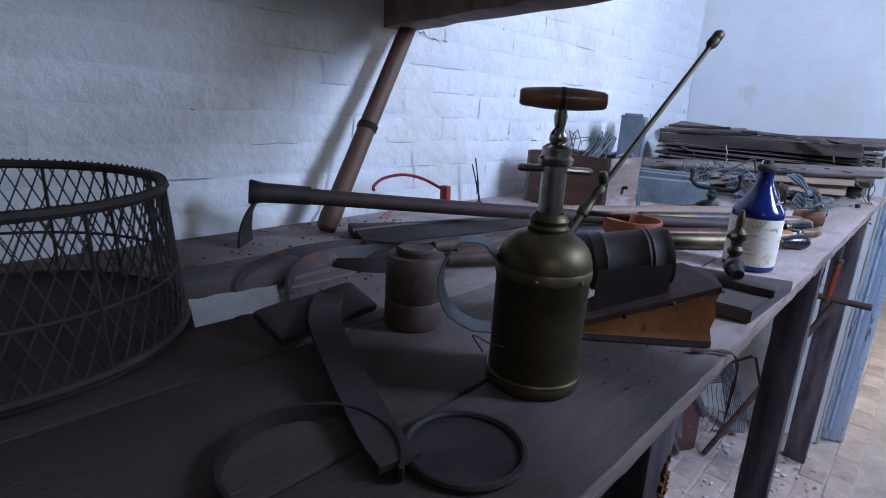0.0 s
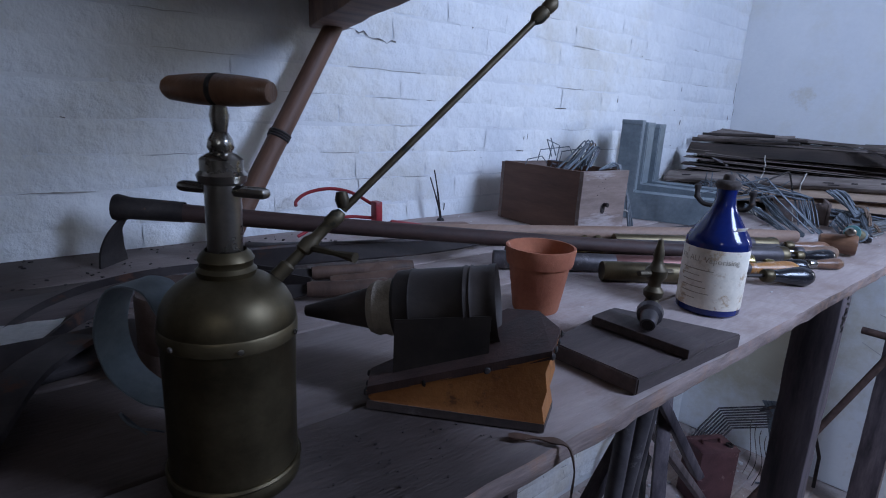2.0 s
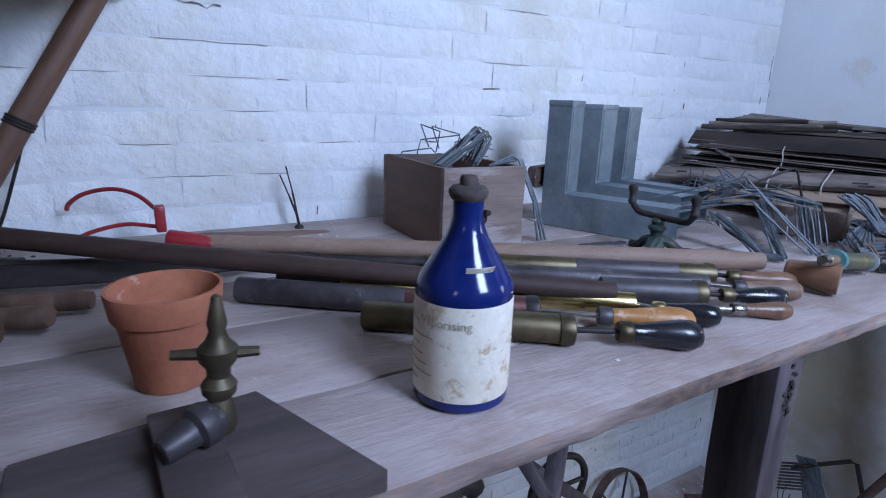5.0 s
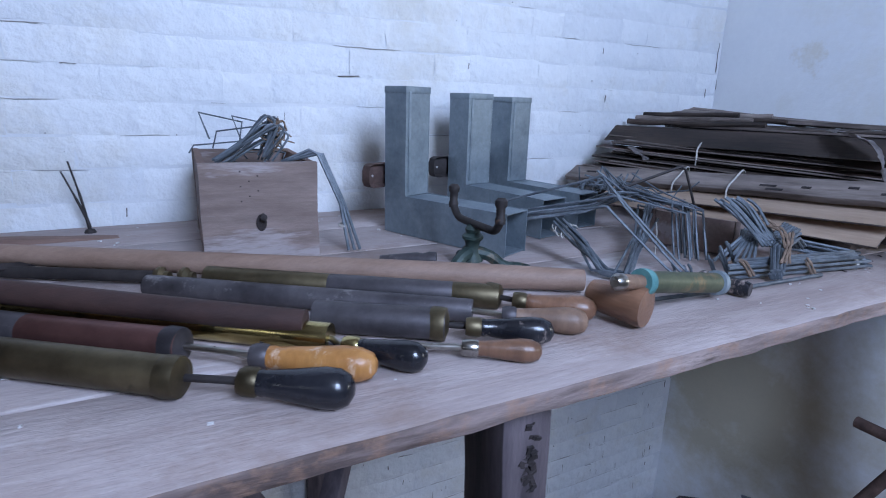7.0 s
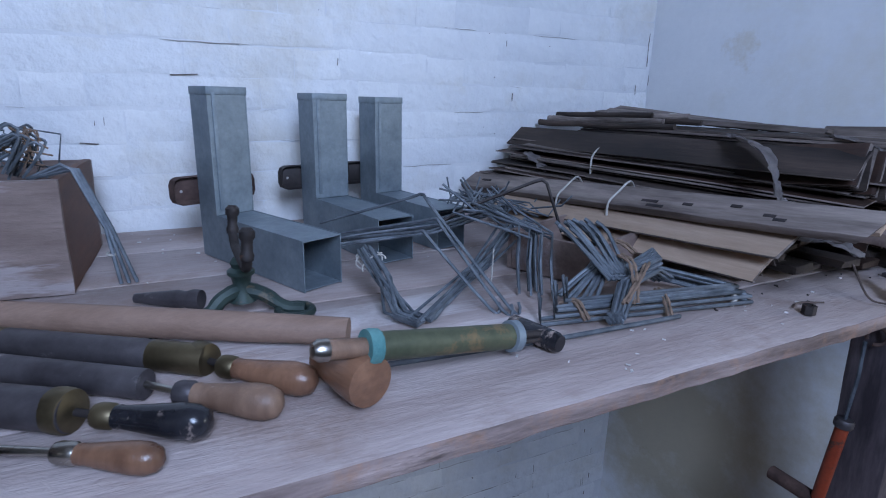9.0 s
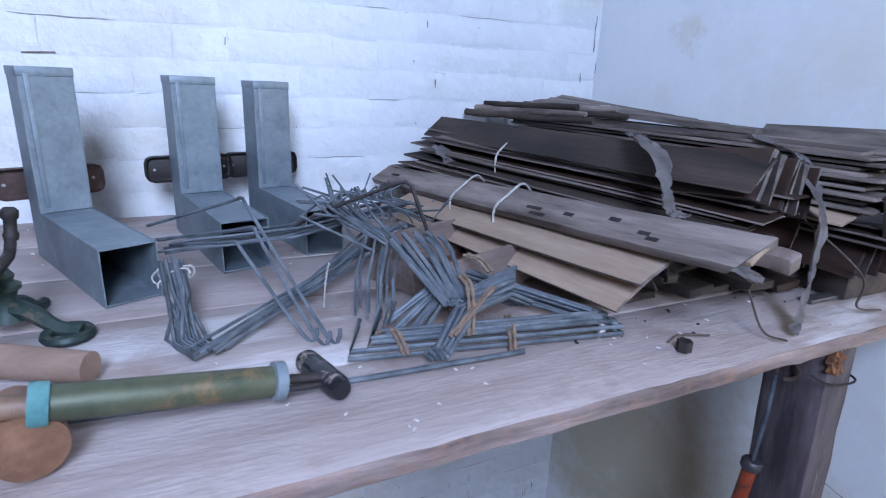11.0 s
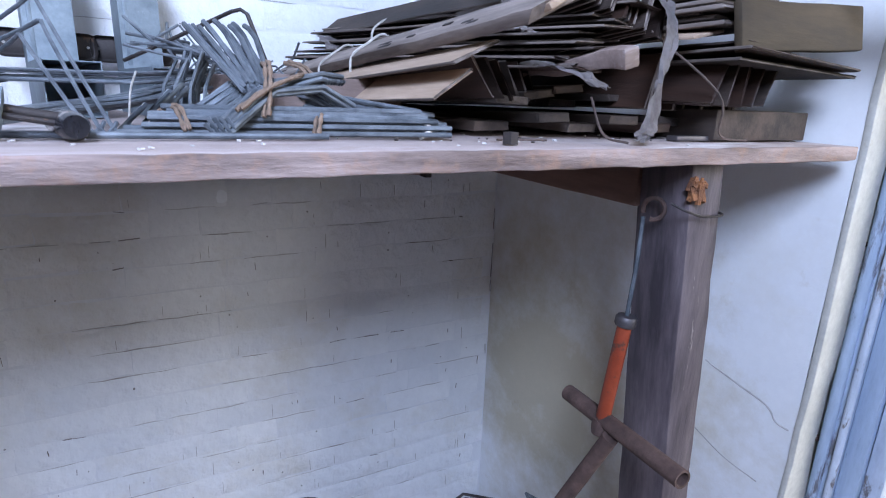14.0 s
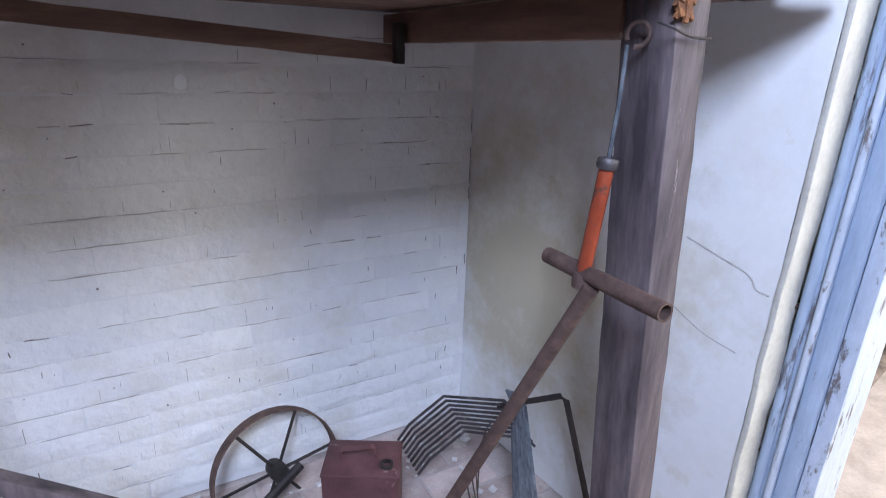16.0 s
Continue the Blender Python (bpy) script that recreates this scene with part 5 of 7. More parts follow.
for a, r_ in ((-160, 0.11), (-25, 0.075), (75, 0.07)):
    c, s_ = math.cos(radians(a)), math.sin(radians(a))
    part("leg", tube(smooth_line([(0, 0, 0.030), (c * 0.025, s_ * 0.025, 0.024), (c * 0.05, s_ * 0.05, 0.008), (c * r_, s_ * r_, 0.006)], 5), [0.010] * 4 + [0.009] * 4 + [0.008] * 4 + [0.007] * 4, 9), "darkgreen", spk)
part("foot_ring", tube(arc((0.055, -0.035, 0.006), 0.020, 0, 2 * math.pi * 15 / 16, 16, (1, 0, 0), (0, 1, 0)), 0.0055, 7, closed=True), "darkgreen", spk)
part("hose_tail", lathe([(0, 0), (0.012, 0), (0.013, 0.01), (0.010, 0.02), (0.0115, 0.03), (0.0095, 0.05), (0.006, 0.085), (0, 0.086)], 16, axis_to((-0.045, 0.028, 0.013), (-0.14, 0.085, 0.010))), "lead", spk)
part("column", lathe([(0, 0.014), (0.017, 0.016), (0.014, 0.026), (0.010, 0.038), (0.012, 0.046), (0.016, 0.050), (0.016, 0.054), (0.010, 0.058), (0.012, 0.064), (0.008, 0.070), (0, 0.072)], 22), "darkgreen", spk)
part("arm", tube(smooth_line([(0.0, 0.062, 0.088), (0.0, 0.045, 0.074), (0, 0.02, 0.072), (0, -0.03, 0.072), (0.0, -0.058, 0.074), (0.0, -0.070, 0.088)], 5), 0.0058, 12), "iron", spk)
for y in (0.062, -0.070):
    part("nozzle", lathe([(0, 0), (0.0068, 0), (0.0078, 0.006), (0.0062, 0.010), (0.0062, 0.022), (0.0085, 0.025), (0.0085, 0.032), (0.005, 0.036), (0, 0.036)], 16, axis_to((0, y, 0.085), (0.004, y + 0.006, 0.14))), "iron", spk)

# wooden box of bent wires
boxd = thing("wooden_box", "old open brown wooden box with a finger hole, its shade painted as a dark disc", "box", on(0, 0))
bq = [Vector((1.635, 0.492, 0)), Vector((1.800, 0.482, 0)), Vector((1.812, 0.745, 0)), Vector((1.645, 0.755, 0))]
BH = 0.150
T = 0.010


def panel(a, b, h0, h1, inward, material, name="side"):
    a, b, i = Vector(a), Vector(b), Vector(inward)
    own = wedge([a + Vector((0, 0, h0)), b + Vector((0, 0, h0)), b + i + Vector((0, 0, h0)), a + i + Vector((0, 0, h0))],
                [a + Vector((0, 0, h1)), b + Vector((0, 0, h1)), b + i + Vector((0, 0, h1)), a + i + Vector((0, 0, h1))])
    bmesh.ops.subdivide_edges(own, edges=own.edges[:], cuts=5, use_grid_fill=True)
    for v in own.verts:
        v.co += noise.noise_vector(v.co * 25) * 0.0012
    return part(name, own, material, boxd)


front = panel(bq[0], bq[1], 0.0015, BH, (0, T, 0), "boxwood", "front")
panel(bq[3] + Vector((0, -T, 0)), bq[2] + Vector((0, -T, 0)), 0.0015, BH - 0.003, (0, T, 0), "boxwood", "back")
panel(bq[0] + Vector((0.001, T, 0)), bq[3] + Vector((0.001, -T, 0)), 0.0015, BH - 0.001, (T, 0, 0), "boxdark")
panel(bq[1] + Vector((-T - 0.001, T, 0)), bq[2] + Vector((-T - 0.001, -T, 0)), 0.0015, BH - 0.001, (T, 0, 0), "boxdark")
part("bottom", block((0.14, 0.235, 0.008), (1.723, 0.618, 0.007), 0.001), "boxdark", boxd)
# hole is a raised disc; its shade is in the dark colour
part("finger_hole", lathe([(0, 0), (0.0085, 0), (0.0095, 0.0012), (0, 0.0012)], 16, axis_to((1.716, 0.4868, 0.062), (1.716, 0.47, 0.062)) @ Matrix.Diagonal((0.8, 1.35, 1, 1))), "shade_and_litter", front, "finger hole, its shade painted as a dark disc")
part("peg", lathe([(0, 0), (0.004, 0), (0.005, 0.012), (0, 0.013)], 10, axis_to((1.719, 0.4865, 0.072), (1.716, 0.45, 0.071))), "iron", front)
for k in range(7):
    part("nail", lathe([(0, 0), (0.0012, 0), (0, 0.0010)], 7, axis_to((1.69 + 0.012 * (k % 3), 0.4868, 0.095 + 0.012 * k * 0.6), (1.69, 0.40, 0.1))), "iron", front)


def wire_heap(name, label, n, place, spread, rz0, length, bend, material, seed, r=0.0016, rise=0.02, group="wire bundles on the bench", hook=True, jitter=0.25):
    """A bundle of alike bent wires: each is a part of its own."""
    q = random.Random(seed)
    t = thing(name, label, "wire bundle", Matrix.Translation(place), group)
    for k in range(n):
        a = radians(rz0) + q.uniform(-jitter, jitter)
        u = Vector((math.cos(a), math.sin(a), q.uniform(-0.02, 0.05)))
        v = Vector((-math.sin(a), math.cos(a), 0))
        o = Vector((q.uniform(-spread[0], spread[0]), q.uniform(-spread[1], spread[1]), 0.003 + rise * q.random()))
        L_, B_ = length * q.uniform(0.92, 1.05), bend * q.uniform(0.85, 1.15)
        pts = [o - u * L_ / 2 + v * B_ * 0.9, o - u * L_ / 2 + v * 0.006, o - u * (L_ / 2 - 0.004), o + u * (L_ / 2 - 0.004), o + u * L_ / 2 + v * 0.006, o + u * L_ / 2 + v * B_]
        if hook:
            pts += [o + u * (L_ / 2 - 0.012) + v * (B_ + 0.006), o + u * (L_ / 2 - 0.022) + v * (B_ - 0.012)]
        z = q.uniform(-0.2, 0.5)
        pts = [Vector((p.x, p.y, max(0.0022, p.z + z * (p - o).dot(v)))) for p in pts]
        part("wire", tube(pts, r, 6), material, t)
    return t


# wires standing out of the box
q = random.Random(11)
bw = thing("wire_hooks", "tangle of thin bent wire hooks heaped in the box", "wire bundle", Matrix.Translation((1.72, 0.61, BZ + BH - 0.02)))
for k in range(15):
    j = Vector((q.uniform(-0.008, 0.008), q.uniform(-0.035, 0.02), q.uniform(-0.006, 0.006)))
    w_ = q.uniform(0.007, 0.013)
    e = Vector((0.034 + q.uniform(-0.010, 0.010), -0.03, 0.070 + q.uniform(-0.016, 0.004)))
    d = Vector((0.64, 0, -0.45)) * w_
    part("wire", tube(smooth_line([Vector((-0.050, -0.03, 0.012)) + j, Vector((-0.012, -0.03, 0.036)) + j, e + j - d * 0.6, e + j + Vector((0.006, 0, 0.003)), e + j + d * 1.3, Vector((0.012 + w_, -0.03, 0.018)) + j], 3), 0.0019, 5), "wire", bw)
for k in range(9):
    o = Vector((0.036 + q.uniform(-0.01, 0.012), -0.04, 0.06 + q.uniform(-0.02, 0.01)))
    part("twine", tube(smooth_line([o, o + Vector((q.uniform(-0.02, 0.02), q.uniform(-0.01, 0.01), q.uniform(-0.012, 0.016))), o + Vector((q.uniform(0.0, 0.03), 0, q.uniform(-0.025, 0.014)))], 4), 0.0013, 5), "twine", bw, "frayed twine")
for k in range(7):
    a = q.uniform(0, 6.28)
    c, s_ = math.cos(a), math.sin(a)
    o = Vector((q.uniform(-0.045, 0.045), q.uniform(-0.08, 0.08), q.uniform(-0.01, 0.03)))
    L_ = q.uniform(0.045, 0.085)
    h = q.uniform(0.0, 0.055)
    pts = [o + Vector((-c * L_ / 2, -s_ * L_ / 2, 0)), o + Vector((-c * L_ / 2 + 0.008, -s_ * L_ / 2, h * 0.7 + 0.012)), o + Vector((c * L_ / 2, s_ * L_ / 2, h + 0.016)), o + Vector((c * L_ / 2 + 0.012, s_ * L_ / 2 - 0.01, h * 0.4))]
    part("wire", tube(pts, 0.0014, 5), "wire", bw)
for k in range(3):
    x = 1.812 + 0.0035 * k
    part("long_hook", tube([(1.79 - 1.72 - 0.03, 0.0 - 0.07, 0.015), (x - 1.72 - 0.012, -0.085, 0.034 - 0.004 * k), (x - 1.72, -0.09, 0.028), (x - 1.72 + 0.03, -0.105, -0.05), (x - 1.72 + 0.04 + 0.006 * k, -0.115, -BH + 0.024)], 0.0026, 6), "wire", bw)
part("string_tie", tube(arc((0.125, -0.105, -0.085), 0.006, 0, 6.0, 10, (1, 0, 0), (0, 1, 0.2)), 0.002, 5), "string", bw)
spike = thing("wire_spike", "small upright black iron spike by the wall", "spike", on(1.472, 0.785, 0.0))
for dx, dz in ((-0.020, 0.125), (-0.032, 0.108)):
    part("prong", tube(smooth_line([(0.0, 0.0, 0.004), (-0.002, 0.001, 0.02), (dx * 0.45, 0.004, dz * 0.55), (dx, 0.008, dz)], 5), [0.003] * 6 + [0.0023] * 5 + [0.0016] * 5, 6), "iron", spike)
part("foot", lathe([(0, 0), (0.010, 0), (0.007, 0.006), (0, 0.008)], 10), "iron", spike)


# galvanised L-shaped ducts
def duct(place, rz, w, d, h, foot, fh, mount):
    t = thing("elbow_duct", "galvanised grey sheet metal elbow duct standing on its open foot", "duct", on(*place, 0.001, rz), "elbow ducts by the wall")
    # local: upright at the back, the foot runs to -y; walls of folded sheet
    s = 0.0016
    # two side cheeks, L-shaped
    for x in (-w / 2, w / 2 - s):
        own = bmesh.new()
        prof = [(-foot, 0), (d, 0), (d, h), (0, h), (0, fh), (-foot, fh)]
        a = [own.verts.new((x, y, z)) for y, z in prof]
        b = [own.verts.new((x + s, y, z)) for y, z in prof]
        own.faces.new(a)
        own.faces.new(list(reversed(b)))
        for k in range(6):
            own.faces.new((a[k], b[k], b[(k + 1) % 6], a[(k + 1) % 6]))
        part("cheek", own, "galv", t, smooth=False)
    iw = w - 2 * s - 0.0004
    part("back_sheet", block((iw, s, h - 0.002), (0, d - s, h / 2), 0), "galv", t)
    part("front_sheet", block((iw, s, h - fh), (0, s / 2 + 0.0003, fh + (h - fh) / 2), 0), "galv", t)
    part("foot_top", block((iw, foot, s), (0, -foot / 2, fh - s), 0), "galv", t)
    part("foot_bottom", block((iw, foot + d - 0.004, s), (0, (d - foot) / 2, s), 0), "galv", t)
    part("top_cap", block((w + 0.002, d + 0.002, 0.012), (0, d / 2, h + 0.0005 - 0.005), 0.0008), "galv", t)
    part("seam", block((0.006, 0.0016, h - fh - 0.015), (-w / 2 + 0.010, -0.0006, fh + (h - fh) / 2), 0.0005), "galv", t)
    if mount:
        pl_ = part("wall_plate", block((w + 0.075, 0.005, 0.044), (0, d + 0.012, 0.105), 0.012, cuts=1), "rust" if mount == 2 else "iron", t, "dark iron fixing plate with cut corners")
        for x in (-w / 2 - 0.024, w / 2 + 0.024):
            part("screw", lathe([(0, 0), (0.0025, 0.0005), (0, 0.0012)], 8, axis_to((x, d + 0.0092, 0.105), (x, 0, 0.105))), "string", pl_)
        part("strut", block((0.02, 0.012, 0.02), (0, d + 0.005, 0.105), 0.001), "iron", t)
    return t


duct((2.015, 0.586), 23, 0.064, 0.052, 0.265, 0.222, 0.072, 2)
duct((2.196, 0.666), 12, 0.067, 0.060, 0.259, 0.212, 0.074, True)
duct((2.321, 0.698), 12, 0.062, 0.060, 0.255, 0.200, 0.072, True)

# ---- heap of slats, boards and rags at the end of the bench ----
def slat_mesh(name, length, width, thick, material, seed, notch=False):
    """A slat along y with slightly uneven ends and edges, its middle at the origin."""
    own = block((width, length, thick), (0, 0, 0), min(0.0012, thick * 0.3), cuts=6)
    q = random.Random(seed)
    for v in own.verts:
        v.co.x += 0.0012 * noise.noise(Vector((v.co.y * 9, seed, 0)))
        v.co.z += 0.003 * noise.noise(Vector((v.co.y * 4, seed * 2.3, 1)))
        if abs(v.co.y) > length * 0.45:
            v.co.y += q.uniform(-0.003, 0.003) + 0.006 * noise.noise(Vector((v.co.x * 40, seed, 3)))
    me = bpy.data.meshes.new(name)
    bmesh.ops.recalc_face_normals(own, faces=own.faces)
    own.to_mesh(me)
    own.free()
    me.materials.append(M[material])
    if thick < 0.007:
        me.materials.append(M["slatgrey"])
        for f in me.polygons:
            f.material_index = 1 if abs(f.normal.x) > 0.5 or abs(f.normal.y) > 0.5 else 0
    return me


def along(p0, p1, twist=0.0):
    """A pose at the middle of p0 p1 whose y axis runs from p0 to p1; twist in degrees about it."""
    a, b = Vector(p0), Vector(p1)
    y = (b - a).normalized()
    x = y.cross(Vector((0, 0, 1))).normalized()
    z = x.cross(y)
    m = Matrix((x, y, z)).transposed().to_4x4()
    return Matrix.Translation((a + b) / 2) @ m @ Matrix.Rotation(radians(twist), 4, "Y")


def bundle(name, label, rows, material, seed, parent_at=(0, 0, 0)):
    """rows: (back point, front point, width, thickness, twist)."""
    t = thing(name, label, "slat bundle", Matrix.Translation(parent_at), "slat bundles on the bench")
    inv_ = Matrix.Translation(parent_at).inverted()
    cache = {}
    for k, (a, b, w, th, tw) in enumerate(rows):
        L_ = round((Vector(b) - Vector(a)).length, 2)
        mt = material[k % len(material)]
        key = (L_, w, th, mt, k % 3)
        if key not in cache:
            cache[key] = slat_mesh("slat", L_, w, th, mt, seed + k)
        shared("slat", cache[key], t, inv_ @ along(a, b, tw))
    return t


q = random.Random(21)
Z0 = BZ
# lowest layer: dark broad boards on the bench, ends forward
rows = []
for k in range(7):
    x = 2.70 + 0.055 * k
    rows.append(((x - 0.02, 0.80, Z0 + 0.012 + 0.010 * (k % 2)), (x + q.uniform(-0.01, 0.02), 0.13 + q.uniform(-0.02, 0.05), Z0 + 0.014 + 0.010 * (k % 2)), 0.05, 0.012, q.uniform(-4, 4)))
for k in range(6):
    x = 2.69 + 0.05 * k
    rows.append(((x - 0.03, 0.80, Z0 + 0.036 + 0.008 * (k % 3)), (x + q.uniform(-0.01, 0.03), 0.16 + q.uniform(-0.03, 0.05), Z0 + 0.044 + 0.008 * (k % 3)), 0.05, 0.010, q.uniform(-8, 8)))
bundle("slat_bundle", "dark dusty wooden boards stacked flat on the bench", rows, ("slat", "slat", "slatgrey", "slat", "slatbrown"), 1, (2.8, 0.45, Z0))
# leaning blind slats with open ends, under the notched board
rows = []
for k in range(6):
    x = 2.640 + 0.022 * k
    rows.append(((x - 0.07, 0.70, Z0 + 0.052), (x + 0.005, 0.105 + 0.012 * k, Z0 + 0.066), 0.052, 0.003, -52 - 3 * k))
bundle("slat_bundle", "thin brown blind slats leaning on edge", rows, ("slatbrown", "slat"), 30, (2.65, 0.4, Z0))
# notched grey board with two pale boards below
board = thing("notched_board", "grey weathered board with cut slots and a broken end", "board", along((2.556, 0.785, Z0 + 0.074), (2.646, -0.012, Z0 + 0.126), 32))
own = block((0.052, 0.80, 0.013), (0, 0, 0), 0.0012, cuts=30)
for v in own.verts:
    v.co += noise.noise_vector(v.co * 13) * 0.0013
    if v.co.y > 0.37:
        v.co.y += 0.020 * noise.noise(Vector((v.co.x * 60, 3, v.co.z * 40)))
        v.co.z += 0.005 * noise.noise(Vector((v.co.x * 50, 9, 1)))
part("plank", own, "slatgrey", board)
# slots are dark bars on the face, the cut's shade painted in
for y, x in ((0.10, 0.006), (0.115, 0.016), (0.165, 0.004), (0.235, -0.004), (0.285, 0.008), (0.300, 0.014), (-0.33, 0.0)):
    part("slot", block((0.006, 0.030 if y < 0.13 else 0.016, 0.0012), (x, y, 0.0068), 0.0004), "shade_and_litter", board, "cut slot, its shade painted as a dark bar")
part("broken_end", block((0.035, 0.03, 0.008), (-0.004, 0.395, 0.002), 0.002, cuts=5, rough_=0.006), "palewood", board, "splintered raw end")
rows = [((2.545, 0.62, Z0 + 0.058), (2.614, 0.070, Z0 + 0.088), 0.060, 0.004, 24), ((2.540, 0.60, Z0 + 0.040), (2.598, 0.080, Z0 + 0.058), 0.056, 0.004, 34)]
bundle("slat_bundle", "two thin clean pale wooden slats sticking out", rows, ("palewood",), 50, (2.57, 0.35, Z0))
# big brown bundle on top, tied, its front ends fanned out
rows = []
for k in range(13):
    z = Z0 + 0.076 + 0.0062 * k
    dx = 0.016 * math.sin(k * 2.3) - 0.004
    rows.append(((2.600 + 0.006 * k + dx, 0.765 - 0.022 * (k % 4), z + 0.020), (2.765 + 0.006 * k + dx, 0.075 + 0.014 * (k % 4), z + 0.004), 0.056, 0.0032, q.uniform(-5, 7)))
rows.append(((2.668, 0.77, Z0 + 0.178), (2.772, 0.080, Z0 + 0.182), 0.060, 0.0035, 38))
bundle("slat_bundle", "tied bundle of thin dark brown wooden slats", rows, ("slatbrown", "slat", "slatbrown", "slatgrey"), 70, (2.72, 0.42, Z0))
rows = []
for k in range(14):
    rows.append(((2.745 + 0.010 * k, 0.74, Z0 + 0.112 - 0.0010 * k), (2.778 + 0.0085 * k, 0.086 + 0.003 * (k % 3), Z0 + 0.184 - 0.0024 * k), 0.066, 0.0030, 60 + 1.2 * k))
bundle("slat_bundle", "brown blind slats packed on edge, ends showing", rows, ("slatbrown", "slat"), 90, (2.8, 0.35, Z0))
# grey bundle behind, flat slats up to the end wall
rows = []
for k in range(12):
    z = Z0 + 0.112 + 0.0062 * k + q.uniform(-0.001, 0.001)
    for j in range(2):
        rows.append(((2.905 + 0.055 * j + 0.004 * math.sin(k), 0.80 - 0.03 * ((k * 5 + j) % 4) / 3, z + 0.022), (2.945 + 0.036 * j + 0.006 * math.sin(k * 1.7), 0.034 + 0.016 * ((k * 7 + j) % 3), z + 0.028), 0.052, 0.0052, q.uniform(-3, 3)))
bundle("slat_bundle", "tied bundle of grey flat wooden slats", rows, ("slatgrey", "slat", "slatgrey"), 120, (2.98, 0.4, Z0))
rows = []
for k in range(4):
    rows.append(((2.945 + 0.03 * k, 0.83, Z0 + 0.228 + 0.004 * k), (2.99 + 0.022 * k, 0.25 + 0.08 * k, Z0 + 0.216), 0.026, 0.010, 8 * k))
bundle("slat_bundle", "few narrow grey sticks lying on top", rows, ("slatgrey",), 140, (3.0, 0.5, Z0))
# dark box of blind slats on edge under the grey bundle, with ochre boards
rows = []
for k in range(16):
    rows.append(((2.90 + 0.0135 * k, 0.75, Z0 + 0.075), (2.905 + 0.0135 * k, 0.115 + 0.006 * (k % 4), Z0 + 0.074), 0.072, 0.0045, 74 + 2 * (k % 5)))
bundle("slat_bundle", "row of brown slats standing on edge", rows, ("slatbrown", "slat"), 160, (3.0, 0.4, Z0))
och = thing("ochre_board", "dirty ochre yellow board standing on edge", "board", Matrix.Identity(4))
part("board", block((0.245, 0.012, 0.058), (0, 0, 0), 0.003, Matrix.Translation((3.052, 0.020, Z0 + 0.143)) @ Matrix.Rotation(radians(-4), 4, "Y") @ Matrix.Rotation(radians(-8), 4, "X"), cuts=10, rough_=0.0015), "ochre", och)
rows = [((3.040, 0.30, Z0 + 0.100), (3.045, 0.000, Z0 + 0.103), 0.24, 0.004, -3), ((3.050, 0.30, Z0 + 0.094), (3.055, 0.012, Z0 + 0.096), 0.25, 0.004, -2), ((3.035, 0.32, Z0 + 0.107), (3.05, 0.018, Z0 + 0.111), 0.22, 0.003, -5)]
bundle("slat_bundle", "thin wide boards lying crosswise under the ochre board", rows, ("slatbrown", "slat"), 180, (3.05, 0.2, Z0))
rows = [((2.950 + 0.0062 * k, 0.50, Z0 + 0.080), (2.944 + 0.0062 * k + 0.001 * (k % 3), 0.045 + 0.004 * (k % 4), Z0 + 0.072), 0.050 + 0.002 * (k % 3), 0.0022, 84 - 2.2 * abs(k - 8)) for k in range(17)]
bundle("slat_bundle", "fan of thin brown slats on edge, ends forward", rows, ("slatbrown", "slat", "slatbrown"), 200, (2.99, 0.3, Z0))
dkb = thing("grey_plank", "short thick dark grey plank lying on the bench", "plank", on(0, 0))
part("plank", block((0.20, 0.10, 0.040), (3.085, 0.118, 0.0215), 0.002, cuts=8, rough_=0.0015), "slat", dkb)
knot = thing("broken_branch", "broken knotty pale wood end among the boards", "offcut", along((2.755, 0.20, Z0 + 0.085), (2.778, 0.025, Z0 + 0.088), 20))
part("wood", block((0.026, 0.17, 0.020), (0, 0, 0), 0.003, cuts=14, rough_=0.009), "boxwood", knot)
yel = thing("pale_offcut", "small pale yellow wooden offcut poking out", "offcut", along((2.90, 0.26, Z0 + 0.135), (2.925, 0.052, Z0 + 0.128), 12))
part("board", block((0.062, 0.21, 0.004), (0, 0, 0), 0.001), "palewood", yel)
lng = thing("long_board", "long grey board along the end wall", "board", along((3.125, 0.34, Z0 + 0.200), (3.10, -0.20, Z0 + 0.222), 50))
part("board", block((0.048, 0.54, 0.012), (0, 0, 0), 0.001, cuts=14, rough_=0.0012), "slatgrey", lng)
bar = thing("flat_bar", "flat grey bar lying on the bench", "bar", on(0, 0))
part("bar", block((0.27, 0.018, 0.006), (3.06, 0.085, 0.004), 0.001), "lead", bar)


# strings, rags and twine round the bundles
def string(name, label, pts, r, material, category="string"):
    t = thing(name, label, category, Matrix.Identity(4))
    part("strand", tube(smooth_line(pts, 7), r, 6), material, t)
    return t


for pts in ([(2.566, 0.468, Z0 + 0.05), (2.5665, 0.471, Z0 + 0.086), (2.590, 0.474, Z0 + 0.106), (2.616, 0.478, Z0 + 0.121), (2.64, 0.49, Z0 + 0.108)],
            [(2.580, 0.350, Z0 + 0.05), (2.5795, 0.352, Z0 + 0.093), (2.603, 0.354, Z0 + 0.1135), (2.630, 0.358, Z0 + 0.1285), (2.655, 0.37, Z0 + 0.114)],
            [(2.668, 0.50, Z0 + 0.110), (2.662, 0.495, Z0 + 0.140), (2.675, 0.505, Z0 + 0.158), (2.705, 0.515, Z0 + 0.172), (2.76, 0.53, Z0 + 0.168)],
            [(2.925, 0.58, Z0 + 0.185), (2.935, 0.58, Z0 + 0.222), (2.97, 0.585, Z0 + 0.236), (3.03, 0.59, Z0 + 0.226)]):
    tagged(string("string_tie", "grey-white string tied round the slats", pts, 0.0019, "string"), group="string ties")
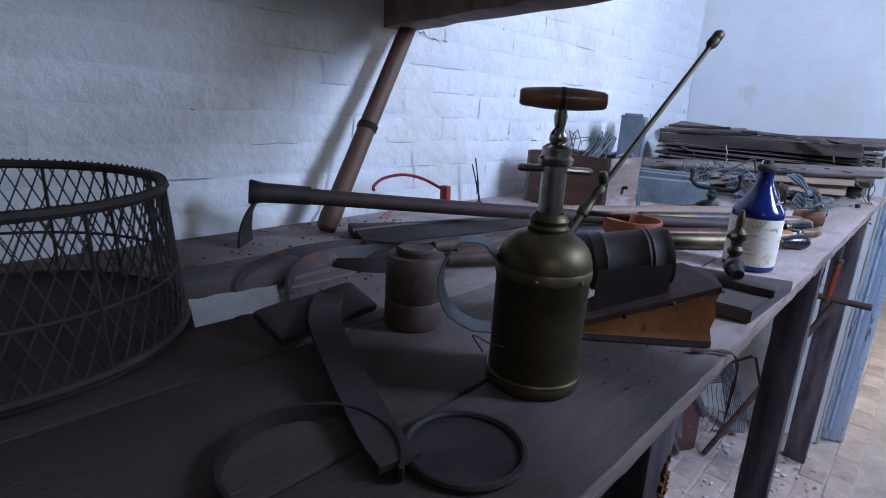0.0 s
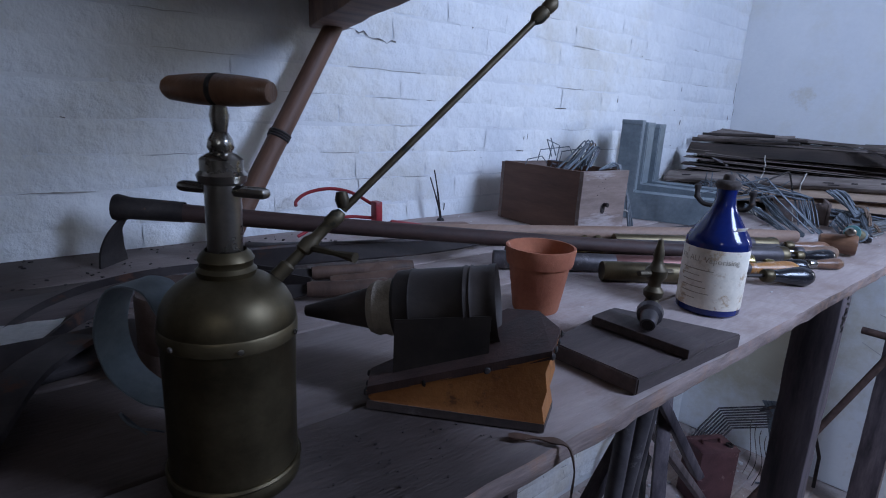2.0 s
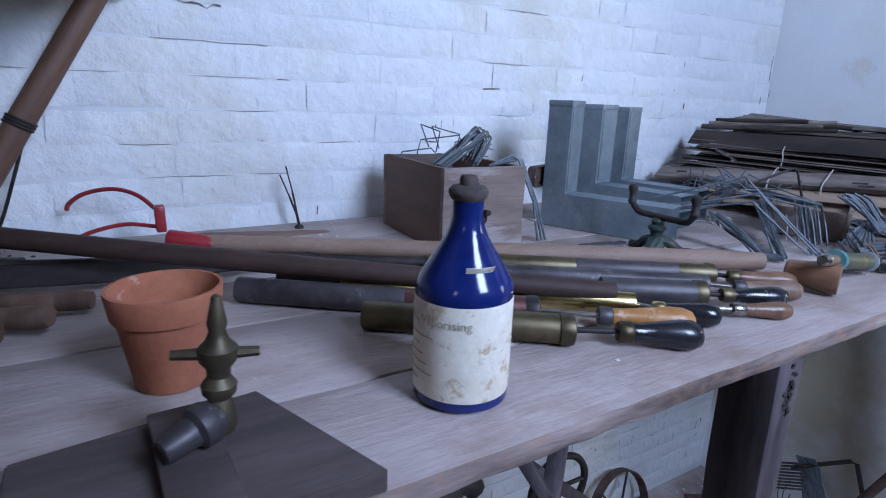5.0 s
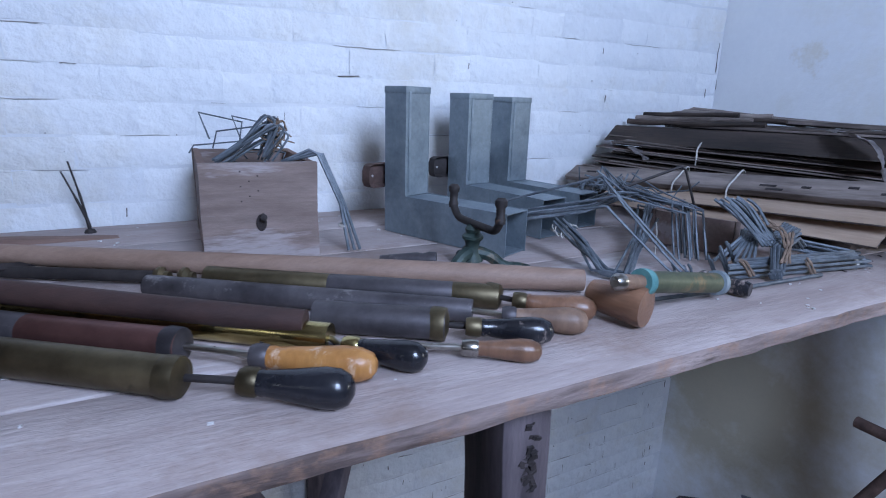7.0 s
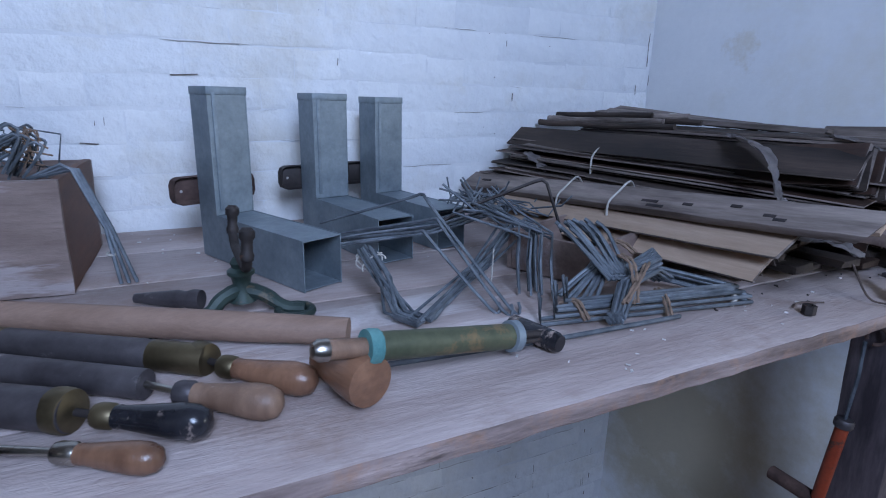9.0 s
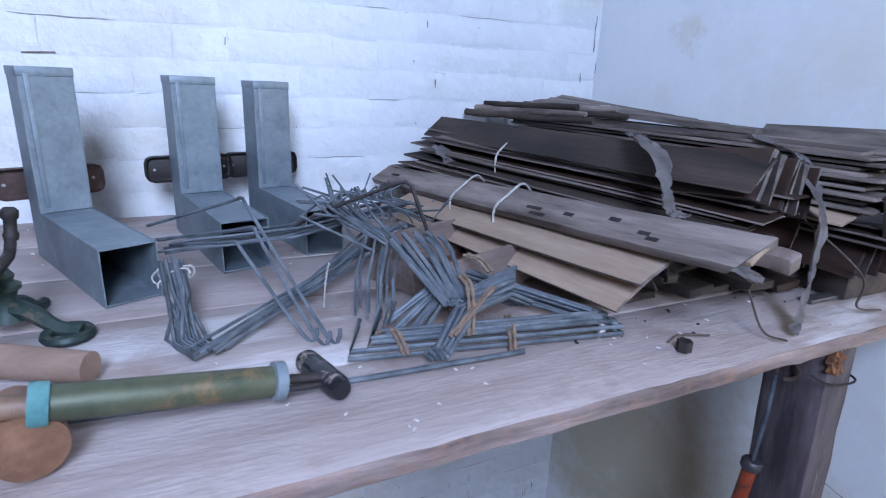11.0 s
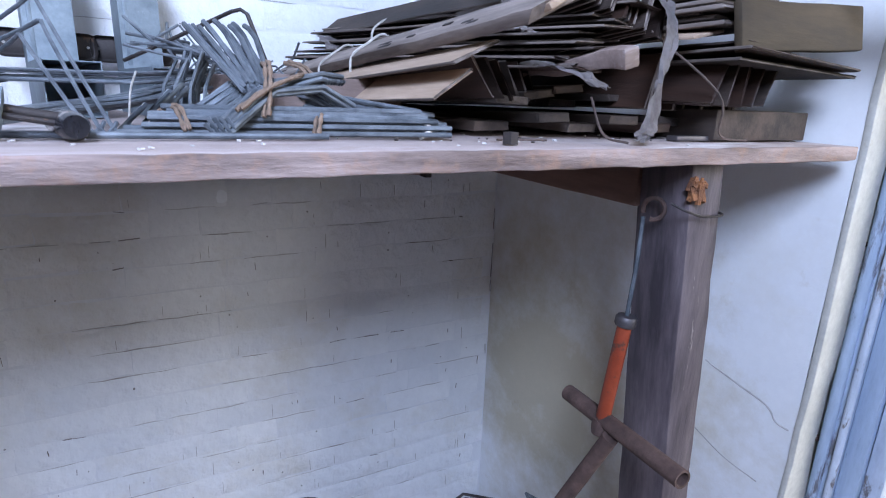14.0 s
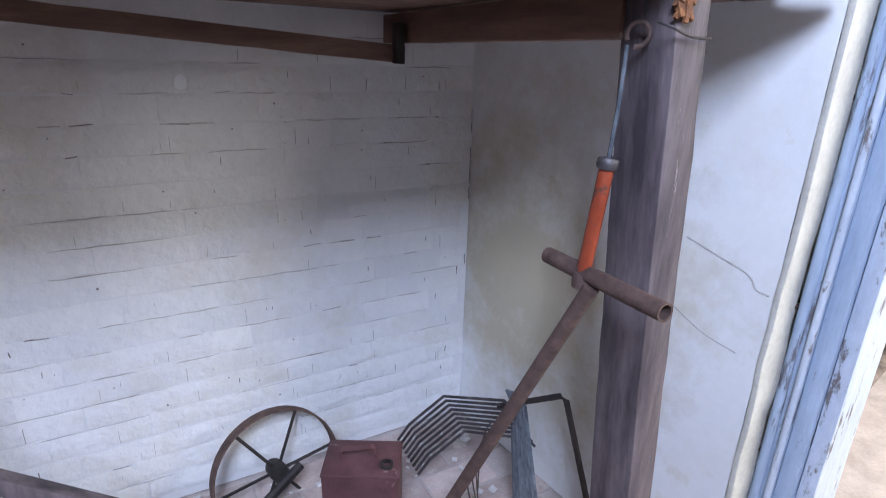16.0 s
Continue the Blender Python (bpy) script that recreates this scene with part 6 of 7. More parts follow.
for pts, r in (([(2.87, 0.09, Z0 + 0.13), (2.93, 0.03, Z0 + 0.06), (2.95, 0.035, Z0 + 0.012), (2.99, 0.025, Z0 + 0.005)], 0.0018),
               ([(2.76, 0.06, Z0 + 0.05), (2.755, 0.03, Z0 + 0.012), (2.775, 0.012, Z0 + 0.004)], 0.0018),
               ([(2.64, 0.06, Z0 + 0.004), (2.67, 0.07, Z0 + 0.003), (2.70, 0.055, Z0 + 0.004)], 0.0016)):
    tagged(string("cord_end", "thin dark cord trailing on the bench", pts, r * 0.8, "rustwire", "cord"), group="loose cords")
# round sticks on top of the heap
q = random.Random(61)
for k in range(6):
    y0, y1 = 0.815 - 0.01 * (k % 3), 0.46 + 0.05 * (k % 4)
    a, b = Vector((2.770 + 0.019 * k, y0, Z0 + 0.205 + 0.010 * (k % 3))), Vector((2.842 + 0.019 * k, y1, Z0 + 0.212 + 0.010 * (k % 3)))
    st = thing("round_stick", "short rough grey-brown round stick lying on the heap", "stick", Matrix.Identity(4), "round sticks on the heap")
    own = tube([a.lerp(b, j / 9) + noise.noise_vector(Vector((j * 0.7, k * 3.1, 2))) * 0.003 for j in range(10)], [0.0075 - 0.0015 * (j / 9) + 0.0012 * noise.noise(Vector((j * 1.3, k, 5))) for j in range(10)], 9)
    part("stick", own, "slatgrey" if k % 2 else "slat", st)


def rag(name, label, pts, widths, seed):
    t = thing(name, label, "rag", Matrix.Identity(4))
    line = smooth_line(pts, 8)
    own = bmesh.new()
    rows_ = []
    for i, p in enumerate(line):
        f = i / (len(line) - 1) * (len(widths) - 1)
        w = widths[int(f)] + (widths[min(int(f) + 1, len(widths) - 1)] - widths[int(f)]) * (f - int(f))
        row = []
        for j in range(7):
            u = j / 6 - 0.5
            off = Vector((u * w, 0.25 * u * w, 0)) + noise.noise_vector(Vector((i * 0.35, j * 0.8, seed))) * 0.007
            row.append(own.verts.new(p + off))
        rows_.append(row)
    for a, b in zip(rows_, rows_[1:]):
        for j in range(6):
            own.faces.new((a[j], a[j + 1], b[j + 1], b[j]))
    bmesh.ops.solidify(own, geom=own.faces[:], thickness=0.0016)
    part("cloth", own, "rag", t)
    return t


rag("rag_strip", "dirty grey rag knotted over the slats", [(2.76, 0.28, Z0 + 0.212), (2.725, 0.22, Z0 + 0.206), (2.703, 0.165, Z0 + 0.185), (2.700, 0.150, Z0 + 0.150), (2.712, 0.145, Z0 + 0.128), (2.73, 0.14, Z0 + 0.122)], [0.03, 0.045, 0.038, 0.022, 0.038, 0.03], 3)
rag("rag_strip", "long torn grey rag hanging down to the bench", [(2.90, 0.16, Z0 + 0.195), (2.885, 0.095, Z0 + 0.170), (2.872, 0.060, Z0 + 0.130), (2.842, 0.040, Z0 + 0.075), (2.825, 0.032, Z0 + 0.02), (2.80, 0.02, Z0 + 0.006)], [0.02, 0.035, 0.03, 0.022, 0.036, 0.03], 8)
rag("rag_strip", "scrap of grey rag on the bundle", [(2.93, 0.22, Z0 + 0.215), (2.905, 0.15, Z0 + 0.206), (2.89, 0.10, Z0 + 0.190)], [0.035, 0.03, 0.015], 12)
rag("rag_knot", "dark knotted rag by the slat ends", [(2.625, 0.66, Z0 + 0.15), (2.632, 0.62, Z0 + 0.135), (2.64, 0.60, Z0 + 0.115)], [0.03, 0.045, 0.02], 17)
rag("rag_strip", "crumpled pale cloth scrap among the board ends", [(2.70, 0.10, Z0 + 0.085), (2.745, 0.075, Z0 + 0.078), (2.775, 0.055, Z0 + 0.06)], [0.03, 0.045, 0.03], 23)
sc = thing("rusty_nut", "small dark rusty nut on the bench", "nut", on(2.645, 0.043, 0.001))
part("nut", lathe([(0.004, 0), (0.0085, 0), (0.0085, 0.012), (0.004, 0.012), (0.004, 0)], 6), "iron", sc)

# wooden tray behind the wires
tray = thing("wooden_tray", "shallow brown wooden tray full of wire", "tray", on(2.513, 0.332, 0.0, 21.7))
part("side", block((0.20, 0.008, 0.062), (0, -0.072, 0.032), 0.001, cuts=4, rough_=0.001), "boxwood", tray)
part("side", block((0.20, 0.008, 0.062), (0, 0.072, 0.032), 0.001, cuts=4, rough_=0.001), "boxwood", tray)
part("end", block((0.008, 0.134, 0.060), (-0.096, 0, 0.032), 0.001, cuts=4, rough_=0.001), "boxwood", tray)
part("end", block((0.008, 0.134, 0.060), (0.096, 0, 0.032), 0.001, cuts=4, rough_=0.001), "boxwood", tray)
part("bottom", block((0.19, 0.140, 0.005), (0, 0, 0.004), 0.001), "boxdark", tray)

# wire bundles
wb = thing("wire_bundle", "long bent grey wires bundled with white string", "wire bundle", on(0, 0), "wire bundles on the bench")
q = random.Random(5)
for k in range(13):
    j = Vector((q.uniform(-0.012, 0.012), q.uniform(-0.014, 0.014), q.uniform(0, 0.012)))
    part("wire", tube([Vector((2.145, 0.335, 0.058)) + j, Vector((2.150, 0.29, 0.035)) + j, Vector((2.135 + 0.003 * k, 0.235, 0.006)) + j * 0.6, Vector((2.150 + 0.003 * k, 0.205, 0.005)) + j * 0.6,
                       Vector((2.30, 0.31, 0.022)) + j, Vector((2.44 + q.uniform(-0.03, 0.02), 0.41, 0.056)) + j, Vector((2.45 + q.uniform(-0.02, 0.03), 0.40, 0.040)) + j], 0.0021, 6), "wire", wb)
for k in range(11):
    j = Vector((q.uniform(-0.015, 0.015), q.uniform(-0.018, 0.018), q.uniform(0, 0.014)))
    part("wire", tube([Vector((2.135, 0.46, 0.040)) + j, Vector((2.16, 0.448, 0.046)) + j, Vector((2.30, 0.46, 0.048)) + j, Vector((2.45, 0.50, 0.064)) + j, Vector((2.50 + q.uniform(-0.03, 0.03), 0.55, 0.055)) + j], 0.0020, 6), "wire", wb)
for k in range(5):
    part("string_tie", tube(arc((2.148 + 0.006 * math.sin(k * 2.1), 0.305 + 0.008 * k, 0.052), 0.016, 0.9 * k, 3.6 + 0.9 * k, 12, (1, 0.5 * math.sin(k), 0.3 * math.cos(k)), (0.2, 0.5, 0.5)), 0.0011, 5), "string", wb, "white string")
for k, (s_, a, b) in enumerate((((2.120, 0.46, 0.075), (2.226, 0.33, 0.133), (2.292, 0.20, 0.004)), ((2.115, 0.44, 0.060), (2.233, 0.30, 0.105), (2.281, 0.20, 0.003)), ((2.15, 0.42, 0.058), (2.214, 0.30, 0.090), (2.270, 0.212, 0.003)))):
    s_, a, b = Vector(s_), Vector(a), Vector(b)
    part("loose_hook", tube(smooth_line([s_, s_.lerp(a, 0.85), a, a.lerp(b, 0.12), a.lerp(b, 0.97), b + Vector((0.010, -0.003, 0.0)), b + Vector((0.014, 0.006, 0.006))], 3), 0.0022, 6), "wire", wb)
wc = thing("wire_bundle", "bundle of short bent wires standing on end", "wire bundle", on(0, 0), "wire bundles on the bench")
for k in range(16):
    j = Vector((q.uniform(0.0, 0.05), q.uniform(-0.05, 0.0), 0))
    part("wire", tube([Vector((2.330, 0.275, 0.004)) + j, Vector((2.335, 0.29, 0.045)) + j, Vector((2.350, 0.31, 0.070 + q.uniform(0, 0.02))) + j, Vector((2.325 + q.uniform(-0.04, 0.03), 0.42 + q.uniform(-0.03, 0.05), 0.085 + q.uniform(0, 0.02))) + j,
                       Vector((2.31 + q.uniform(-0.04, 0.04), 0.45 + q.uniform(-0.03, 0.05), 0.11 + q.uniform(-0.02, 0.02))) + j], 0.0019, 6), "wire", wc)
for k in range(26):
    a = q.uniform(0, 6.28)
    o = Vector((2.455 + q.uniform(-0.07, 0.07), 0.50 + q.uniform(-0.09, 0.09), 0.05 + q.uniform(0, 0.03)))
    c, s_ = math.cos(a) * 0.05, math.sin(a) * 0.05
    part("wire", tube([o + Vector((-c, -s_, 0.0)), o + Vector((-c * 0.7, -s_ * 0.7, 0.03 * q.random())), o + Vector((c * 0.6, s_ * 0.6, 0.025 * q.random())), o + Vector((c, s_, 0.055 * q.random()))], 0.0016, 5), "wire", wc)
part("tall_hook", tube([(2.30, 0.41, 0.075), (2.346, 0.40, 0.098), (2.425, 0.352, 0.138), (2.436, 0.348, 0.141), (2.443, 0.344, 0.136), (2.468, 0.33, 0.060)], 0.0026, 6), "iron", wc)
part("string_tie", tube(smooth_line([(2.315, 0.285, 0.06), (2.308, 0.275, 0.04), (2.304, 0.270, 0.01)], 5), 0.0012, 5), "string", wc)
wt = thing("wire_bundle", "triangular grey wire brackets tied with jute twine", "wire bundle", on(0, 0), "wire bundles on the bench")
A, B, C = Vector((2.304, 0.152, 0.004)), Vector((2.611, 0.098, 0.006)), Vector((2.478, 0.262, 0.030))
cen = (A + B + C) / 3
for k in range(8):
    f = 1 - 0.030 * k + q.uniform(-0.008, 0.008)
    h = Vector((q.uniform(-0.008, 0.008), q.uniform(-0.005, 0.005), 0.0030 * k))
    p = [cen + (v - cen) * f + h for v in (A, B, C)]
    part("wire", tube([p[0] + Vector((0.02, 0.03, 0.02)), p[0], p[1], p[1] + (p[2] - p[1]) * 0.03, p[2], p[2] + (p[0] - p[2]) * 0.12], 0.0026, 7), "wire", wt)
# a sheaf laid over the frames: it rises to the back, bends down over the tie and runs out again
for k in range(13):
    u = k / 12
    v1 = Vector((2.370 + 0.056 * u, 0.186 + 0.012 * (k % 3), 0.090 + 0.008 * q.random()))
    v2 = Vector((2.408 + 0.026 * u, 0.158 - 0.008 * u, 0.043 + 0.004 * (k % 3)))
    v3 = Vector((2.512 - 0.030 * u, 0.192 - 0.046 * u, 0.058 + 0.005 * (k % 2)))
    part("wire", tube(smooth_line([v1 + Vector((-0.008, 0.016, 0.012)), v1, v1.lerp(v2, 0.9), v2, v2.lerp(v3, 0.1), v3, v3 + Vector((0.006, 0.008, -0.004))], 2), 0.0026, 7), "wire", wt)
for k in range(8):
    u = k / 7
    a_, b_ = Vector((2.373 + 0.018 * u, 0.114 - 0.004 * u, 0.006 + 0.005 * (k % 2))), Vector((2.412 + 0.022 * u, 0.145 - 0.010 * u, 0.040 + 0.004 * (k % 2)))
    part("wire", tube([a_ + Vector((-0.005, 0.002, 0.008)), a_, b_, b_ + Vector((0.05, 0.012, 0.006)), b_ + Vector((0.085, 0.020, -0.012))], 0.0026, 7), "wire", wt)
for k in range(7):
    u = k / 6
    a_, b_ = Vector((2.352 + 0.022 * u, 0.196 - 0.050 * u, 0.014 + 0.004 * (k % 2))), Vector((2.398 + 0.022 * u, 0.188 - 0.012 * u, 0.050 - 0.004 * u))
    part("wire", tube([a_, b_, b_ + Vector((0.03, 0.02, 0.004))], 0.0026, 7), "wire", wt)
for pts in ([(2.428, 0.168, 0.070), (2.427, 0.146, 0.066), (2.424, 0.132, 0.042), (2.420, 0.124, 0.020)], [(2.332, 0.160, 0.022), (2.345, 0.148, 0.026), (2.352, 0.132, 0.006)], [(2.478, 0.146, 0.024), (2.470, 0.124, 0.020), (2.462, 0.106, 0.003)],
            [(2.395, 0.118, 0.026), (2.425, 0.130, 0.046), (2.460, 0.150, 0.060)], [(2.46, 0.22, 0.075), (2.475, 0.21, 0.070), (2.48, 0.19, 0.060)]):
    for d in (0.0, 0.004):
        part("twine", tube(smooth_line([(x + d, y - d * 0.6, z + 0.4 * d) for x, y, z in pts], 6), [0.0021 + 0.0006 * math.sin(i * 1.9) for i in range(6 * len(pts) - 5)], 6), "twine", wt, "frayed jute twine")
part("string_tie", tube(smooth_line([(2.56, 0.125, 0.02), (2.575, 0.112, 0.022), (2.585, 0.105, 0.010), (2.572, 0.100, 0.003)], 6), 0.003, 6), "string", wt)

# ---- under the bench ----
FZ = -0.05
tb = thing("t_bar_dibber", "rusty iron T-handled bar leaning on the post", "iron bar", Matrix.Identity(4))
part("cross_pipe", lathe([(0.0095, 0), (0.0125, 0), (0.0125, 0.226), (0.0095, 0.226), (0.0095, 0)], 20, axis_to((2.866, 0.162, 0.752), (2.853, -0.064, 0.757))), "rust", tb)
foot = Vector((2.715, 0.365, FZ + 0.01))
top = Vector((2.850, 0.052, 0.744))
part("shaft", tube([top, top.lerp(foot, 0.5), foot], 0.0115, 16), "rust", tb)
pump = thing("orange_hand_pump", "faded orange bicycle-type pump with a thin rod hung on the post", "hand pump", Matrix.Identity(4))
p0, p1 = Vector((2.872, 0.072, 0.908)), Vector((2.858, 0.078, 0.755))
part("barrel", lathe([(0, 0), (0.0100, 0), (0.0100, 0.148), (0.009, 0.152), (0, 0.152)], 18, axis_to(p0, p1)), "orangepaint", pump)
part("cap", lathe([(0, -0.006), (0.0125, -0.006), (0.0145, -0.003), (0.0145, 0.006), (0.0125, 0.009), (0, 0.009)], 18, axis_to(p0, p1)), "lead", pump)
part("rod", tube([p0, (2.876, 0.07, 0.99), (2.880, 0.074, 1.05)], 0.003, 8), "wire", pump)
part("hook", tube(arc((2.884, 0.062, 1.062), 0.014, -1.8, 3.6, 14, (0.5, -0.8, 0), (0, 0, 1)), 0.003, 7), "rust", pump)
part("end_knob", lathe([(0, 0), (0.012, 0), (0.014, 0.01), (0.012, 0.022), (0, 0.024)], 14, axis_to(p1, p1 + (p1 - p0) * 0.2)), "rust", pump)
cord = string("post_wire", "thin dark wire wound round the post", [(2.876, 0.03, 1.075), (2.885, 0.014, 1.068), (2.915, 0.012, 1.060), (2.952, 0.014, 1.060), (2.955, 0.05, 1.064)], 0.0016, "iron", "wire")

ft = thing("red_fuel_tin", "dull dark red square fuel tin with a carrying handle", "fuel tin", Matrix.Translation((2.690, 0.500, FZ)) @ Matrix.Rotation(radians(-29), 4, "Z"))
FH = 0.243
part("body", block((0.165, 0.115, FH), (0, 0, FH / 2 + 0.001), 0.007, cuts=3, rough_=0.0012), "boxred", ft)
part("handle", ribbon(smooth_line([(-0.045, 0, FH + 0.001), (-0.045, 0, FH + 0.018), (-0.02, 0, FH + 0.022), (0.02, 0, FH + 0.028), (0.03, 0, FH + 0.002)], 5), 0.014, 0.003, (0, 1, 0)), "boxred", ft)
part("filler_cap", lathe([(0.010, 0), (0.014, 0), (0.014, 0.010), (0.010, 0.010), (0.010, 0)], 18, Matrix.Translation((0.055, -0.028, FH))), "iron", ft)
part("top_rim", block((0.168, 0.118, 0.004), (0, 0, FH - 0.004), 0.0015), "boxred", ft)

wh = thing("barrow_wheel", "rusty thin iron spoked barrow wheel against the wall", "wheel", Matrix.Translation((2.552, 0.752, 0.113)) @ Matrix.Translation((0, 0, -0.108 + 0.01)) @ Matrix.Rotation(radians(-14), 4, "X") @ Matrix.Rotation(radians(8), 4, "Z"))
bm = bmesh.new()
NS = 44
ringv = []
for k in range(NS):
    a = 2 * math.pi * k / NS
    c, s_ = math.cos(a), math.sin(a)
    ringv.append([bm.verts.new((c * r, y, s_ * r)) for r, y in ((0.158, -0.016), (0.163, -0.016), (0.163, 0.016), (0.158, 0.016))])
for k in range(NS):
    a, b = ringv[k], ringv[(k + 1) % NS]
    for j in range(4):
        bm.faces.new((a[j], a[(j + 1) % 4], b[(j + 1) % 4], b[j]))
part("tyre", bm, "rust", wh)
for k in range(6):
    a = 2 * math.pi * k / 6 + 0.1
    part("spoke", tube([(0.02 * math.cos(a), 0, 0.02 * math.sin(a)), (0.159 * math.cos(a), 0.003 * (-1) ** k, 0.159 * math.sin(a))], 0.0042, 7), "iron", wh)
part("hub", lathe([(0, -0.045), (0.016, -0.045), (0.022, -0.03), (0.024, 0), (0.022, 0.03), (0.016, 0.045), (0, 0.045)], 18, Matrix.Rotation(radians(90), 4, "X")), "iron", wh)
ax = thing("axle_bar", "dark bent iron bar through the wheel hub", "iron bar", Matrix.Identity(4))
part("bar", tube([(2.40, 0.60, FZ + 0.012), (2.50, 0.66, 0.01), (2.60, 0.70, 0.055)], 0.012, 8), "iron", ax)

# wire hangers: two tied bundles of bent grey bars
hb = thing("hanger_bundle", "bundle of bent dark grey flat wires against the end wall", "wire bundle", Matrix.Identity(4), "wire bundles under the bench")
for k in range(9):
    d = Vector((0.004 * k - 0.02, -0.007 * k, -0.010 * k))
    part("wire", tube([Vector((2.86, 0.64, 0.085)) + d, Vector((2.885, 0.625, 0.135)) + d, Vector((2.965, 0.592, 0.215)) + d, Vector((3.045, 0.445, 0.268)) + d, Vector((3.055, 0.425, 0.255)) + d], 0.0038, 6), "lead", hb)
hc = thing("hanger_bundle", "fan of straight grey wires tied near the top", "wire bundle", Matrix.Identity(4), "wire bundles under the bench")
for k in range(10):
    d = Vector((0.0, -0.0058 * k + 0.02, 0.002 * k))
    part("wire", tube([Vector((3.040, 0.440, 0.285)) + d, Vector((3.046, 0.425, 0.26)) + d, Vector((3.02, 0.34, 0.05)) + d * 1.6, Vector((2.99, 0.325, FZ + 0.012)) + d * 1.6, Vector((2.95, 0.37, FZ + 0.008)) + d * 1.4], 0.0036, 6), "wire", hc)
hd_ = thing("bent_bar", "dark bent flat iron bar leaning in the corner", "iron bar", Matrix.Identity(4))
part("bar", tube([(3.02, 0.46, 0.245), (3.085, 0.325, 0.335), (3.09, 0.31, 0.33), (3.12, 0.24, 0.10), (3.12, 0.235, FZ + 0.01)], 0.007, 7), "iron", hd_)
for k in range(5):
    y0 = 0.34 + 0.03 * k
    tagged(string("thin_wire", "thin rusty wire sticking up from the floor", [(2.86 + 0.03 * k, y0, FZ + 0.004), (2.88 + 0.02 * k, y0 - 0.02, 0.06), (2.87 + 0.03 * k, y0 + 0.01, 0.16), (2.90 + 0.03 * k, y0 + 0.02, 0.19)], 0.0016, "rustwire", "wire"), group="thin wires on the floor")
# rails, pipes and iron stands in the dark under the near end
ro = thing("leaning_rail", "dark wooden rail leaning under the bench", "rail", Matrix.Identity(4))
part("rail", block((0.03, 0.025, 1.13), (0, 0, 0), 0.003, axis_to((2.62, 0.455, FZ + 0.02), (1.78, 0.385, 0.74)) @ Matrix.Translation((0, 0, 0.565)), cuts=10, rough_=0.001), "benchdark", ro)
for k, (a, b, r_) in enumerate((((1.30, 0.16, FZ + 0.01), (1.345, 0.15, 0.965), 0.014), ((1.36, 0.22, FZ + 0.01), (1.42, 0.16, 0.95), 0.015), ((1.50, 0.25, FZ + 0.01), (1.46, 0.17, 0.945), 0.013))):
    pt = thing("iron_pipe", "old grey iron pipe standing under the bench", "pipe", Matrix.Identity(4), "pipes under the bench")
    part("pipe", tube([a, b], r_, 12), "lead", pt)
    part("elbow", tube(arc(Vector(b) + Vector((0.02, 0, 0)), 0.02, math.pi, 0.3, 8), r_ * 1.1, 10), "iron", pt)
for k, (a, b) in enumerate((((1.12, 0.22, 0.80), (1.42, 0.34, 0.30)), ((1.48, 0.20, 0.90), (1.25, 0.30, 0.35)), ((1.62, 0.30, 0.95), (1.80, 0.20, 0.62)), ((1.80, 0.32, 0.98), (1.66, 0.22, 0.60)))):
    st = thing("wooden_strut", "dark wooden strut under the bench", "strut", Matrix.Identity(4), "struts under the bench")
    d = (Vector(b) - Vector(a)).length
    part("strut", block((0.03, 0.02, d), (0, 0, d / 2), 0.003, axis_to(a, b)), "benchdark", st)
iw_ = thing("pulley", "small dark iron pulley wheel under the bench", "wheel", Matrix.Translation((1.90, 0.42, 0.62)))
part("rim", tube(arc((0, 0, 0), 0.075, 0, 2 * math.pi * 27 / 28, 28), 0.008, 8, closed=True), "iron", iw_)
part("spoke", tube([(-0.075, 0, 0), (0.075, 0, 0)], 0.005, 7), "iron", iw_)
part("stand", tube([(0, 0, 0), (0.0, 0.02, -0.35), (0.0, 0.02, FZ - 0.62 + 0.005)], 0.008, 8), "iron", iw_)

# fallen plaster and grit on the floor
q = random.Random(91)
bm = bmesh.new()
for k in range(420):
    g = q.uniform(0.004, 0.018) if k < 380 else q.uniform(0.02, 0.04)
    block((g, g * q.uniform(0.5, 1), g * q.uniform(0.25, 0.6)), (0, 0, 0), 0, Matrix.Translation((q.uniform(1.2, 3.12), q.uniform(-0.05, 0.80), FZ + g * 0.15)) @ Matrix.Rotation(q.uniform(0, 6.28), 4, "Z") @ Matrix.Rotation(q.uniform(-0.5, 0.5), 4, "X"), bm=bm)
tagged(part("floor_rubble", bm, "dust", None, "", False), "pale crumbled plaster and grit on the floor", "rubble", kind="stuff")

# ---- next room ----
tub = thing("wooden_tub", "round grey wooden tub with iron hoops on the far floor", "tub", Matrix.Translation((4.98, 0.36, FZ)))
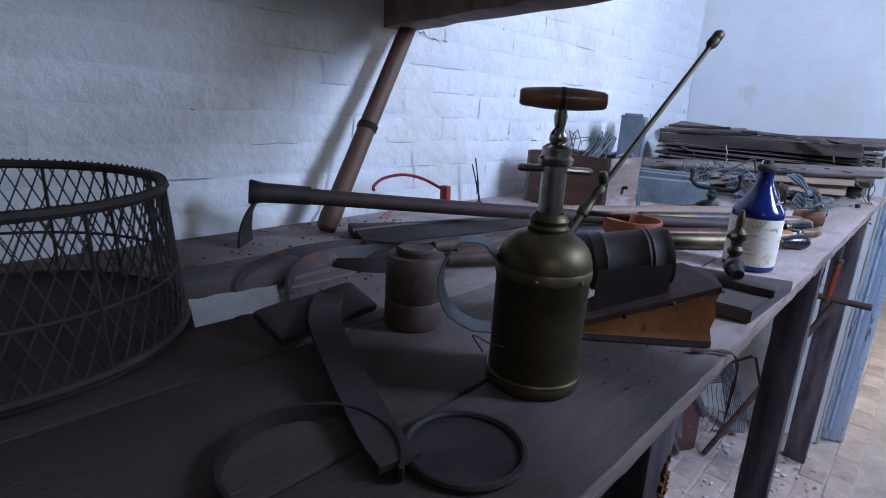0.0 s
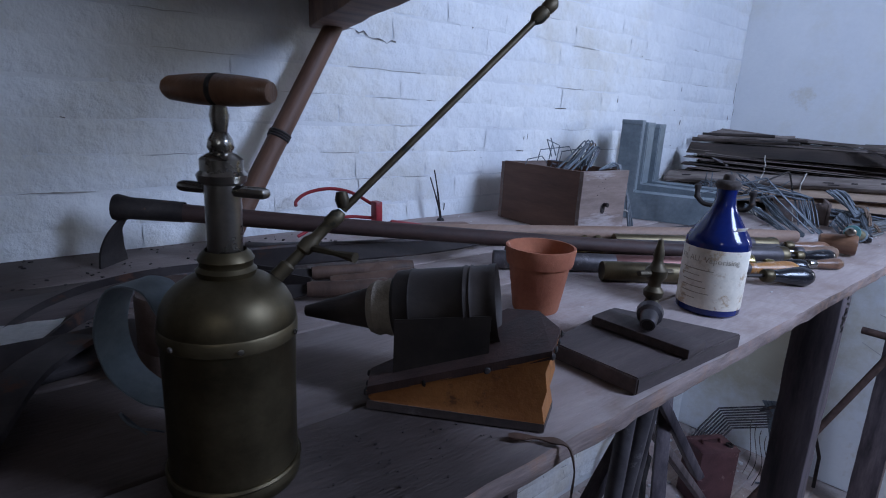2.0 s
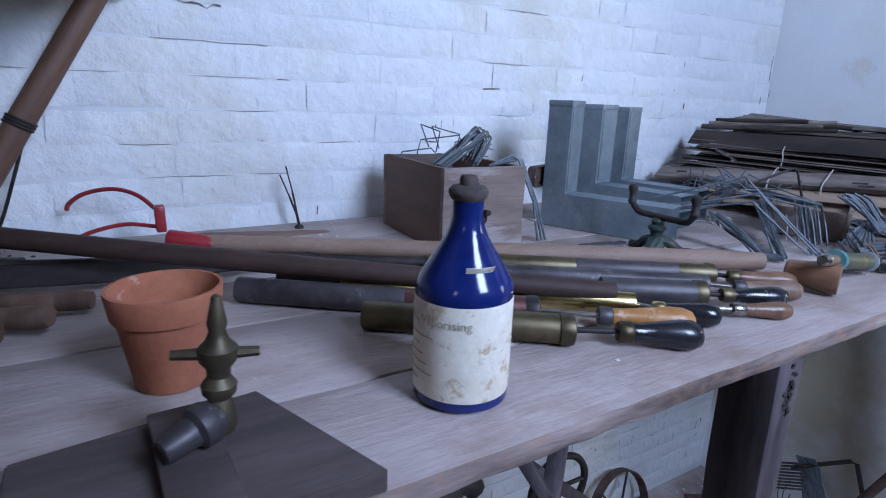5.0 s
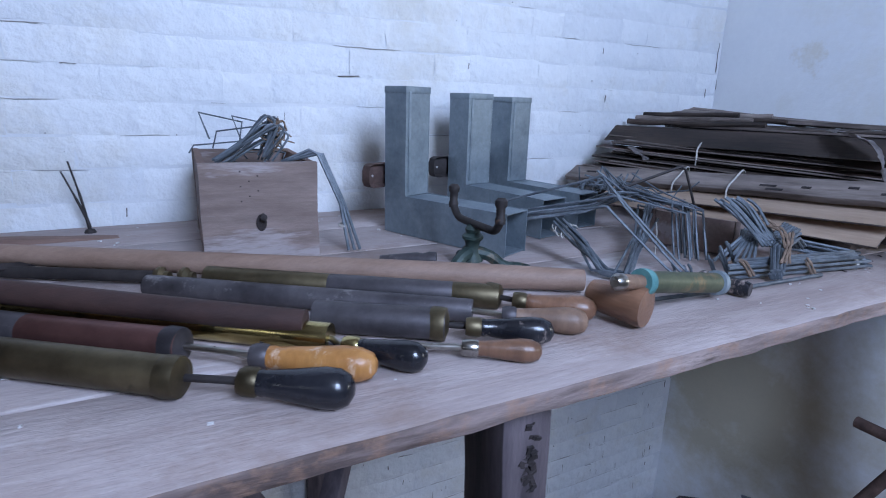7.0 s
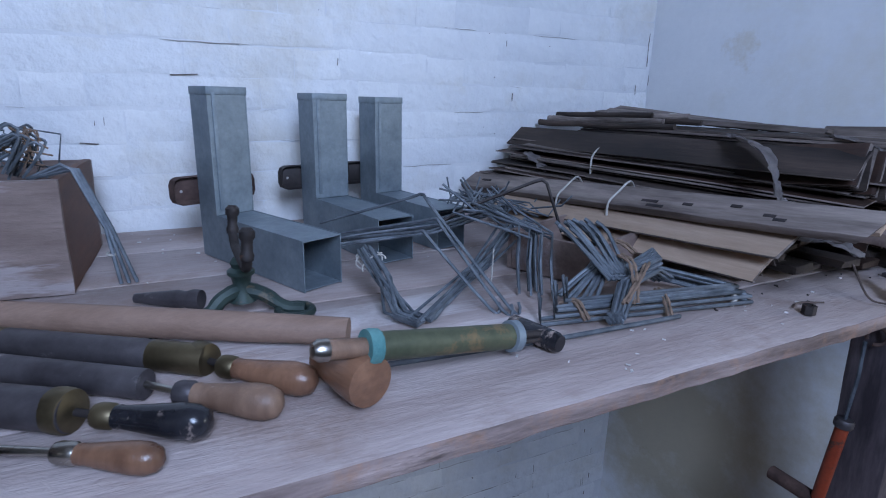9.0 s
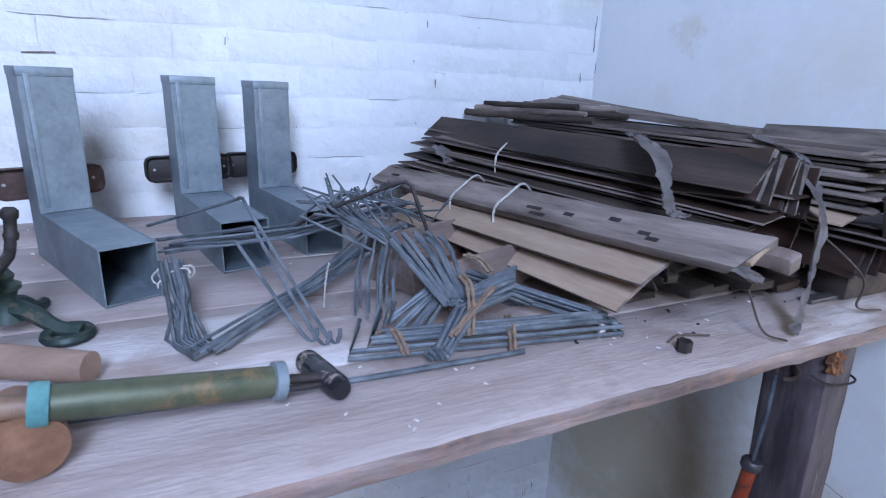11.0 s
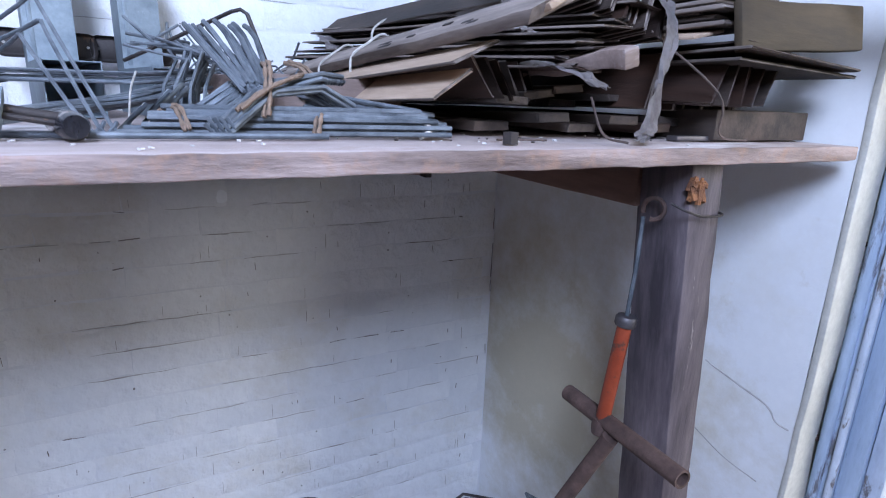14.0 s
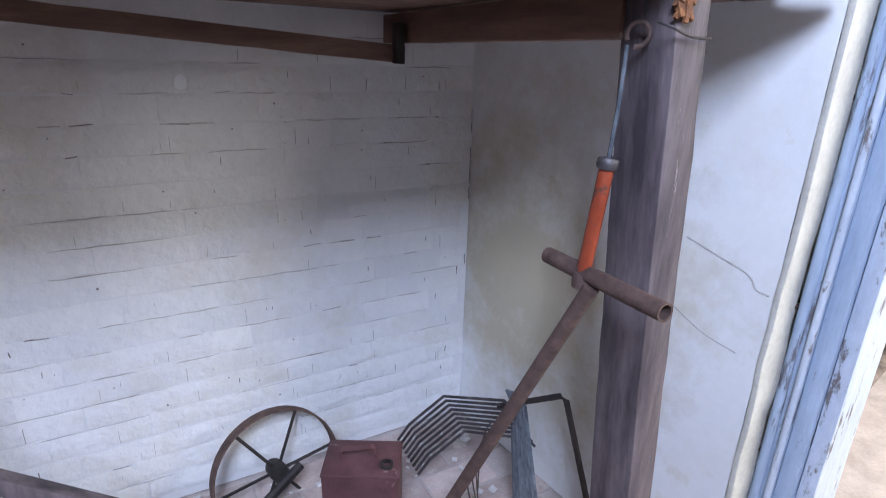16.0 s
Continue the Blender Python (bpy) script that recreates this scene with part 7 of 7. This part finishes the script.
for k in range(16):
    a = 2 * math.pi * k / 16
    own = bmesh.new()
    for r0_, r1_ in ((0.30, 0.25),):
        vs_ = []
        for z, r_ in ((0.0, 0.235), (0.17, 0.26), (0.36, 0.28)):
            for da in (-0.19, 0.19):
                vs_.append([own.verts.new((rr * math.cos(a + da), rr * math.sin(a + da), z)) for rr in (r_, r_ - 0.02)])
        for lo, hi in ((0, 2), (2, 4)):
            p, q_, s_, t_ = vs_[lo], vs_[lo + 1], vs_[hi + 1], vs_[hi]
            own.faces.new((p[0], q_[0], s_[0], t_[0]))
            own.faces.new((t_[1], s_[1], q_[1], p[1]))
            own.faces.new((p[1], p[0], t_[0], t_[1]))
            own.faces.new((q_[0], q_[1], s_[1], s_[0]))
        own.faces.new((vs_[4][0], vs_[5][0], vs_[5][1], vs_[4][1]))
        own.faces.new((vs_[0][1], vs_[1][1], vs_[1][0], vs_[0][0]))
    part("stave", own, "slatgrey", tub, smooth=False)
for z, r_ in ((0.06, 0.246), (0.27, 0.274)):
    part("hoop", tube(arc((0, 0, z), r_, 0, 2 * math.pi * 31 / 32, 32, (1, 0, 0), (0, 1, 0)), 0.008, 6, closed=True), "iron", tub)
stick = thing("leaning_stick", "grey stick leaning on the tub", "stick", Matrix.Identity(4))
part("stick", tube([(4.50, 0.28, FZ + 0.02), (4.95, 0.24, 0.42)], 0.02, 10), "slatgrey", stick)

# ---- pieces of walls and floors ----
def brick_mesh(name, w, h, d, seed, material):
    """A rounded, thickly limewashed brick face, set proud of the joints."""
    own = bmesh.new()
    q_ = random.Random(seed)
    nx_, nz_ = 4, 3
    e = 0.013
    xs = [-w / 2, -w / 2 + e, 0 + q_.uniform(-0.01, 0.01), w / 2 - e, w / 2]
    zs = [-h / 2, -h / 2 + e, h / 2 - e, h / 2]
    g = []
    for j, z in enumerate(zs):
        row = []
        for i, x in enumerate(xs):
            side, bed = i in (0, 4), j in (0, 3)
            y = 0.0 if bed else (-d * q_.choice((0.35, 0.9, 1.0)) if side else -d * q_.uniform(0.3, 1.7))
            row.append(own.verts.new((x + (q_.uniform(-0.003, 0.003) if side else 0), y, z + (q_.uniform(-0.0025, 0.0025) if bed else 0))))
        g.append(row)
    for j in range(3):
        for i in range(4):
            own.faces.new((g[j][i], g[j][i + 1], g[j + 1][i + 1], g[j + 1][i]))
    me = bpy.data.meshes.new(name)
    own.to_mesh(me)
    own.free()
    me.polygons.foreach_set("use_smooth", [True] * len(me.polygons))
    me.materials.append(M[material])
    return me


CH, SW, HW, GAP = 0.061, 0.200, 0.096, 0.0025
stretchers = [brick_mesh("brick", SW - 0.001, CH - GAP, 0.0022, 300 + k, "limewash") for k in range(7)]
headers = [brick_mesh("brick", HW - 0.001, CH - GAP, 0.0022, 340 + k, "limewash") for k in range(5)]
q = random.Random(77)
rest = bmesh.new()
count = 0
for c in range(-1, 45):
    z = 0.823 + CH * (c - 13) - CH / 2
    if z < FZ or z > 2.7:
        continue
    x = -1.3 + (c % 2) * (SW + HW) / 2 + q.uniform(-0.02, 0.02)
    k = 0
    while x < 3.10:
        w = SW if (k % 2 == 0 or c % 4 == 1) else HW
        xc = x + w / 2
        if xc > 3.08:
            w = 3.15 - x
            if w < 0.05:
                break
            xc = x + w / 2
        sh = w / (SW if w > 0.15 else HW)
        me = q.choice(stretchers if w > 0.15 else headers)
        m = Matrix.Translation((xc, WY + 0.0035 + q.uniform(-0.0006, 0.0006), z + q.uniform(-0.003, 0.003))) @ Matrix.Rotation(q.uniform(-0.012, 0.012), 4, "Y") @ Matrix.Diagonal((sh if 0.5 < sh < 1.5 else 1, 1, 1, 1))
        near = 0.9 < xc and ((0.25 < z < 1.06 and xc > 1.9) or (1.145 < z < 1.62 and xc > 1.0))
        if near and count < 300:
            shared("brick", me, wall_north, m)
            count += 1
        else:
            n0 = len(rest.verts)
            rest.from_mesh(me)
            rest.verts.ensure_lookup_table()
            bmesh.ops.transform(rest, matrix=m, verts=rest.verts[n0:])
        x += w
        k += 1
tagged(part("wall_bricks", rest, "limewash", wall_north), kind="stuff")

# worn brick pavers of the floor
pav = bpy.data.meshes.new("paver")
own = block((0.196, 0.096, 0.03), (0, 0, 0), 0.006)
own.to_mesh(pav)
own.free()
pav.materials.append(M["paver"])
floor_ob = bpy.data.objects["floor"]
for i in range(-4, 22):
    for j in range(0, 10):
        x, y = 1.5 + 0.2 * i + 0.1 * (j % 2), -0.12 + 0.1 * j
        if y > WY - 0.05 or (x > 3.10 and y > -0.02) or x > 4.9:
            continue
        shared("paver", pav, floor_ob, Matrix.Translation((x, y, FZ - 0.017 + q.uniform(-0.003, 0.002))) @ Matrix.Rotation(q.uniform(-0.02, 0.02), 4, "X") @ Matrix.Rotation(q.uniform(-0.015, 0.015), 4, "Z"))

# small open joints, chips and spots in the limewash, joint shadow painted in as dark tubes
q = random.Random(19)
bm = bmesh.new()
for k in range(150):
    x, z = q.uniform(0.6, 3.12), 0.823 + CH * q.randint(-12, 14) - (CH / 2 if q.random() < 0.55 else 0)
    if 1.09 < z < 1.15:
        continue
    if z > 1.15 and q.random() < 0.72:
        continue
    pts = [(x, WY + 0.0002, z + 0.018 * q.uniform(0.3, 1)), (x + q.uniform(-0.002, 0.002), WY + 0.0002, z)] if abs((z - 0.823) / CH % 1 - 0.5) < 0.2 else \
          [(x, WY + 0.0002, z), (x + q.uniform(0.004, 0.05), WY + 0.0002, z + q.uniform(-0.003, 0.003))]
    tube(pts, q.uniform(0.0005, 0.0013), 4, bm)
tagged(part("wall_chips", bm, "chip", wall_north), kind="stuff")

# hairline gaps along the courses, with the joints' shadow lines painted in as dark tubes
bm = bmesh.new()
for k in range(150):
    low = k < 100
    x = q.uniform(1.9, 3.0) if low else q.uniform(0.6, 3.0)
    z = 0.823 + CH * (q.randint(-13, 4) if low else q.randint(6, 14)) - 0.0005
    if 1.09 < z < 1.15:
        continue
    n = q.randint(2, 6)
    step = q.uniform(0.018, 0.034)
    pts = [(x + step * j, WY + 0.0012, z + q.uniform(-0.0014, 0.0014)) for j in range(n) if x + step * j < 3.13]
    if len(pts) > 1:
        r = q.uniform(0.0006, 0.0011) if low else q.uniform(0.0004, 0.0008)
        tube(pts, [r * 0.4] + [r] * (len(pts) - 2) + [r * 0.3], 4, bm)
for k in range(60):
    x, c = q.uniform(2.0, 3.12), q.randint(-13, 3)
    z = 0.823 + CH * c
    tube([(x, WY + 0.0006, z + 0.006), (x + q.uniform(-0.001, 0.001), WY + 0.0006, z + q.uniform(0.02, 0.045))], q.uniform(0.0005, 0.0010), 4, bm)
tagged(part("joint_gaps", bm, "hairline", wall_north), kind="stuff")
# a jagged crack under the beam and open breaks down the corner of the walls
bm = bmesh.new()
tube([(1.216 + 0.012 * j, WY - 0.0002, 1.560 + 0.008 * math.sin(j * 0.5) + 0.004 * q.uniform(-1, 1)) for j in range(13)], [0.0010 + 0.0007 * math.sin(j * 1.7) for j in range(13)], 4, bm)
for x, z0, z1 in ((3.136, 1.50, 1.585), (3.148, 1.45, 1.478), (3.104, 1.425, 1.45), (3.149, 0.84, 0.90), (3.149, 0.70, 0.80), (3.149, 0.655, 0.69), (3.120, 0.43, 0.455), (3.145, 0.46, 0.49), (2.70, 1.40, 1.418)):
    n = max(3, int((z1 - z0) / 0.012))
    tube([(x + q.uniform(-0.0015, 0.0015), WY - 0.0004, z0 + (z1 - z0) * j / (n - 1)) for j in range(n)], [q.uniform(0.0005, 0.0015) for j in range(n)], 4, bm)
tagged(part("wall_cracks", bm, "chip", wall_north), kind="stuff")
# thin raised disc, whiter than the wash around it
dab = bmesh.new()
bmesh.ops.create_circle(dab, cap_ends=True, segments=14, radius=0.014)
for v in dab.verts:
    v.co.x *= 0.85
    v.co += noise.noise_vector(v.co * 90) * 0.004
dab.transform(Matrix.Translation((2.443, WY - 0.002, 0.967)) @ Matrix.Rotation(radians(90), 4, "X"))
bmesh.ops.solidify(dab, geom=dab.faces[:], thickness=0.002)
part("lime_dab", dab, "bright_white", wall_north, "small bright white patch")

# pits and dark specks in the wash of both walls
bm = bmesh.new()
for k in range(70):
    low = k < 52
    x, z = q.uniform(1.9, 3.1) if low else q.uniform(0.9, 3.1), q.uniform(0.02, 1.06) if low else q.uniform(1.2, 1.75)
    r = q.uniform(0.0009, 0.0026) * (1.0 if low else 0.6)
    tube([(x, WY + 0.0018, z), (x + q.uniform(-0.6, 0.6) * r, WY - 0.0004, z + q.uniform(-0.6, 0.6) * r)], [r, r * 0.7], 6, bm)
tagged(part("wall_specks", bm, "chip", wall_north), kind="stuff")
